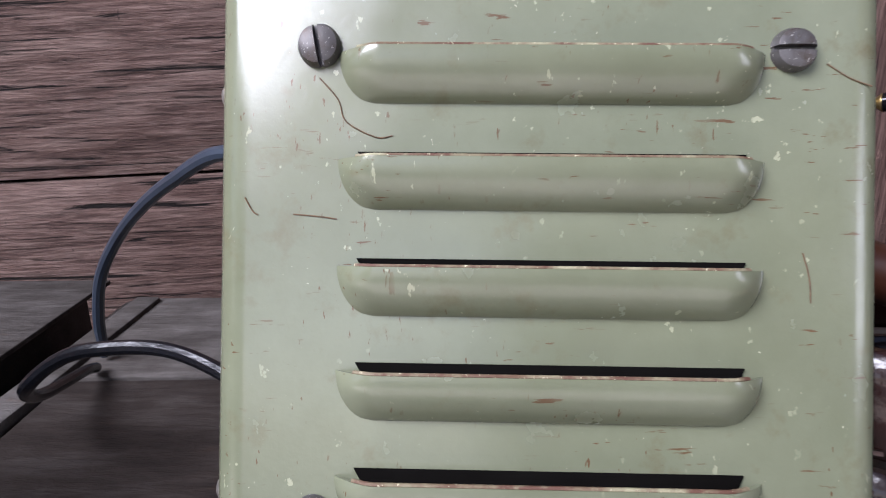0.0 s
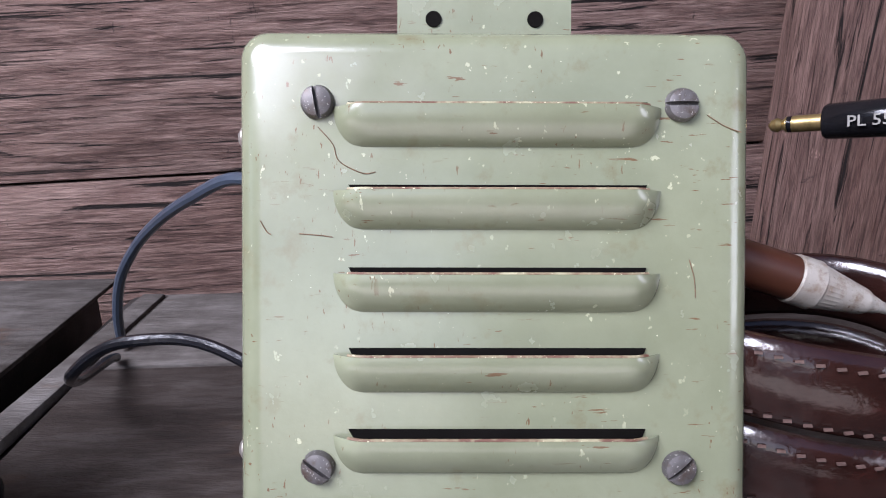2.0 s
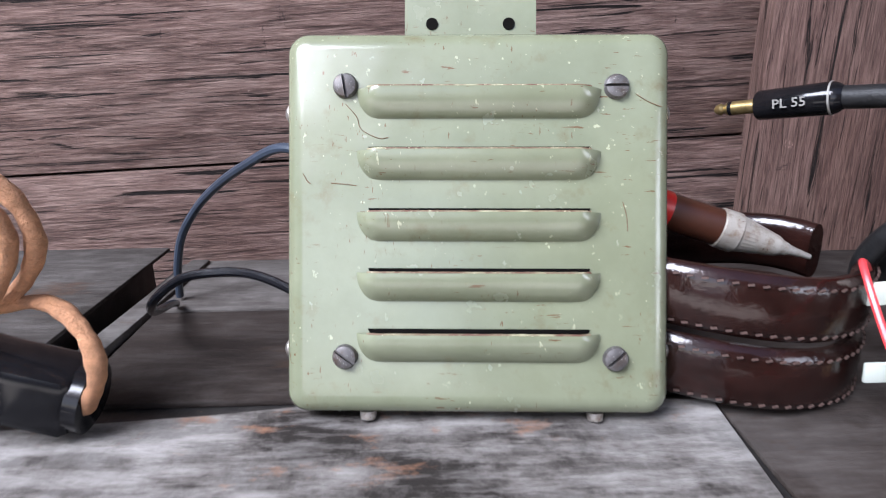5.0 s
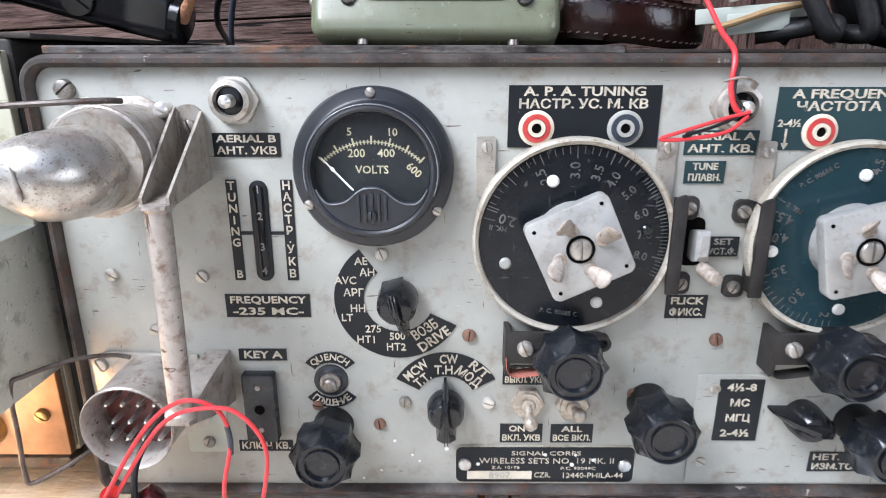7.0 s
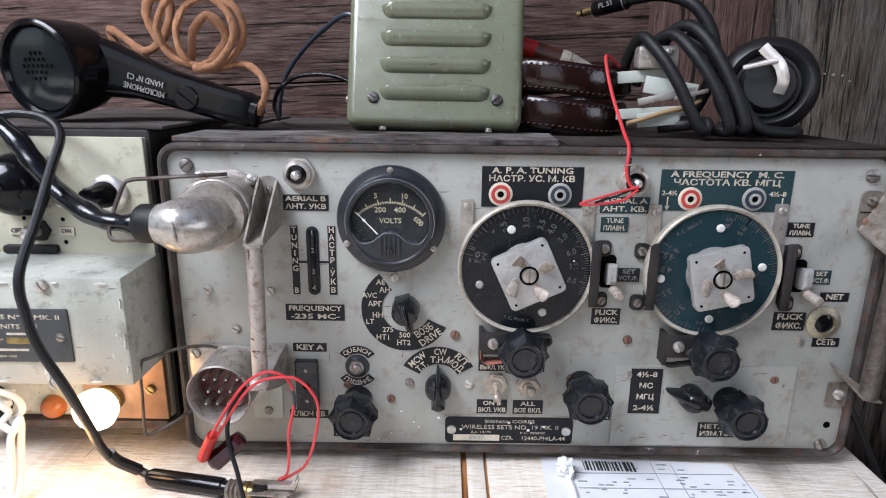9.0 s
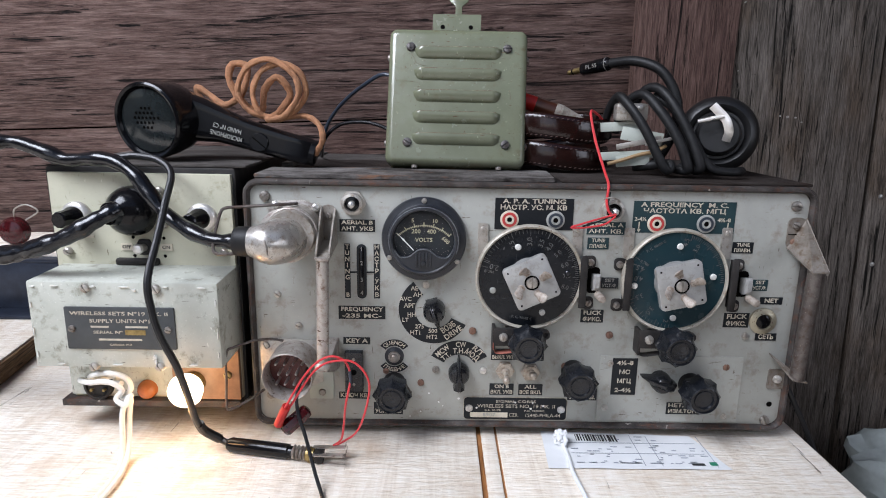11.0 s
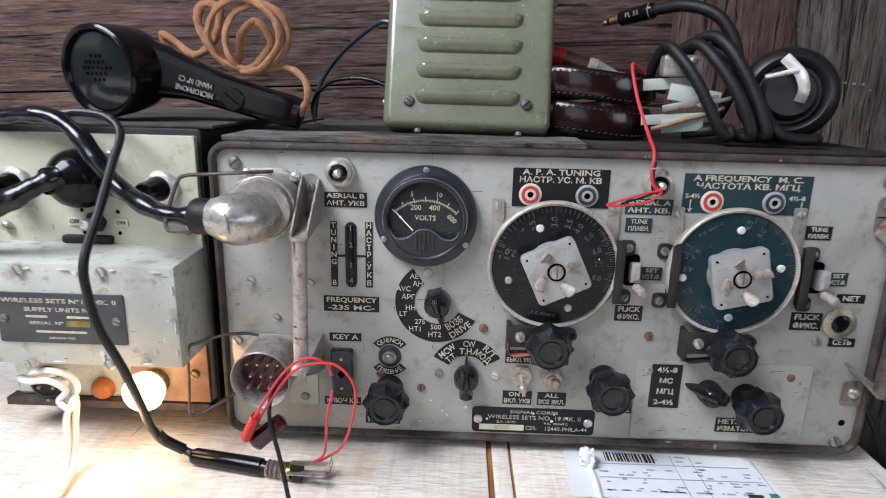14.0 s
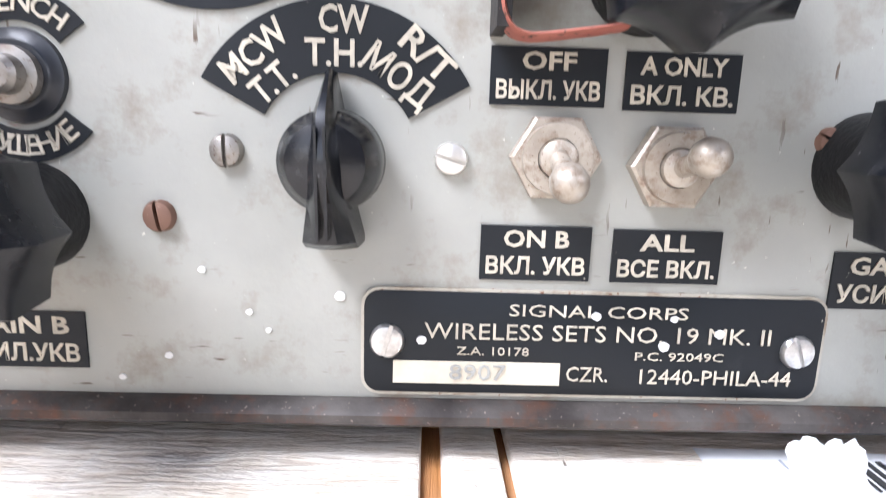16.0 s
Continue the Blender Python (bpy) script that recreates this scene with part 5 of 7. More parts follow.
part("wire_bail", tube([(0.010, -0.004, 0.0850), (0.002, -0.006, 0.0870), (-0.010, -0.014, 0.0890), (-0.024, -0.026, 0.0875), (-0.0285, -0.030, 0.0840), (-0.0300, -0.030, 0.0600), (-0.0310, -0.030, 0.0400), (-0.0285, -0.029, 0.0355), (-0.015, -0.020, 0.0400), (-0.006, -0.010, 0.0440)], 0.0011, 8), RODDARK, pc, "sprung wire bail")

ec = part("elbow_connector", prism([(0.002, 0.1660), (0.045, 0.1640), (0.0455, 0.1960), (0.030, 0.2025), (0.008, 0.2015), (0.002, 0.1950)], -0.0018, 0.0, 0.0006), RODMAT, radio, "nickelled elbow plug in its socket")
part("barrel", lathe([(0.001, 0.0190), (0.030, 0.0188), (0.034, 0.0180)], (0.0260, 0, 0.1805), (0, -1, 0), 40), BRACKET, ec, "brownish steel barrel")
part("clamp_ring", lathe([(0.0325, 0.0198), (0.0335, 0.0207), (0.0370, 0.0207), (0.0375, 0.0196), (0.0378, 0.0150)], (0.0250, 0, 0.1805), (-0.05, -1, 0), 40), RODMAT, ec)
part("lock_ring", lathe([(0.0250, 0.0196), (0.0255, 0.0202), (0.0285, 0.0202), (0.0290, 0.0196)], (0.0255, 0, 0.1805), (0, -1, 0), 40), RODMAT, ec, "knurled steel ring")
el = bmesh.new()
eb = []
for c, d, r in (((0.0248, -0.0365, 0.1805), (-0.05, -1, 0), 0.0150), ((0.0244, -0.0400, 0.1804), (-0.05, -1, 0), 0.0156), ((0.0240, -0.0450, 0.1802), (-0.1, -1, 0), 0.0170), ((0.0228, -0.0515, 0.1799), (-0.35, -1, 0), 0.0170), ((0.0200, -0.0565, 0.1798), (-0.8, -0.75, 0), 0.0166),
                ((0.0160, -0.0590, 0.1799), (-1, -0.25, 0), 0.0160), ((0.0115, -0.0590, 0.1803), (-1, 0, 0), 0.0144), ((0.0072, -0.0585, 0.1806), (-1, 0.05, 0), 0.0122), ((0.0040, -0.0582, 0.1808), (-1, 0.05, 0), 0.0111)):
    a, u, v = frame_of(d)
    eb.append([Vector(c) + u * (r * math.cos(t)) + v * (r * 0.95 * math.sin(t)) for t in [2 * math.pi * k / 32 for k in range(32)]])
ring_sweep(el, eb)
for v in el.verts:
    v.co += (noise.noise(v.co * 150) * 0.0006 + noise.noise(v.co * 60 + Vector((3, 1, 2))) * 0.0008) * Vector((0.3, -1, 0.2))
part("elbow_shell", el, DOME, ec, "scratched nickel elbow shell")
part("dent", lathe([(0, 0.0001), (0.002, 0.0009), (0.007, 0.0011), (0.011, 0.0008), (0.012, 0.0002)], (0.0180, -0.0748, 0.1865), (0.15, 0, -1), 10), RODMAT, ec)
part("sleeve", lathe([(0, 0.0104), (0.002, 0.0108), (0.011, 0.0106), (0.013, 0.0094)], (0.0060, -0.0582, 0.1808), (-1, 0.05, 0), 28), RUBBERGREY, ec, "grey rubber sleeve")
for o in list(ec.children):
    if o.name.split(".")[0] in ("clamp_ring", "elbow_shell", "dent", "sleeve"):
        o.data.transform(Matrix.Translation((-0.0034, 0.0136, -0.0077)) @ Matrix.Scale(1.0285, 4))
for x, z in ((0.0085, 0.1985), (0.0400, 0.1970)):
    screw(x, z, 0.0034, 0.005, 30, NICKEL, ec, y=-0.0018)
screw(0.0395, 0.1700, 0.0030, 0.004, 20, SCREW, ec, y=-0.0018)
part("wire_bail", tube([(0.0270, -0.010, 0.2010), (0.0240, -0.016, 0.2015), (0.010, -0.021, 0.2012), (-0.012, -0.024, 0.2000), (-0.0235, -0.026, 0.1990), (-0.0262, -0.030, 0.1950), (-0.0262, -0.045, 0.1800), (-0.0240, -0.052, 0.1715), (-0.015, -0.052, 0.1700), (0.004, -0.045, 0.1705)], 0.0012, 8), RODDARK, ec, "sprung wire bail")

# ---- power supply unit ----
sup = thing("supply_unit", "grey-green wartime power supply unit with a boxed cover", "power supply")
part("case", prism(round_rect(-0.1690, -0.0225, 0.0105, 0.2320, 0.003), 0.0135, 0.232, 0.001), CASE, sup, "black worn metal case")
part("base_skid", bbox(-0.1640, -0.0300, 0.064, 0.225, 0.0, 0.0280, 0.001), CASE, sup)
part("base_lip", prism(round_rect(-0.1725, -0.0260, 0.0085, 0.0150, 0.001), 0.002, 0.02, 0.0008), RUST, sup)
part("front_panel", prism(round_rect(-0.1655, -0.0250, 0.0150, 0.2270, 0.0015), 0.009, 0.0150, 0.0006), CREAM, sup, "cream painted front panel")
cv = bmesh.new()
ring_sweep(cv, [[(-0.1600, y, z), (-0.0215, y, z)] [::1] + [(-0.0215, y2, z2), (-0.1600, y2, z2)] for y, z, y2, z2 in ((0.010, 0.1440, 0.010, 0.0830),)] * 1 + [[(-0.1600, -0.062, 0.1500 - 0.008), (-0.0215, -0.062, 0.1420), (-0.0215, -0.062, 0.0835), (-0.1600, -0.062, 0.0835)]])
bmesh.ops.bevel(cv, geom=list(cv.edges), offset=0.0016, segments=2, affect='EDGES', profile=0.5)
part("cover", cv, SUPPLY, sup, "grey-green boxed cover with chipped edges")
pl = part("name_plate", prism(round_rect(-0.1310, -0.0525, 0.1000, 0.1320, 0.001), -0.0632, -0.0615, 0.0003), SUPPLATE, sup, "dark name plate with pale lettering")
rows = (("WIRELESS SETS Nº19 MK. II", -0.0918, 0.1272, 0.0700, 0.0028), ("SUPPLY UNITS Nº1", -0.0915, 0.1216, 0.0430, 0.0028), ("SERIAL Nº", -0.1010, 0.1130, 0.0210, 0.0022), ("CANADA 1943", -0.0925, 0.1035, 0.0160, 0.0015))
for s, x, z, w, h in rows:
    part("lettering", text_bm(s, h * 1.38, Matrix.Translation((x, -0.0634, z)), 0.006, fit=w), LETTER, pl, "cream lettering", flat=True)
part("serial_strip", prism([(-0.0885, 0.1112), (-0.0740, 0.1112), (-0.0740, 0.1150), (-0.0885, 0.1150)], -0.0636, -0.0625), BRASS, pl)
for x0, x1, z in ((-0.1130, -0.1000, 0.1172), (-0.0880, -0.0720, 0.1172), (-0.1080, -0.0770, 0.1075)):
    part("print_bar", prism([(x0, z - 0.0007), (x1, z - 0.0007), (x1, z + 0.0007), (x0, z + 0.0007)], -0.0634, -0.0630), LETTER, pl)
for x in (-0.1265, -0.0575):
    screw(x, 0.1155, 0.0026, 0.0016, 20, SCREW, pl, y=-0.0632)
for x, z in ((-0.1140, 0.1395), (-0.0640, 0.1395), (-0.1140, 0.0860), (-0.0660, 0.0865)):
    screw(x, z, 0.0033, 0.003, 60, STEEL, sup, y=-0.062)
hng = part("cover_latch", bbox(-0.1130, -0.0800, -0.022, -0.006, 0.1428, 0.1480, 0.0015), CASE, sup, "dark latch on the cover")


def supply_knob(x, z):
    s = part("fuse_holder", lathe([(0, 0.0118), (0.002, 0.0120), (0.004, 0.0108), (0.005, 0.0088)], (x, 0.009, z), (0, -1, 0), 30), NICKEL, sup, "black screw-in holder with a nickel ring")
    part("cap", lathe([(0.001, 0.0085), (0.007, 0.0082), (0.009, 0.0068), (0.020, 0.0062), (0.021, 0.0052), (0.021, 0)], (x, 0.009, z), (-0.15, -1, 0.0), 26, wob=lambda t, h: 1 + (0.05 * math.cos(10 * t) if h > 0.008 else 0)), BAKELITE, s)


supply_knob(-0.1455, 0.1885)
supply_knob(-0.0485, 0.1885)
tg = part("toggle_switch", lathe([(0, 0.0072), (0.003, 0.0072), (0.0034, 0.0060)], (-0.0949, 0.009, 0.1615), (0, -1, 0), 6), CASE, sup, "black hexagon toggle switch")
part("lever", lathe([(0, 0.003), (0.006, 0.0034), (0.011, 0.0042), (0.013, 0.003), (0.0135, 0)], (-0.0949, 0.006, 0.1615), (0.05, -1, 0.1), 16), NICKEL, tg)
for x0, s in ((-0.1140, "OFF"), (-0.0830, "ON")):
    t = part("switch_tag", prism(round_rect(x0, x0 + 0.0095, 0.1585, 0.1640, 0.0006), 0.0080, 0.0092), CREAMRING, sup, "small cream tag")
    part("lettering", text_bm(s, 0.0040, Matrix.Translation((x0 + 0.0047, 0.0078, 0.1612)), 0.01), INKBLACK, t, flat=True)
for x0, x1, z0, z1 in ((-0.1420, -0.1340, 0.1690, 0.1712), (-0.0560, -0.0440, 0.1672, 0.1704)):
    part("paper_tag", prism([(x0, z0), (x1, z0 + 0.0003), (x1, z1), (x0, z1)], 0.0080, 0.0092), CREAMRING, sup, "small cream paper tag")
for x, z in ((-0.1040, 0.1700), (-0.0800, 0.1695), (-0.1040, 0.1530), (-0.0800, 0.1530)):
    part("pin_hole", lathe([(0, 0.0014), (0.0003, 0.0012)], (x, 0.0088, z), (0, -1, 0), 10), DARK, sup)
for x, z in ((-0.1555, 0.1565), (-0.0330, 0.1575), (-0.1080, 0.2120), (-0.0800, 0.2120), (-0.0790, 0.1815)):
    screw(x, z, 0.0034, 0.004, 30, STEEL, sup, y=0.009)
plg = part("round_plug", lathe([(0, 0.0195), (0.005, 0.0198), (0.011, 0.0188), (0.016, 0.0165), (0.020, 0.0130), (0.023, 0.0095), (0.028, 0.0085)], (-0.0985, 0.009, 0.1945), (-0.35, -1, 0.05), 32), BAKELITE, sup, "black domed rubber plug")
lw = part("lower_strip", prism(round_rect(-0.1660, -0.0255, 0.0180, 0.0800, 0.001), 0.0065, 0.010, 0.0006), SUPPLY, sup)
cpr = part("amber_guard", prism(round_rect(-0.0800, -0.0250, 0.0170, 0.0790, 0.001), 0.002, 0.0064, 0.0006), plain("coppery_paint", (0.36, 0.2, 0.11), 0.45, 0.3, 0.3, 80), sup, "copper-coloured corner plate")
screw(-0.0330, 0.0720, 0.0034, 0.003, 40, BRASS, cpr, y=0.002)
screw(-0.0345, 0.0420, 0.0034, 0.003, 40, BRASS, cpr, y=0.002)
ms = part("mains_socket", lathe([(0, 0.0120), (0.004, 0.0118), (0.005, 0.0095), (0.003, 0.0090)], (-0.1370, 0.0065, 0.0480), (0, -1, 0), 30), CASE, sup, "dark round power socket")
for a in (90, 210, 330):
    part("contact", lathe([(0.003, 0.0014), (0.0055, 0.0013)], (-0.1370 + 0.006 * math.cos(radians(a)), 0.0065, 0.0480 + 0.006 * math.sin(radians(a))), (0, -1, 0), 10), BRASS, ms)
ind = part("pilot_lens", lathe([(0, 0.0082), (0.003, 0.0080), (0.006, 0.0066), (0.008, 0.004), (0.0085, 0)], (-0.0960, 0.0060, 0.0500), (0, -1, 0), 24), plain("amber_resin", (0.40, 0.12, 0.03), 0.2, 0, 0.2, 100), sup, "amber pilot lens")
blb = part("lit_bulb", lathe([(0, 0.0075), (0.004, 0.0080), (0.008, 0.0125), (0.014, 0.0140), (0.019, 0.0125), (0.023, 0.0075), (0.0245, 0)], (-0.0590, 0.000, 0.0520), (-0.05, -1, 0), 28), BULB, sup, "small glowing filament bulb")
part("bulb_holder", lathe([(0, 0.0100), (0.006, 0.0098), (0.008, 0.0080)], (-0.0590, 0.0035, 0.0520), (0, -1, 0), 24), BRASS, sup)
bd = bpy.data.lights.new("bulb_light", 'POINT')
bd.energy, bd.color, bd.shadow_soft_size = 0.11, (1.0, 0.55, 0.2), 0.012
new("bulb_light", bd).location = (-0.0670, -0.052, 0.0400)


def resize(ob, k, move):
    """Scales a part's mesh about the world's origin and moves it."""
    ob.data.transform(Matrix.Translation(move) @ Matrix.Scale(k, 4))


SUPPLY_FLAT = ("case", "front_panel", "base_lip", "lower_strip", "amber_guard")
LOWER_SHIFT = {"mains_socket": (-0.0088, -0.0045), "contact": (-0.0088, -0.0045), "pilot_lens": (-0.0095, -0.0095), "lit_bulb": (-0.0061, -0.0030), "bulb_holder": (-0.0061, -0.0030)}
for o in sup.children_recursive:
    kind = o.name.split(".")[0]
    if kind == "base_skid":
        continue
    on_cover = kind in ("cover", "cover_latch") or o is pl or o.parent is pl or (kind == "screw" and o.data.vertices[0].co.y < -0.045)
    resize(o, 1.016, (-0.00197, 0.00766, -0.0043))
    if on_cover:
        resize(o, 1.035, (-0.0043, 0.01676, -0.00941))
        if kind == "cover":
            o.data.transform(Matrix.Translation((0.0003, 0.0, -0.0073)) @ Matrix.Diagonal((0.981, 1.0, 1.12, 1.0)))
        elif o.data.vertices[0].co.z > 0.128 and kind in ("screw", "cover_latch"):
            o.data.transform(Matrix.Translation((0.0, 0.0, 0.0068 if kind == "screw" else 0.0098)))
    elif kind in SUPPLY_FLAT:
        o.data.transform(Matrix.Translation((-0.0012, -0.0108, 0.0182)) @ Matrix.Diagonal((1.016, 1.0, 0.894, 1.0)))
    elif kind in LOWER_SHIFT:
        dx, dz = LOWER_SHIFT[kind]
        o.data.transform(Matrix.Translation((dx, -0.0108, dz)))
    else:
        c = sum((v.co for v in o.data.vertices), Vector()) / len(o.data.vertices)
        o.data.transform(Matrix.Translation((0.016 * c.x - 0.0012, -0.0108, -0.106 * c.z + 0.0182)))
CHIP = plain("bare_chip", (0.66, 0.66, 0.61), 0.55, 0, 0.2, 300)
chip_rng = random.Random(11)
for x, z, w, h in ((-0.166, 0.1405, 0.004, 0.0012), (-0.150, 0.1412, 0.007, 0.0010), (-0.121, 0.1410, 0.0035, 0.0016), (-0.098, 0.1408, 0.006, 0.0012), (-0.090, 0.1385, 0.0035, 0.0022), (-0.067, 0.1412, 0.005, 0.0010),
                   (-0.040, 0.1408, 0.006, 0.0014), (-0.1685, 0.126, 0.0010, 0.006), (-0.1688, 0.104, 0.0009, 0.008), (-0.1680, 0.086, 0.0012, 0.005), (-0.0300, 0.129, 0.0012, 0.006), (-0.0298, 0.105, 0.0010, 0.009),
                   (-0.0302, 0.087, 0.0011, 0.005), (-0.151, 0.0785, 0.006, 0.0011), (-0.108, 0.0782, 0.008, 0.0010), (-0.079, 0.0850, 0.0030, 0.0034), (-0.0785, 0.0812, 0.0018, 0.0040), (-0.050, 0.0785, 0.007, 0.0012)):
    poly = [(x + w / 2 * chip_rng.uniform(0.6, 1.2) * math.cos(k * 0.7), z + h / 2 * chip_rng.uniform(0.6, 1.2) * math.sin(k * 0.7)) for k in range(9)]
    part("paint_chip", prism(poly, -0.0418, -0.0400), CHIP, sup)
supply_board = tagged(part("dusty_board", bbox(-0.1740, -0.0185, 0.012, 0.240, 0.2252, 0.2275, 0.0008), MIDBOARD), "dark stained board lying on the supply unit", "board")

# ---- things on top of the radio ----
tb = bmesh.new()
ring_sweep(tb, [[(-0.0100, 0.004, z), (0.2290, 0.002, z), (0.2330, 0.068, z), (0.120, 0.074, z), (0.06, 0.066, z), (-0.0100, 0.060, z)] for z in (0.2187, 0.2222)])
bmesh.ops.bevel(tb, geom=list(tb.edges), offset=0.0006, segments=1, affect='EDGES')
tagged(part("dusty_board", tb, TOPBOARD), "grey dusty thin board lying on the radio", "board")
tagged(part("case_lid_board", bbox(0.2345, 0.4350, 0.003, 0.231, 0.2187, 0.2207, 0.0006), DARKBOARD), "dark dusty board on the radio", "board")
tagged(part("rear_board", bbox(0.0060, 0.2300, 0.076, 0.1560, 0.2187, 0.2212, 0.0006), DARKBOARD), "worn brown board on the radio", "board")
tagged(part("rear_board", bbox(0.0060, 0.2300, 0.1575, 0.231, 0.2187, 0.2216, 0.0006), MIDBOARD), "grey weathered board at the back of the radio", "board")
ledge = part("wood_batten", merge(box(bmesh.new(), (0, 0, 0), (0.011, 0.140, 0.005), 0.0012)), MIDBOARD)
ledge.matrix_world = Matrix.Translation((0.0000, 0.158, 0.2212)) @ Matrix.Rotation(radians(-3), 4, 'Z')
tagged(ledge, "narrow weathered batten on the radio", "batten")

# louvred metal box
uax = Vector((0.9986, -0.052, -0.006)).normalized()
vax = Vector((0.0165, 0.2985, 0.9545))
vax = (vax - uax * vax.dot(uax)).normalized()
nax = vax.cross(uax) * -1
if nax.y < 0:
    nax = -nax
# local x across, local y into the box, local z up the face
M_BOX = Matrix((( uax.x, nax.x, vax.x, 0.1528), (uax.y, nax.y, vax.y, 0.0716), (uax.z, nax.z, vax.z, 0.2861), (0, 0, 0, 1)))
gbox = thing("louvred_box", "olive green enamelled metal box with five pressed louvres", "metal box", m=M_BOX)


def gpart(name, bm, mat, label="", flat=False, parent=None):
    bm.transform(M_BOX)
    return part(name, bm, mat, parent or gbox, label, flat)


X0, X1, Z0, Z1, DEEP, RR = -0.0630, 0.0596, -0.0618, 0.0606, 0.034, 0.0068
rings = []
for inset, y in ((0.0064, -0.0002), (0.0042, 0.0000), (0.0018, 0.0014), (0.0005, 0.0034), (0.0, 0.0060), (0.0, DEEP)):
    rr = max(RR - inset * 0.6, 0.003)
    rings.append([(x, y, z) for x, z in round_rect(X0 + inset, X1 - inset, Z0 + inset, Z1 - inset, rr, 6)])
gpart("box_body", ring_sweep(bmesh.new(), rings), GREEN, "olive green box with rounded edges")
LW = 0.0385
for i, zt in enumerate((0.0415, 0.0221, 0.0027, -0.0163, -0.0355)):
    nu, nw, H, P = 64, 20, 0.0091, 0.0052
    lb = bmesh.new()
    grid = []
    for j in range(nw + 1):
        w = j / nw
        half = LW - 0.0068 * (1 - math.sqrt(max(0, 1 - w ** 2.0)))
        row = []
        for k in range(nu + 1):
            u = -1 + 2 * k / nu
            e = min(1.0, max(0.0, (1 - abs(u)) * half / 0.0072))
            fall = math.sin(e * math.pi / 2) ** 0.62
            fall *= 1 - 0.42 * (1 - e) * max(0.0, 1 - w / 0.45) ** 2
            p = P * fall * (math.cos(w * math.pi / 2) ** 0.7 if w < 1 else 0)
            row.append(lb.verts.new((u * half - 0.0014, -p - 0.0003, zt - w * H)))
        grid.append(row)
    for j in range(nw):
        for k in range(nu):
            lb.faces.new((grid[j][k], grid[j][k + 1], grid[j + 1][k + 1], grid[j + 1][k]))
    back = [lb.verts.new((v.co.x, v.co.y + 0.0011, v.co.z - 0.0001)) for v in grid[0]]
    for k in range(nu):
        lb.faces.new((grid[0][k + 1], grid[0][k], back[k], back[k + 1]))
    bmesh.ops.recalc_face_normals(lb, faces=lb.faces)
    lv = gpart("louvre", lb, GREEN, "pressed louvre with worn edge")
    gpart("worn_edge", tube([(v_ - 0.0006, -0.0049 + 0.0043 * max(0.0, abs(v_ + 0.0008) - 0.0305) ** 2 / 0.00004 * 0.9, zt + 0.0001) for v_ in [-0.0355 + 0.0694 * q / 20 for q in range(21)]], 0.00046, 6, 3), WORN, "worn rusty lip", parent=lv)
    # The body is not cut: a flat dark strip paints the opening's shade.
    gpart("slit", prism([(-0.0335, zt - 0.0036), (0.0318, zt - 0.0036), (0.0338, zt + 0.0014), (-0.0363, zt + 0.0014)], -0.0006, 0.0004), DARK, "dark strip standing in for the shaded slit", parent=lv)
for x, z, a in ((-0.0435, 0.0427, 80), (0.0418, 0.0423, 0), (-0.0435, -0.0430, 35), (0.0418, -0.0432, 140)):
    screw(0, 0, 0.0039, 0.0026, 0, BOXSCREW, gbox, m=M_BOX @ Matrix.Translation((x, -0.0002, z)) @ Matrix.Rotation(radians(a), 4, 'Y'))
for z in (0.036, -0.042):
    for x, d in ((X0, -1), (X1, 1)):
        gpart("side_screw", lathe([(0, 0.0032), (0.001, 0.003), (0.002, 0.0016)], (x, 0.010, z), (d, 0, 0), 12), SCREW)
for x in (-0.037, 0.037):
    gpart("foot_screw", lathe([(0, 0.0028), (0.0025, 0.0026), (0.003, 0.0018)], (x, 0.006, Z0), (0, 0, -1), 12), SCREW)
bk = gpart("hinge_plate", prism([(-0.0255, 0.055), (0.0178, 0.055), (0.0178, 0.0775), (-0.0255, 0.0775)], 0.009, 0.011), GREEN, "olive green plate with two holes")
for x in (-0.0165, 0.0088):
    gpart("hole", lathe([(0, 0.0020), (0.0003, 0.0020)], (x, 0.0089, 0.0655), (0, -1, 0), 16), DARK, parent=bk)
gpart("tab", prism([(-0.0055, 0.077), (0.0005, 0.077), (0.0005, 0.085), (0.0060, 0.090), (0.0075, 0.098), (0.0045, 0.103), (-0.0095, 0.103), (-0.0125, 0.098), (-0.0110, 0.090), (-0.0055, 0.085)], 0.009, 0.011, 0.0004), GREEN, "rounded upright tab", parent=bk)

tagged(part("box_cable", tube([(0.1000, 0.105, 0.3000), (0.0830, 0.111, 0.3045), (0.0650, 0.125, 0.2960), (0.0480, 0.140, 0.2850), (0.0330, 0.153, 0.2720), (0.0220, 0.160, 0.2570), (0.0160, 0.165, 0.2400), (0.0130, 0.170, 0.2240)], 0.0019, 10), BLUEGREY), "blue-grey cable curving from the green box", "cable")
tagged(part("box_cable", tube([(0.1000, 0.0840, 0.2500), (0.0840, 0.0920, 0.2575), (0.0680, 0.0980, 0.2610), (0.0500, 0.1000, 0.2600), (0.0400, 0.1010, 0.2560), (0.0310, 0.103, 0.2480), (0.0230, 0.120, 0.2370), (0.0170, 0.150, 0.2280), (0.0150, 0.160, 0.2240)], 0.0018, 10), VINYL), "black cable looping from the green box", "cable")

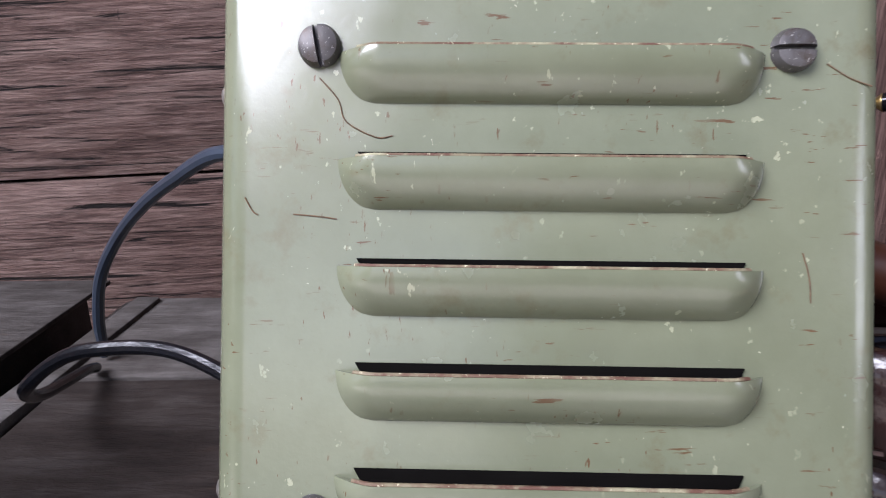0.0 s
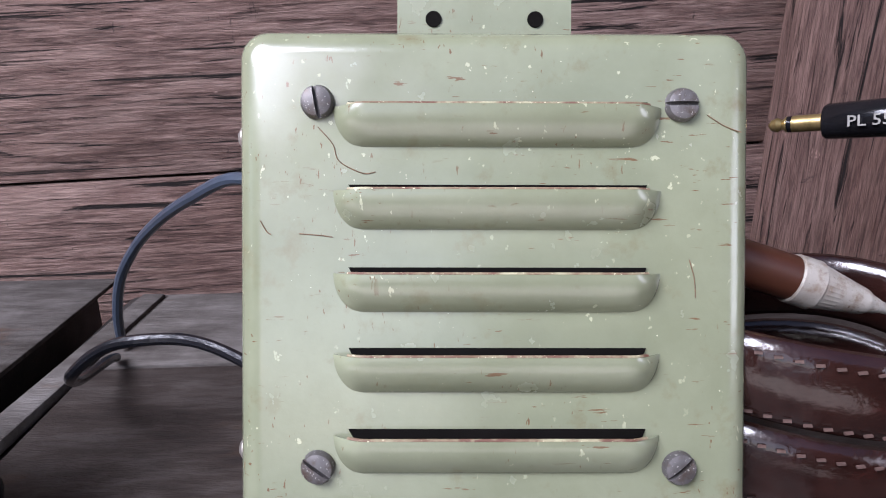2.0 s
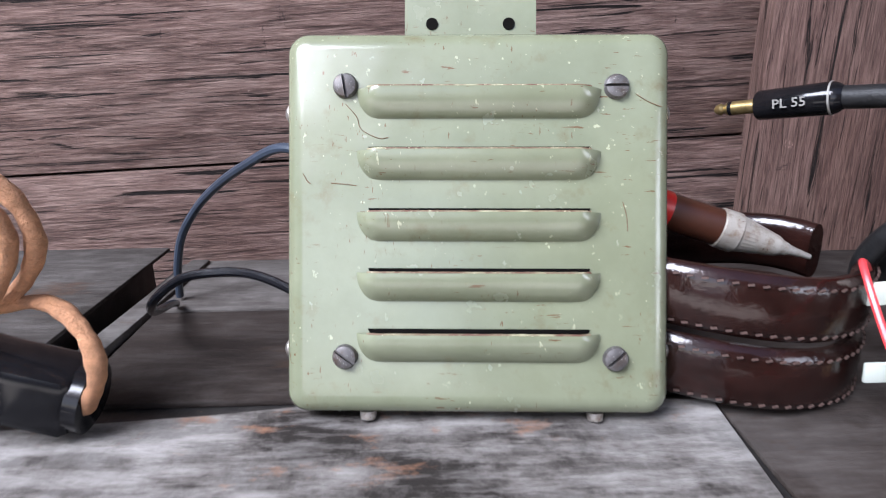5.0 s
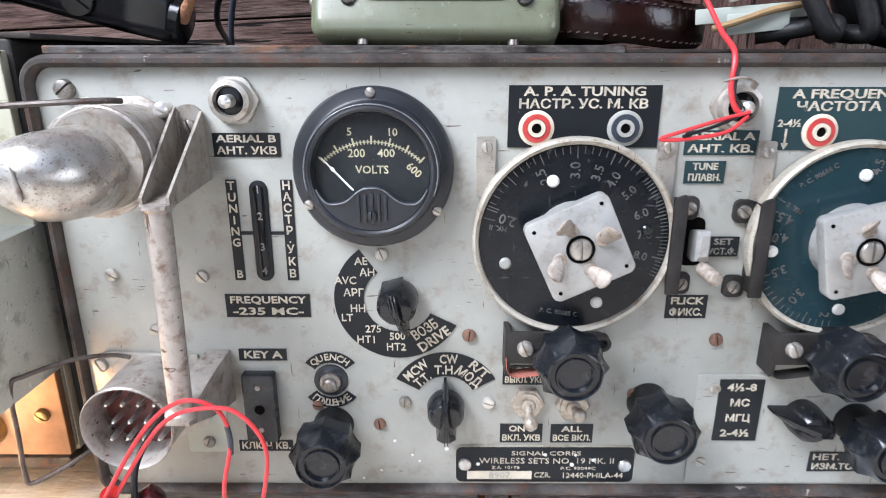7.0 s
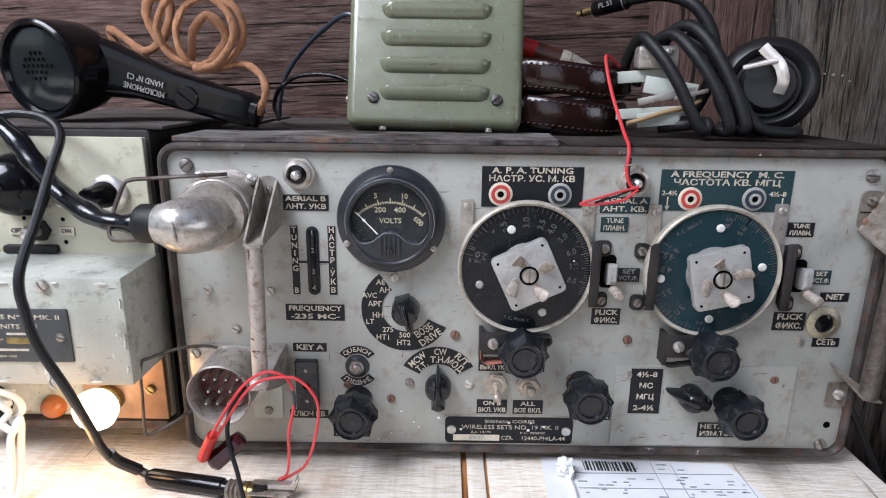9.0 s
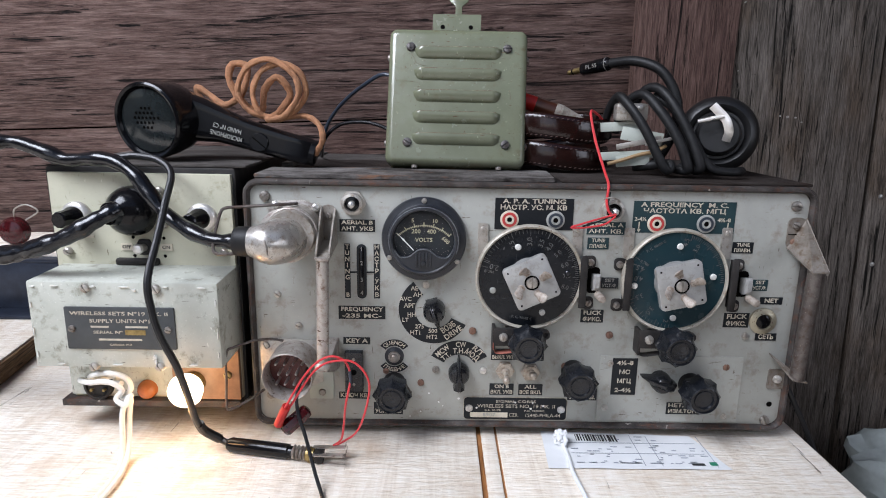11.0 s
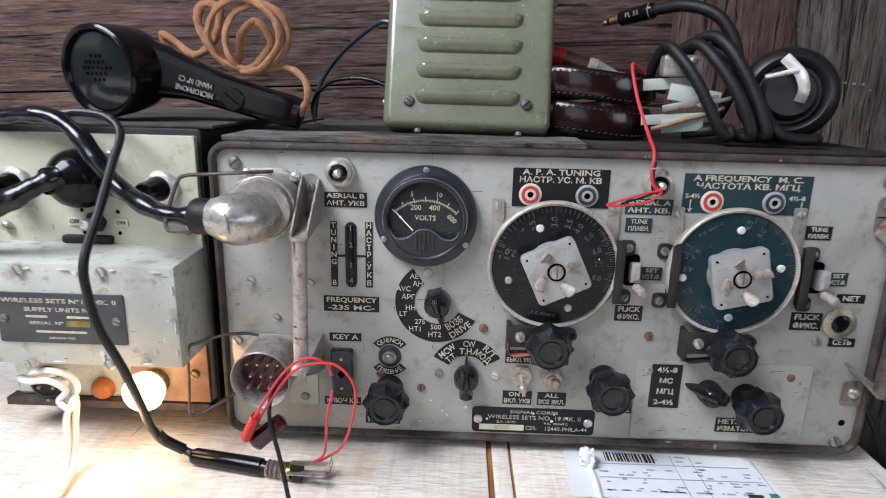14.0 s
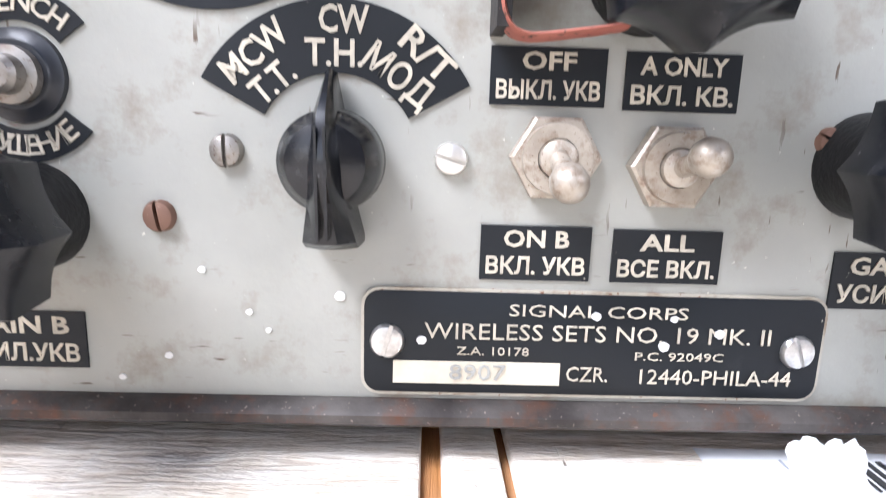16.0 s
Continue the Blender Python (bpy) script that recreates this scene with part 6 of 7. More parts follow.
# hand microphone
mic = thing("hand_microphone", "black bakelite hand microphone lying face out", "microphone")
mc = Vector((-0.1165, 0.062, 0.2745 - 0.0075))
face = Vector((-0.28, -1.0, -0.10)).normalized()
part("mouthpiece", lathe([(-0.054, 0.006), (-0.051, 0.018), (-0.043, 0.0275), (-0.030, 0.0325), (-0.014, 0.0345), (0.0, 0.0352), (0.004, 0.0358), (0.0075, 0.0352), (0.009, 0.0335), (0.0082, 0.0315), (0.0035, 0.0295)], mc, face, 48), BAKELITE, mic, "glossy black mouthpiece ring")
part("grille_disc", lathe([(0.002, 0.0298), (0.0050, 0.0290), (0.0066, 0.0200), (0.0072, 0.0)], mc, face, 40), plain("dark_green_black_disc", (0.014, 0.018, 0.019), 0.14, 0, 0.3, 100), mic, "dark disc with rows of holes")
a, u, w = frame_of(face)
for i in range(-3, 4):
    for j in range(-2, 3):
        if i * i + j * j * 1.6 < 10:
            p = mc + a * 0.0066 + u * (0.0042 * i + 0.0021 * (j % 2)) + w * (0.0044 * j) + Vector((0, 0, 0.003))
            part("hole", lathe([(0, 0.0015), (0.0009, 0.0014)], p, face, 8), DARK, mic)
hb = bmesh.new()
hr_ = []
for c, rx, rz in (((-0.1000, 0.084, 0.2710), 0.018, 0.0235), ((-0.0800, 0.088, 0.2675), 0.018, 0.0205), ((-0.0600, 0.090, 0.2620), 0.0165, 0.0160), ((-0.0350, 0.090, 0.2535), 0.0155, 0.0140), ((0.0, 0.088, 0.2440), 0.0150, 0.0132), ((0.0235, 0.086, 0.2385), 0.0152, 0.0130), ((0.0260, 0.086, 0.2380), 0.0135, 0.0115)):
    hr_.append([Vector(c) + Vector((0.22 * rz * math.sin(t), rx * max(-0.75, min(0.9, math.cos(t) * 1.15)), rz * math.sin(t))) for t in [2 * math.pi * k / 28 for k in range(28)]])
ring_sweep(hb, hr_)
part("handle", hb, BAKELITE, mic, "glossy black handle")
ax = Vector((0.963, 0.0, -0.262))
up = Vector((0.262, 0.0, 0.963))


def mic_text(s, c, wdt):
    t = text_bm(s, 0.0062, Matrix(), 0.01, fit=wdt)
    R = Matrix(((-ax.x, 0, -up.x, c[0]), (0, 1, 0, c[1]), (-ax.z, 0, -up.z, c[2]), (0, 0, 0, 1)))
    t.transform(R)
    return t


part("lettering", merge(mic_text("MICROPHONE", (-0.0535, 0.0755, 0.2535), 0.0310), mic_text("HAND Nº C3", (-0.0520, 0.0755, 0.2605), 0.0270)), GREYRING, mic, "pale engraved lettering", flat=True)
part("slotted_cap", lathe([(0, 0.0092), (0.001, 0.0090), (0.0015, 0.0084)], (-0.0228, 0.0772, 0.2475), (0, -1, 0), 28), BAKELITE, mic)
sl = box(bmesh.new(), (0, 0, 0), (0.015, 0.0006, 0.0009))
sl.transform(Matrix.Translation((-0.0228, 0.0754, 0.2475)) @ Matrix.Rotation(radians(40), 4, 'Y'))
part("slot", sl, DARK, mic)
part("end_ring", lathe([(0, 0.0125), (0.005, 0.0128), (0.006, 0.0105)], (0.0250, 0.086, 0.2382), (0.96, 0, -0.26), 26), BAKELITE, mic)

cord = bmesh.new()
pts = [(0.0300, 0.080, 0.2365), (0.0385, 0.076, 0.2420), (0.0345, 0.080, 0.2560), (0.0180, 0.088, 0.2640), (-0.0120, 0.090, 0.2600), (-0.0240, 0.085, 0.2680), (-0.0280, 0.082, 0.2860), (-0.0180, 0.080, 0.3050), (0.0020, 0.080, 0.3120), (0.0180, 0.083, 0.3030), (0.0215, 0.086, 0.2850),
       (0.0100, 0.088, 0.2680), (-0.0080, 0.088, 0.2620), (-0.0330, 0.085, 0.2680), (-0.0420, 0.082, 0.2880), (-0.0300, 0.078, 0.3090), (-0.0080, 0.076, 0.3150), (0.0120, 0.078, 0.3020), (0.0160, 0.080, 0.2840), (0.0020, 0.080, 0.2640), (-0.0140, 0.080, 0.2600),
       (-0.0060, 0.095, 0.2680), (0.0040, 0.098, 0.2850), (-0.0080, 0.096, 0.3000), (-0.0200, 0.095, 0.2880), (-0.0240, 0.094, 0.2680), (-0.0400, 0.092, 0.2750), (-0.0520, 0.090, 0.2960), (-0.0480, 0.090, 0.3110), (-0.0350, 0.092, 0.3080), (-0.0420, 0.094, 0.2850), (-0.0600, 0.098, 0.2730), (-0.0780, 0.104, 0.2830), (-0.0900, 0.106, 0.2890), (-0.0880, 0.110, 0.2760)]
pts = pts[:1] + [(x, y, z + 0.009) for x, y, z in pts[1:]]
part("cord", tube(pts, 0.0034, 12, 12, cord, lambda s: 1.0 + 0.05 * math.sin(s * 520) + 0.09 * math.sin(s * 171 + 1), flat=0.8), CORD, mic, "orange-brown braided cord in loose loops")

# headphones with leather band
head = thing("headphones", "leather-banded headphones with a black rubber earpiece", "headphones")


def strap(zc, hgt, cx, cy, r, a0, a1, ry=0.75):
    bm = bmesh.new()
    rings = []
    n = 30
    for k in range(n + 1):
        t = radians(a0 + (a1 - a0) * k / n)
        c = Vector((cx + r * math.cos(t), cy + r * ry * math.sin(t), zc + 0.003 * math.sin(2 * t)))
        o = Vector((math.cos(t), math.sin(t), 0)).normalized()
        prof = []
        for q in range(14):
            s = 2 * math.pi * q / 14
            ss = math.copysign(abs(math.sin(s)) ** 0.6, math.sin(s))
            prof.append(c + o * (0.0042 * math.cos(s)) + Vector((0, 0, hgt / 2 * ss)))
        rings.append(prof)
    ring_sweep(bm, rings)
    st = []
    for k in range(n * 2):
        t = radians(a0 + (a1 - a0) * (k + 0.5) / (n * 2))
        for dz in (-0.36, 0.36):
            c = Vector((cx + (r + 0.0041) * math.cos(t), cy + (r * ry + 0.0041) * math.sin(t), zc + 0.003 * math.sin(2 * t) + dz * hgt))
            b = box(bmesh.new(), (0, 0, 0), (0.0007, 0.0020, 0.0006))
            b.transform(Matrix.Translation(c) @ Matrix.Rotation(t, 4, 'Z') @ Matrix.Rotation(radians(12), 4, 'X'))
            st.append(b)
    return bm, merge(*st)


for zc in (0.2590, 0.2330):
    body, st = strap(zc, 0.0235, 0.2520, 0.128, 0.0480, 22, 338, 0.80)
    s = part("leather_band", body, LEATHER, head, "glossy dark brown stitched leather band")
    part("stitching", st, STITCH, s, "pale stitching", flat=True)


def bar(p, q, wdt, th, mat, label=""):
    d = Vector(q) - Vector(p)
    b = box(bmesh.new(), (0, 0, 0), (d.length, th, wdt), 0.0006)
    b.transform(Matrix.Translation((Vector(p) + Vector(q)) / 2) @ d.to_track_quat('X', 'Z').to_matrix().to_4x4())
    return part("slide_bar", b, mat, head, label)


bar((0.2850, 0.098, 0.2600), (0.3250, 0.094, 0.2630), 0.0085, 0.0018, CLIPWHITE, "pale green metal slide bar")
bar((0.3050, 0.090, 0.2560), (0.3420, 0.086, 0.2500), 0.0120, 0.0018, CLIPWHITE, "pale green metal slide bar")
bar((0.2860, 0.090, 0.2340), (0.3400, 0.084, 0.2380), 0.0075, 0.0018, CLIPWHITE, "pale green metal slide bar")
bar((0.3000, 0.086, 0.2430), (0.3400, 0.082, 0.2520), 0.0050, 0.0016, STEEL, "steel slide bar")
bar((0.3000, 0.084, 0.2300), (0.3300, 0.082, 0.2330), 0.0100, 0.0016, CLIPWHITE, "pale green metal slide bar")
clamp = part("clamp_plate", box(bmesh.new(), (0.3130, 0.094, 0.2745), (0.030, 0.012, 0.016), 0.003), STEEL, head, "grey cast clamp plate")
for x, z in ((0.3080, 0.2790), (0.3200, 0.2790), (0.3200, 0.2710)):
    screw(x, z, 0.0022, 0.0018, 40, BRIGHT, clamp, y=0.0880)
bar((0.3250, 0.083, 0.2460), (0.3480, 0.080, 0.2520), 0.0030, 0.0016, STEEL, "steel slide bar")
part("pale_wire", tube([(0.2920, 0.082, 0.2280), (0.3050, 0.080, 0.2320), (0.3200, 0.080, 0.2370), (0.3350, 0.082, 0.2400), (0.345, 0.085, 0.245)], 0.0017, 8), plain("tan_wire", (0.35, 0.23, 0.11), 0.6), head, "tan wire along the slide bars")
ec0 = Vector((0.3960, 0.096, 0.2550))
ef = Vector((-0.35, -1.0, 0.12))
part("earpiece", lathe([(-0.022, 0.026), (-0.018, 0.0320), (-0.006, 0.0355), (0.004, 0.0350), (0.010, 0.0310), (0.012, 0.0270), (0.010, 0.0235), (0.007, 0.0220), (0.007, 0.020), (0.016, 0.0185), (0.018, 0.0165), (0.018, 0)], ec0, ef, 44), RUBBER, head, "black rubber earpiece")
part("earpiece_clip", tube([(0.3799, 0.0755, 0.2817), (0.389, 0.0702, 0.2716), (0.3917, 0.0681, 0.2659), (0.3936, 0.0681, 0.2587), (0.3937, 0.0723, 0.2508)], 0.0011, 10, 4, flat=3.6), NICKEL, head, "bright bent metal earpiece clip")
part("clip_rod", rod((0.3686, 0.0766, 0.2674), (0.3889, 0.0702, 0.2726), 0.0021, seg=12), NICKEL, head)


def cable(pts, r, label, mat=RUBBERGREY, steps=8):
    uneven = (lambda q: 1.0 + 0.09 * math.sin(q * 41) + 0.06 * math.sin(q * 97 + 2)) if mat is VINYL else None
    return tagged(part("cable", tube(pts, r, 12, steps, radius=uneven, flat=0.88), mat), label, "cable", group="loose cables")


G = "thick dusty black cable looped beside the headphones"
cable([(0.3010, 0.120, 0.2500), (0.2960, 0.112, 0.2700), (0.3000, 0.095, 0.2880), (0.3070, 0.080, 0.2800), (0.3190, 0.068, 0.2600), (0.3330, 0.060, 0.2320), (0.3400, 0.060, 0.2245), (0.3430, 0.065, 0.2300), (0.3350, 0.08, 0.2280), (0.318, 0.09, 0.2250)], 0.0043, G)
cable([(0.3080, 0.120, 0.2550), (0.3110, 0.112, 0.2790), (0.3220, 0.096, 0.2910), (0.3330, 0.078, 0.2780), (0.3480, 0.065, 0.2520), (0.3570, 0.060, 0.2280), (0.3545, 0.066, 0.2245), (0.345, 0.08, 0.2270)], 0.0044, G)
cable([(0.3200, 0.125, 0.2600), (0.3260, 0.112, 0.2900), (0.3350, 0.098, 0.2970), (0.3450, 0.082, 0.2850), (0.3590, 0.068, 0.2560), (0.3680, 0.060, 0.2300), (0.3660, 0.066, 0.2250), (0.358, 0.080, 0.2265)], 0.0044, G)
cable([(0.3380, 0.105, 0.2900), (0.3500, 0.088, 0.2780), (0.3640, 0.072, 0.2520), (0.3720, 0.064, 0.2350), (0.3820, 0.060, 0.2260), (0.4000, 0.060, 0.2245), (0.4100, 0.070, 0.2248)], 0.0042, G)
jk = thing("jack_plug", "brass jack plug with a black handle on a grey cable", "jack plug")
d = (Vector((0.3021, 0.1214, 0.3200)) - Vector((0.2653, 0.1609, 0.3114))).normalized()
t0 = Vector((0.2653, 0.1609, 0.3114))
part("tip", lathe([(0, 0.0006), (0.001, 0.0020), (0.003, 0.0027), (0.0045, 0.0017), (0.006, 0.0029), (0.0065, 0.0029)], t0, d, 18), BRASS, jk, "brass tip")
part("tip_ring", lathe([(0.0062, 0.0029), (0.0085, 0.0029)], t0, d, 18), BAKELITE, jk)
part("shaft", lathe([(0.0080, 0.0030), (0.0185, 0.0030)], t0, d, 18), BRASS, jk, "brass shaft")
part("plug_handle", lathe([(0.018, 0.0055), (0.019, 0.0062), (0.046, 0.0066), (0.048, 0.0060), (0.050, 0.0046)], t0, d, 24), BAKELITE, jk, "black handle with pale marks")
part("mark_ring", lathe([(0.0455, 0.00672), (0.0462, 0.00672)], t0, d, 24), DIMLETTER, jk)
tm = text_bm("PL 55", 0.0052, Matrix(), 0.01, fit=0.0120)
tm.transform(Matrix.Translation(t0 + d * 0.032 + Vector((-0.0050, -0.0050, 0.0))) @ Matrix.Rotation(-radians(46), 4, 'Z') @ Matrix.Rotation(-radians(9), 4, 'Y'))
part("lettering", tm, DIMLETTER, jk, flat=True)
e0 = t0 + d * 0.049
part("cable", tube([tuple(e0), (0.3160, 0.105, 0.3200), (0.3340, 0.090, 0.3120), (0.3460, 0.082, 0.2930), (0.3500, 0.080, 0.2700), (0.3450, 0.085, 0.2450), (0.335, 0.090, 0.2255)], 0.0045, 12), RUBBERGREY, jk, "grey rubber cable")
tool = thing("bulb_probe", "red-handled plug with knurled metal ferrule in the headband", "plug")
td = Vector((0.95, -0.16, -0.30)).normalized()
q0 = Vector((0.2120, 0.108, 0.2840))
part("handle", lathe([(0, 0.006), (0.001, 0.0072), (0.014, 0.0074), (0.0155, 0.0068)], q0, td, 20), REDPLASTIC, tool, "red plastic handle")
part("brown_sleeve", lathe([(0.0150, 0.0070), (0.0355, 0.0070)], q0, td, 20), plain("brown_sleeve", (0.06, 0.020, 0.011), 0.35), tool)
part("ferrule", lathe([(0.034, 0.0072), (0.0345, 0.0076), (0.041, 0.0076), (0.0415, 0.0070)] + [(0.042 + 0.0006 * k, 0.0069 - 0.00012 * k) for k in range(26)] + [(0.0585, 0.0030), (0.061, 0.0024)], q0, td, 60, wob=lambda t, h: 1 + (0.028 * math.cos(15 * t + h * 2600) * math.cos(15 * t - h * 2600) if h > 0.0418 else 0)), BRACKET, tool, "knurled nickel ferrule")
part("tip", lathe([(0.060, 0.0022), (0.070, 0.0010), (0.0705, 0)], q0, td, 12), STEEL, tool)

# ---- wires, supply cables and things on the table ----
rw = thing("red_wire", "thin red and black wire hooked on the aerial socket", "wire")
part("wire", tube([(0.2800, 0.070, 0.2680), (0.2740, 0.064, 0.2720), (0.2657, 0.0532, 0.2737), (0.2662, 0.0344, 0.2520), (0.2690, 0.010, 0.2290), (0.2685, -0.008, 0.2190), (0.2670, -0.012, 0.2060), (0.2700, -0.013, 0.1975), (0.2745, -0.014, 0.1965)], 0.0011, 8), REDWIRE, rw, "red insulated wire")
part("wire_loop", tube([(0.2745, -0.0145, 0.1970), (0.2640, -0.016, 0.1945), (0.2480, -0.018, 0.1900), (0.2395, -0.018, 0.1870), (0.2480, -0.018, 0.1868), (0.2650, -0.017, 0.1895), (0.2740, -0.0145, 0.1955)], 0.0008, 8), REDWIRE, rw, "red wire loop")
part("black_wire", tube([(0.2690, -0.012, 0.2140), (0.2684, -0.0125, 0.2040), (0.2720, -0.014, 0.1975), (0.2640, -0.0165, 0.1930), (0.2480, -0.0185, 0.1880)], 0.0007, 6), RUBBER, rw)
part("tape", tube([(0.2650, -0.010, 0.2085), (0.2700, -0.0135, 0.2100), (0.2755, -0.013, 0.2085), (0.2770, -0.009, 0.2060)], 0.0014, 8, flat=0.4), STEEL, rw, "grey wrapping on the wire")

rl = thing("red_test_leads", "two red wires looped over the handle to plugs", "wires")
part("red_lead", tube([(0.0190, -0.062, 0.0450), (0.0260, -0.062, 0.0580), (0.0380, -0.058, 0.0780), (0.0480, -0.056, 0.0890), (0.0590, -0.056, 0.0940), (0.0690, -0.055, 0.0890), (0.0725, -0.055, 0.0760), (0.0690, -0.058, 0.0560), (0.0660, -0.050, 0.0350), (0.0630, -0.046, 0.0200), (0.0560, -0.042, 0.0120)], 0.00088, 8), REDWIRE, rl, "red insulated wire")
part("red_lead", tube([(0.0215, -0.060, 0.0450), (0.0290, -0.060, 0.0570), (0.0410, -0.057, 0.0760), (0.0500, -0.057, 0.0860), (0.0600, -0.057, 0.0905), (0.0740, -0.056, 0.0900), (0.0840, -0.057, 0.0810), (0.0870, -0.058, 0.0690), (0.0830, -0.058, 0.0480), (0.0760, -0.052, 0.0300), (0.0660, -0.044, 0.0180), (0.0570, -0.040, 0.0105)], 0.00088, 8), REDWIRE, rl, "red insulated wire")
part("red_plug", tube([(0.0180, -0.060, 0.0400), (0.0210, -0.060, 0.0470), (0.0250, -0.060, 0.0550)], 0.0048, 12, flat=0.7), REDPLASTIC, rl, "ribbed red plug")
part("resin_plug", lathe([(0, 0.0045), (0.002, 0.0062), (0.020, 0.0060), (0.023, 0.0052), (0.024, 0.003)], (0.0210, -0.056, 0.0330), (0.75, 0.25, 0.62), 8), REDDARK, rl, "dark red resin plug")
part("black_sleeve", tube([(0.0718, -0.0549, 0.0820), (0.0725, -0.0551, 0.0760), (0.0722, -0.0554, 0.0700)], 0.00115, 8), BLUEGREY, rl)
tagged(part("black_wire", tube([(0.0330, -0.020, 0.0680), (0.0305, -0.045, 0.0620), (0.0320, -0.056, 0.0500), (0.0400, -0.066, 0.0320), (0.0490, -0.080, 0.0120), (0.0570, -0.095, 0.0020), (0.0660, -0.125, 0.0016), (0.0750, -0.170, 0.0016)], 0.0014, 8), RUBBER), "thin black wire hanging to the table", "wire")

mj = thing("socket_jack", "black jack plug joined to an open socket on the table", "jack plug")
jd = Vector((1.0, -0.19, 0.0)).normalized()
j0 = Vector((-0.0310, -0.0320, 0.0062))
part("plug_handle", lathe([(0, 0.0044), (0.003, 0.0058), (0.046, 0.0060), (0.052, 0.0058), (0.053, 0.0046), (0.057, 0.0044)], j0, jd, 24), BAKELITE, mj, "black plug handle")
part("spring", merge(*[lathe([(0.056 + 0.0032 * k, 0.0046), (0.0568 + 0.0032 * k, 0.0060), (0.0578 + 0.0032 * k, 0.0046)], j0, jd, 18) for k in range(4)]), RODMAT, mj, "rusty coil spring")
part("socket_ring", lathe([(0.068, 0.0058), (0.0705, 0.0060), (0.0712, 0.0052), (0.074, 0.0050)], j0, jd, 22), BRASS, mj, "brass socket nut")
for dz, dy in ((0.0055, 0.004), (-0.003, 0.006), (0.004, -0.005)):
    b = box(bmesh.new(), (0, 0, 0), (0.026, 0.0045, 0.0008))
    b.transform(Matrix.Translation(j0 + jd * 0.085 + Vector((0, dy, dz))) @ Matrix.Rotation(-0.19, 4, 'Z') @ Matrix.Rotation(radians(-6), 4, 'Y'))
    part("contact_strip", b, STEEL, mj, "springy contact strip")
part("insulating_block", box(bmesh.new(), tuple(j0 + jd * 0.078), (0.007, 0.009, 0.0090), 0.0006), CASE, mj, "dark insulating block")
part("cable", tube([tuple(j0 + jd * 0.002), (-0.0380, -0.0290, 0.0085), (-0.0480, -0.0350, 0.0195), (-0.0500, -0.0450, 0.0340), (-0.0490, -0.0560, 0.0560), (-0.0500, -0.0700, 0.0900), (-0.0580, -0.0740, 0.1150), (-0.0630, -0.0730, 0.1350), (-0.0655, -0.0690, 0.1550), (-0.0660, -0.0480, 0.1800), (-0.0655, -0.0300, 0.2050), (-0.0670, -0.0140, 0.2230),
                    (-0.0800, -0.0040, 0.2320), (-0.1000, 0.0020, 0.2345), (-0.1150, 0.0030, 0.2330)], 0.0027, 10), RUBBER, mj, "black cable")
part("cable_sleeve", tube([(-0.0385, -0.0292, 0.0090), (-0.0480, -0.0350, 0.0195), (-0.0495, -0.0410, 0.0290)], 0.0037, 10), RUBBER, mj)

cable([(-0.0045, -0.0460, 0.1782), (-0.0150, -0.0455, 0.1780), (-0.0300, -0.0420, 0.1785), (-0.0480, -0.0330, 0.1830), (-0.0700, -0.0210, 0.1930), (-0.0840, -0.0160, 0.2080), (-0.0960, -0.0120, 0.2220), (-0.1130, -0.0070, 0.2310), (-0.1330, -0.0030, 0.2325), (-0.1530, 0.000, 0.2310), (-0.1720, 0.0, 0.2380), (-0.1920, 0.0, 0.2440), (-0.2080, -0.004, 0.2420), (-0.2300, -0.010, 0.2280), (-0.2600, 0.02, 0.18), (-0.32, 0.05, 0.06)], 0.0062, "thick glossy black cable draped over the supply unit", VINYL)
cable([(-0.1080, -0.016, 0.1955), (-0.1200, -0.0260, 0.1890), (-0.1400, -0.0330, 0.1770), (-0.1650, -0.0330, 0.1675), (-0.1900, -0.0280, 0.1610), (-0.2200, -0.0200, 0.1580), (-0.2700, 0.0, 0.14), (-0.34, 0.03, 0.06), (-0.37, 0.05, 0.03)], 0.0074, "thick glossy black cable from the round plug", VINYL)
wf = thing("white_flex", "knotted white twin flex hanging to the table", "cable")
part("flex", tube([(-0.1300, -0.004, 0.0520), (-0.1420, -0.020, 0.0560), (-0.1330, -0.034, 0.0660), (-0.1180, -0.038, 0.0700), (-0.1060, -0.036, 0.0650), (-0.1040, -0.034, 0.0550), (-0.1100, -0.036, 0.0480), (-0.1020, -0.040, 0.0500), (-0.1040, -0.040, 0.0360), (-0.1040, -0.046, 0.0140), (-0.1020, -0.056, 0.0040), (-0.0980, -0.080, 0.0028), (-0.1000, -0.120, 0.0028), (-0.1150, -0.180, 0.0028)], 0.0021, 10), WHITEWIRE, wf, "white insulated wire")
part("flex", tube([(-0.1340, -0.004, 0.0450), (-0.1470, -0.026, 0.0580), (-0.1340, -0.037, 0.0610), (-0.1180, -0.041, 0.0640), (-0.1080, -0.040, 0.0570), (-0.1120, -0.042, 0.0500), (-0.1040, -0.044, 0.0460), (-0.1000, -0.042, 0.0540), (-0.1070, -0.044, 0.0400), (-0.1070, -0.049, 0.0140), (-0.1055, -0.058, 0.0036), (-0.1020, -0.082, 0.0028), (-0.1042, -0.120, 0.0028), (-0.1190, -0.180, 0.0028)], 0.0021, 10), WHITEWIRE, wf, "white insulated wire")
part("short_end", tube([(-0.1270, -0.010, 0.0520), (-0.1180, -0.030, 0.0590), (-0.1100, -0.036, 0.0600)], 0.0021, 10), WHITEWIRE, wf)

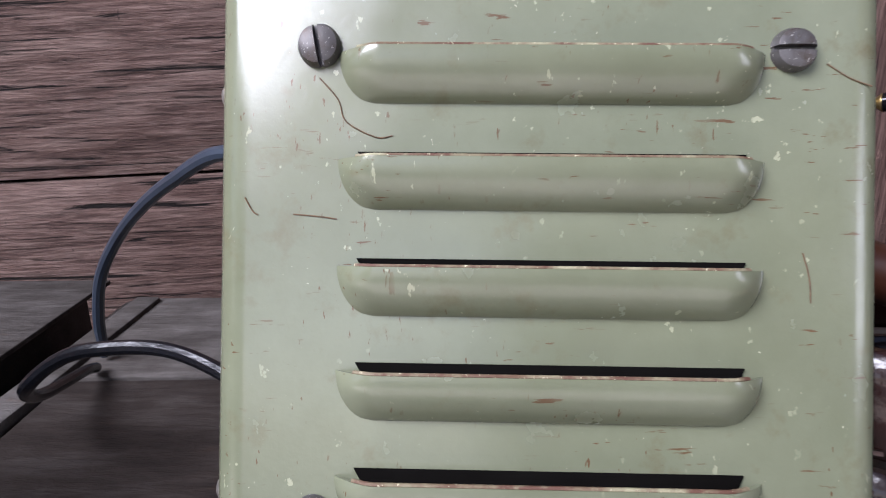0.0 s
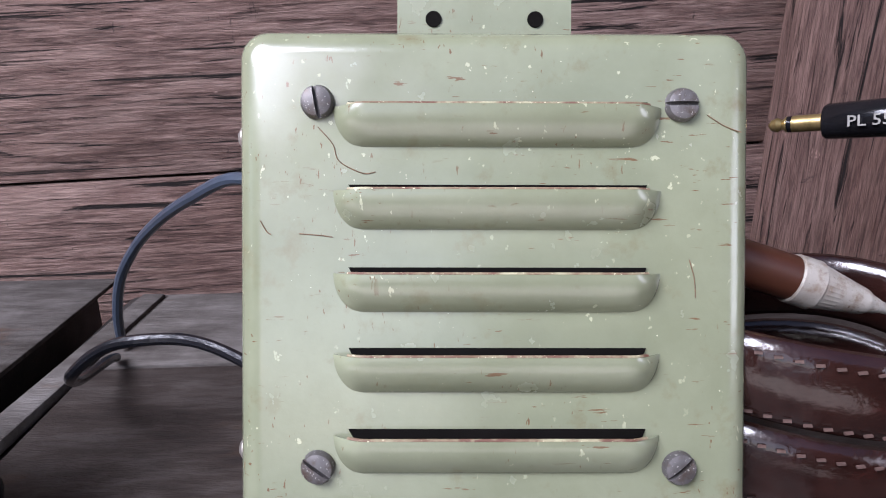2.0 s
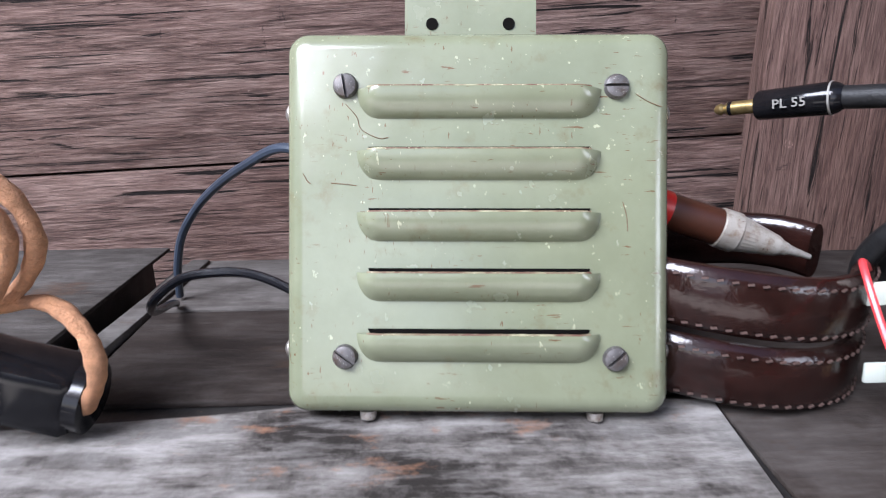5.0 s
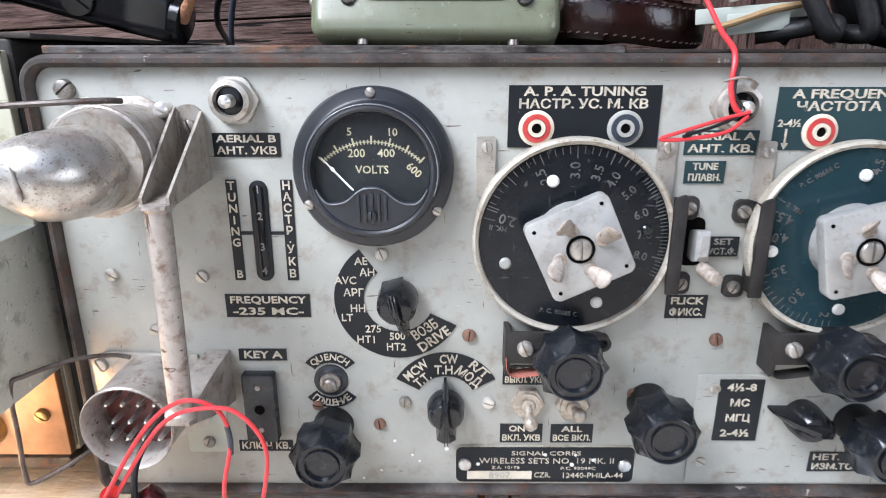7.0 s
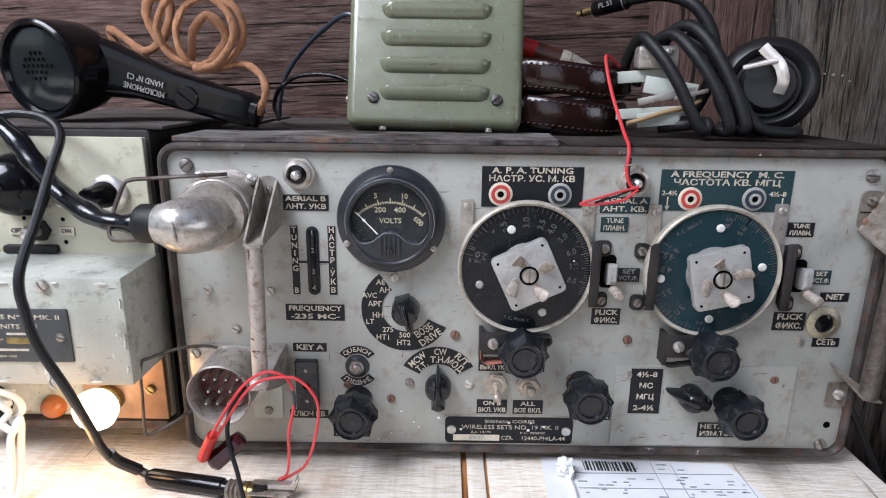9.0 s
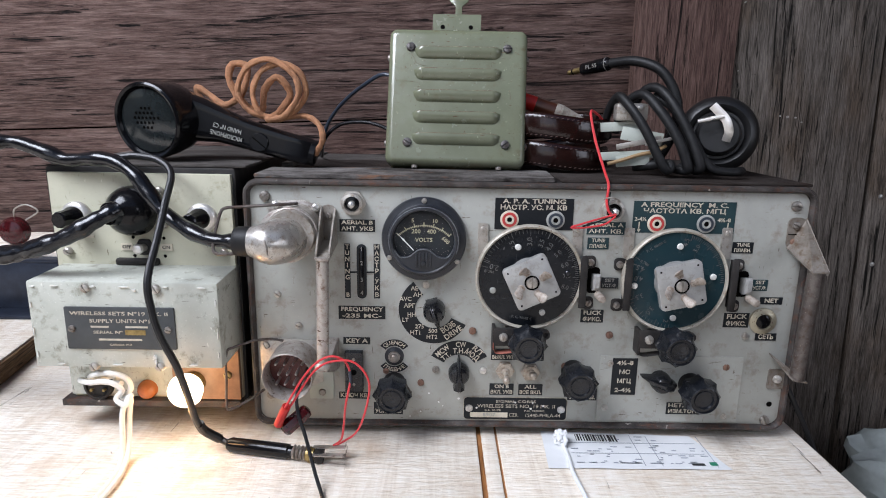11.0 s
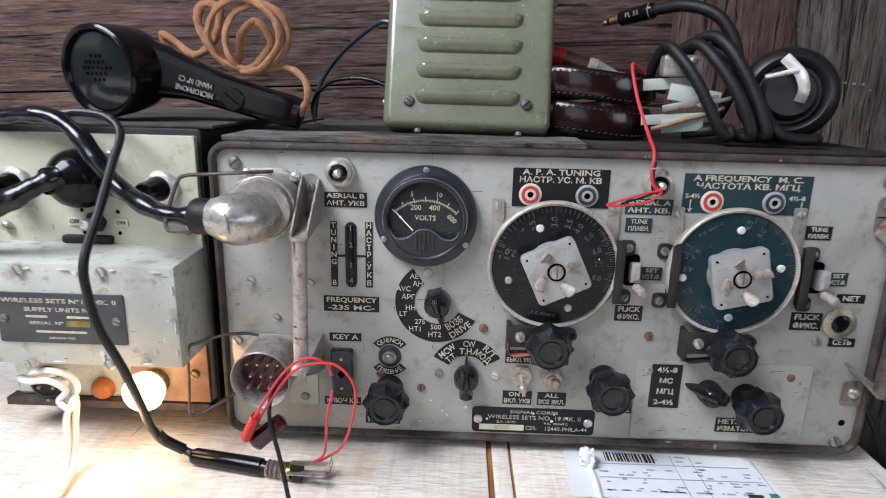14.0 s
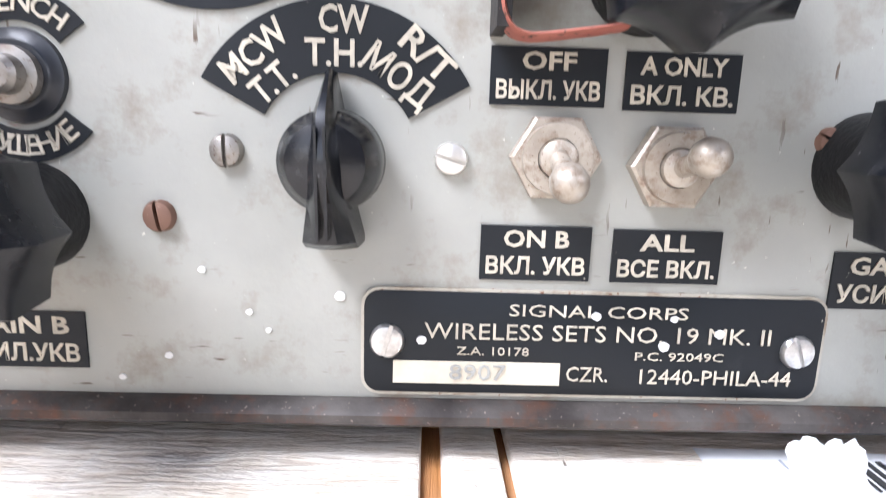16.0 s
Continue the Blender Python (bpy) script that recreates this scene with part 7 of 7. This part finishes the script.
pap = thing("printed_slip", "white printed slip with barcode lying on the table", "paper")
pb = bmesh.new()
grid = []
A, B, C, D_ = Vector((0.2290, 0.004, 0)), Vector((0.3570, -0.002, 0)), Vector((0.3720, -0.0520, 0)), Vector((0.2265, -0.0525, 0))
for j in range(7):
    row = []
    for i in range(13):
        s, t = i / 12, j / 6
        p = (A * (1 - s) + B * s) * (1 - t) + (D_ * (1 - s) + C * s) * t
        row.append(pb.verts.new((p.x, p.y, 0.0008 + 0.0005 * math.sin(7 * s + 3 * t) ** 2)))
    grid.append(row)
for j in range(6):
    for i in range(12):
        pb.faces.new((grid[j][i], grid[j][i + 1], grid[j + 1][i + 1], grid[j + 1][i]))
part("sheet", pb, PAPER, pap)


def on_paper(s, t, ws, wt, mat, name="print_bar"):
    p = (A * (1 - s) + B * s) * (1 - t) + (D_ * (1 - s) + C * s) * t
    b = box(bmesh.new(), (p.x, p.y, 0.0016), (ws, wt, 0.0002))
    part(name, b, mat, pap)


rg = random.Random(3)
s = 0.22
while s < 0.48:
    wv = rg.choice((0.0006, 0.0010, 0.0016))
    on_paper(s, 0.17, wv, 0.0105, INKBLACK, "barcode_line")
    s += (wv + rg.choice((0.0006, 0.0010, 0.0014))) / 0.128
for i in range(70):
    on_paper(rg.uniform(0.16, 0.96), rg.choice((0.10, 0.20, 0.36, 0.42, 0.49, 0.55, 0.64, 0.70, 0.76, 0.82)) if i % 3 else 0.86, rg.uniform(0.0015, 0.0060), 0.0010, INK)
for s in (0.12, 0.56, 0.66, 0.98):
    on_paper(s, 0.5, 0.0004, 0.046, INK, "ruled_line")
for t in (0.30, 0.60):
    on_paper(0.55, t, 0.110, 0.0004, INK, "ruled_line")
on_paper(0.93, 0.86, 0.006, 0.0045, INKGREEN)
on_paper(0.84, 0.88, 0.010, 0.0030, INKBLACK)
scrap = bmesh.new()
bmesh.ops.create_icosphere(scrap, subdivisions=4, radius=0.0058)
for v in scrap.verts:
    n = noise.noise(v.co * 260) * 0.55 + noise.noise(v.co * 700) * 0.35
    v.co *= 1 + n
    v.co.z = max(v.co.z * 1.15 + 0.0060, 0.0)
scrap.transform(Matrix.Translation((0.2430, -0.0180, 0.0016)))
sc = tagged(part("paper_scrap", scrap, PAPER), "crumpled white paper scrap on the table", "paper")
part("string", tube([(0.2430, -0.0200, 0.0030), (0.2445, -0.0350, 0.0025), (0.2440, -0.0600, 0.0022), (0.2470, -0.100, 0.0022), (0.2460, -0.150, 0.0022)], 0.0017, 8), PAPER, sc, "twisted white strand")

bag = bmesh.new()
bmesh.ops.create_icosphere(bag, subdivisions=4, radius=0.085)
for v in bag.verts:
    n = noise.noise(v.co * 22) * 0.30 + noise.noise(v.co * 60) * 0.16
    v.co *= 1 + n
    v.co.z = max(v.co.z * 0.75, -0.062)
BAG_AT = Matrix.Translation((-0.036, 0.1456, -0.1121)) @ Matrix.Scale(1.304, 4)
bag.transform(BAG_AT @ Matrix.Translation((0.640, 0.060, -0.072)) @ Matrix.Scale(0.92, 4))
bg = tagged(part("plastic_bag", bag, plain("milky_green_plastic", (0.62, 0.70, 0.68), 0.2, 0, 0.35, 18, 0.4)), "crumpled pale green plastic bag beside the table", "bag")
for i, c in enumerate(((0.03, 0.27, 0.24), (0.7, 0.74, 0.74), (0.10, 0.36, 0.30))):
    wr = bmesh.new()
    bmesh.ops.create_icosphere(wr, subdivisions=3, radius=0.030)
    for v in wr.verts:
        v.co *= 1 + noise.noise(v.co * 60 + Vector((i * 5, 0, 0))) * 0.6
    wr.transform(BAG_AT @ Matrix.Translation((0.610 + 0.040 * i, 0.010 + 0.01 * i, -0.080 - 0.006 * i)))
    part("wrapper", wr, plain("wrapper", c, 0.3, 0, 0.3, 40), bg)
tagged(part("cable", tube([(0.440, 0.02, 0.060), (0.447, 0.015, 0.040), (0.462, 0.010, 0.010), (0.485, 0.0, -0.040), (0.52, -0.01, -0.10), (0.56, -0.01, -0.18), (0.60, 0.01, -0.2775)], 0.0024, 8), RUBBER), "thin black cable hanging from the radio side", "cable")

steel_rail = thing("steel_channel", "dark blue steel channel lying behind the supply unit", "channel")
BLUESTEEL = plain("dark_blue_steel", (0.030, 0.038, 0.058), 0.35, 0.4, 0.4, 60)
part("web", bbox(-0.62, -0.195, 0.236, 0.240, 0.0232, 0.0840, 0.001), BLUESTEEL, steel_rail)
part("top_flange", bbox(-0.62, -0.195, 0.2365, 0.300, 0.0842, 0.0880, 0.001), BLUESTEEL, steel_rail)
part("lower_flange", bbox(-0.62, -0.195, 0.205, 0.2358, 0.0232, 0.0272, 0.001), BLUESTEEL, steel_rail)
part("bolt_hole", lathe([(0, 0.0045), (0.0004, 0.0043)], (-0.335, 0.2358, 0.058), (0, -1, 0), 16), DARK, steel_rail)
tagged(part("wall_plank", bbox(-0.75, -0.19, 0.252, 0.364, 0.0882, 0.0955, 0.001), TABLEWOOD), "pale plank lying on the steel channel", "plank")
rlamp = thing("red_lens", "dark red round lens with a wire loop", "lens")
part("lens", lathe([(0, 0.018), (0.006, 0.0175), (0.012, 0.014), (0.015, 0.006), (0.0155, 0)], (-0.400, 0.285, 0.1138), (0.1, -1, 0), 28), REDDARK, rlamp)
part("wire_loop", tube([(-0.400, 0.285, 0.1320), (-0.396, 0.282, 0.142), (-0.380, 0.280, 0.148), (-0.366, 0.280, 0.140), (-0.384, 0.282, 0.128)], 0.0010, 8), STEEL, rlamp, "bent wire loop")

for pts in (((-0.0435, 0.037), (-0.0400, 0.033), (-0.0385, 0.029), (-0.0330, 0.0262), (-0.0300, 0.0265)), ((-0.0480, 0.0120), (-0.0430, 0.0116), (-0.0400, 0.0112)), ((0.0480, 0.0400), (0.0520, 0.0375), (0.0560, 0.0360)),
            ((-0.0570, 0.0150), (-0.0555, 0.0125), (-0.0545, 0.0118)), ((0.0440, 0.0060), (0.0452, 0.0015), (0.0455, -0.0030))):
    gpart("scratch", tube([(x, -0.0003, z) for x, z in pts], 0.00014, 5, 4), SCRATCH, "brown scratch")

# the microphone, the headphones and their cables lie close to the front edge
for top, k, move in ((mic, 0.8886, (0.0026, -0.0180, 0.0238)), (head, 0.945, (0.00677, -0.02635, 0.0148))):
    for o in top.children_recursive:
        resize(o, k, move)
for o in [o for o in bpy.data.objects if o.get("label") == G]:
    resize(o, 0.945, (0.00677, -0.02635, 0.0148))
FLECK = plain("dull_fleck", (0.30, 0.28, 0.25), 0.8, 0, 0.3, 300)
rg = random.Random(9)
for i in (1, 4, 7, 10, 18, 24):
    x, z = ((0.592 + 0.0035 * i, 0.272 + rg.uniform(-0.002, 0.002)) if i < 9 else (0.624 + rg.uniform(-0.002, 0.002), 0.270 - 0.006 * (i - 9))) if i < 16 else (0.531 + rg.uniform(-0.004, 0.004), 0.30 + 0.014 * (i - 16) + rg.uniform(-0.006, 0.006))
    r = rg.uniform(0.0006, 0.0016)
    poly = [(x + r * rng.uniform(0.5, 1.4) * math.cos(k * 0.9), z + r * rng.uniform(0.5, 1.6) * math.sin(k * 0.9)) for k in range(7)]
    part("paint_fleck", prism(poly, 0.3570, 0.3612), FLECK, wall)
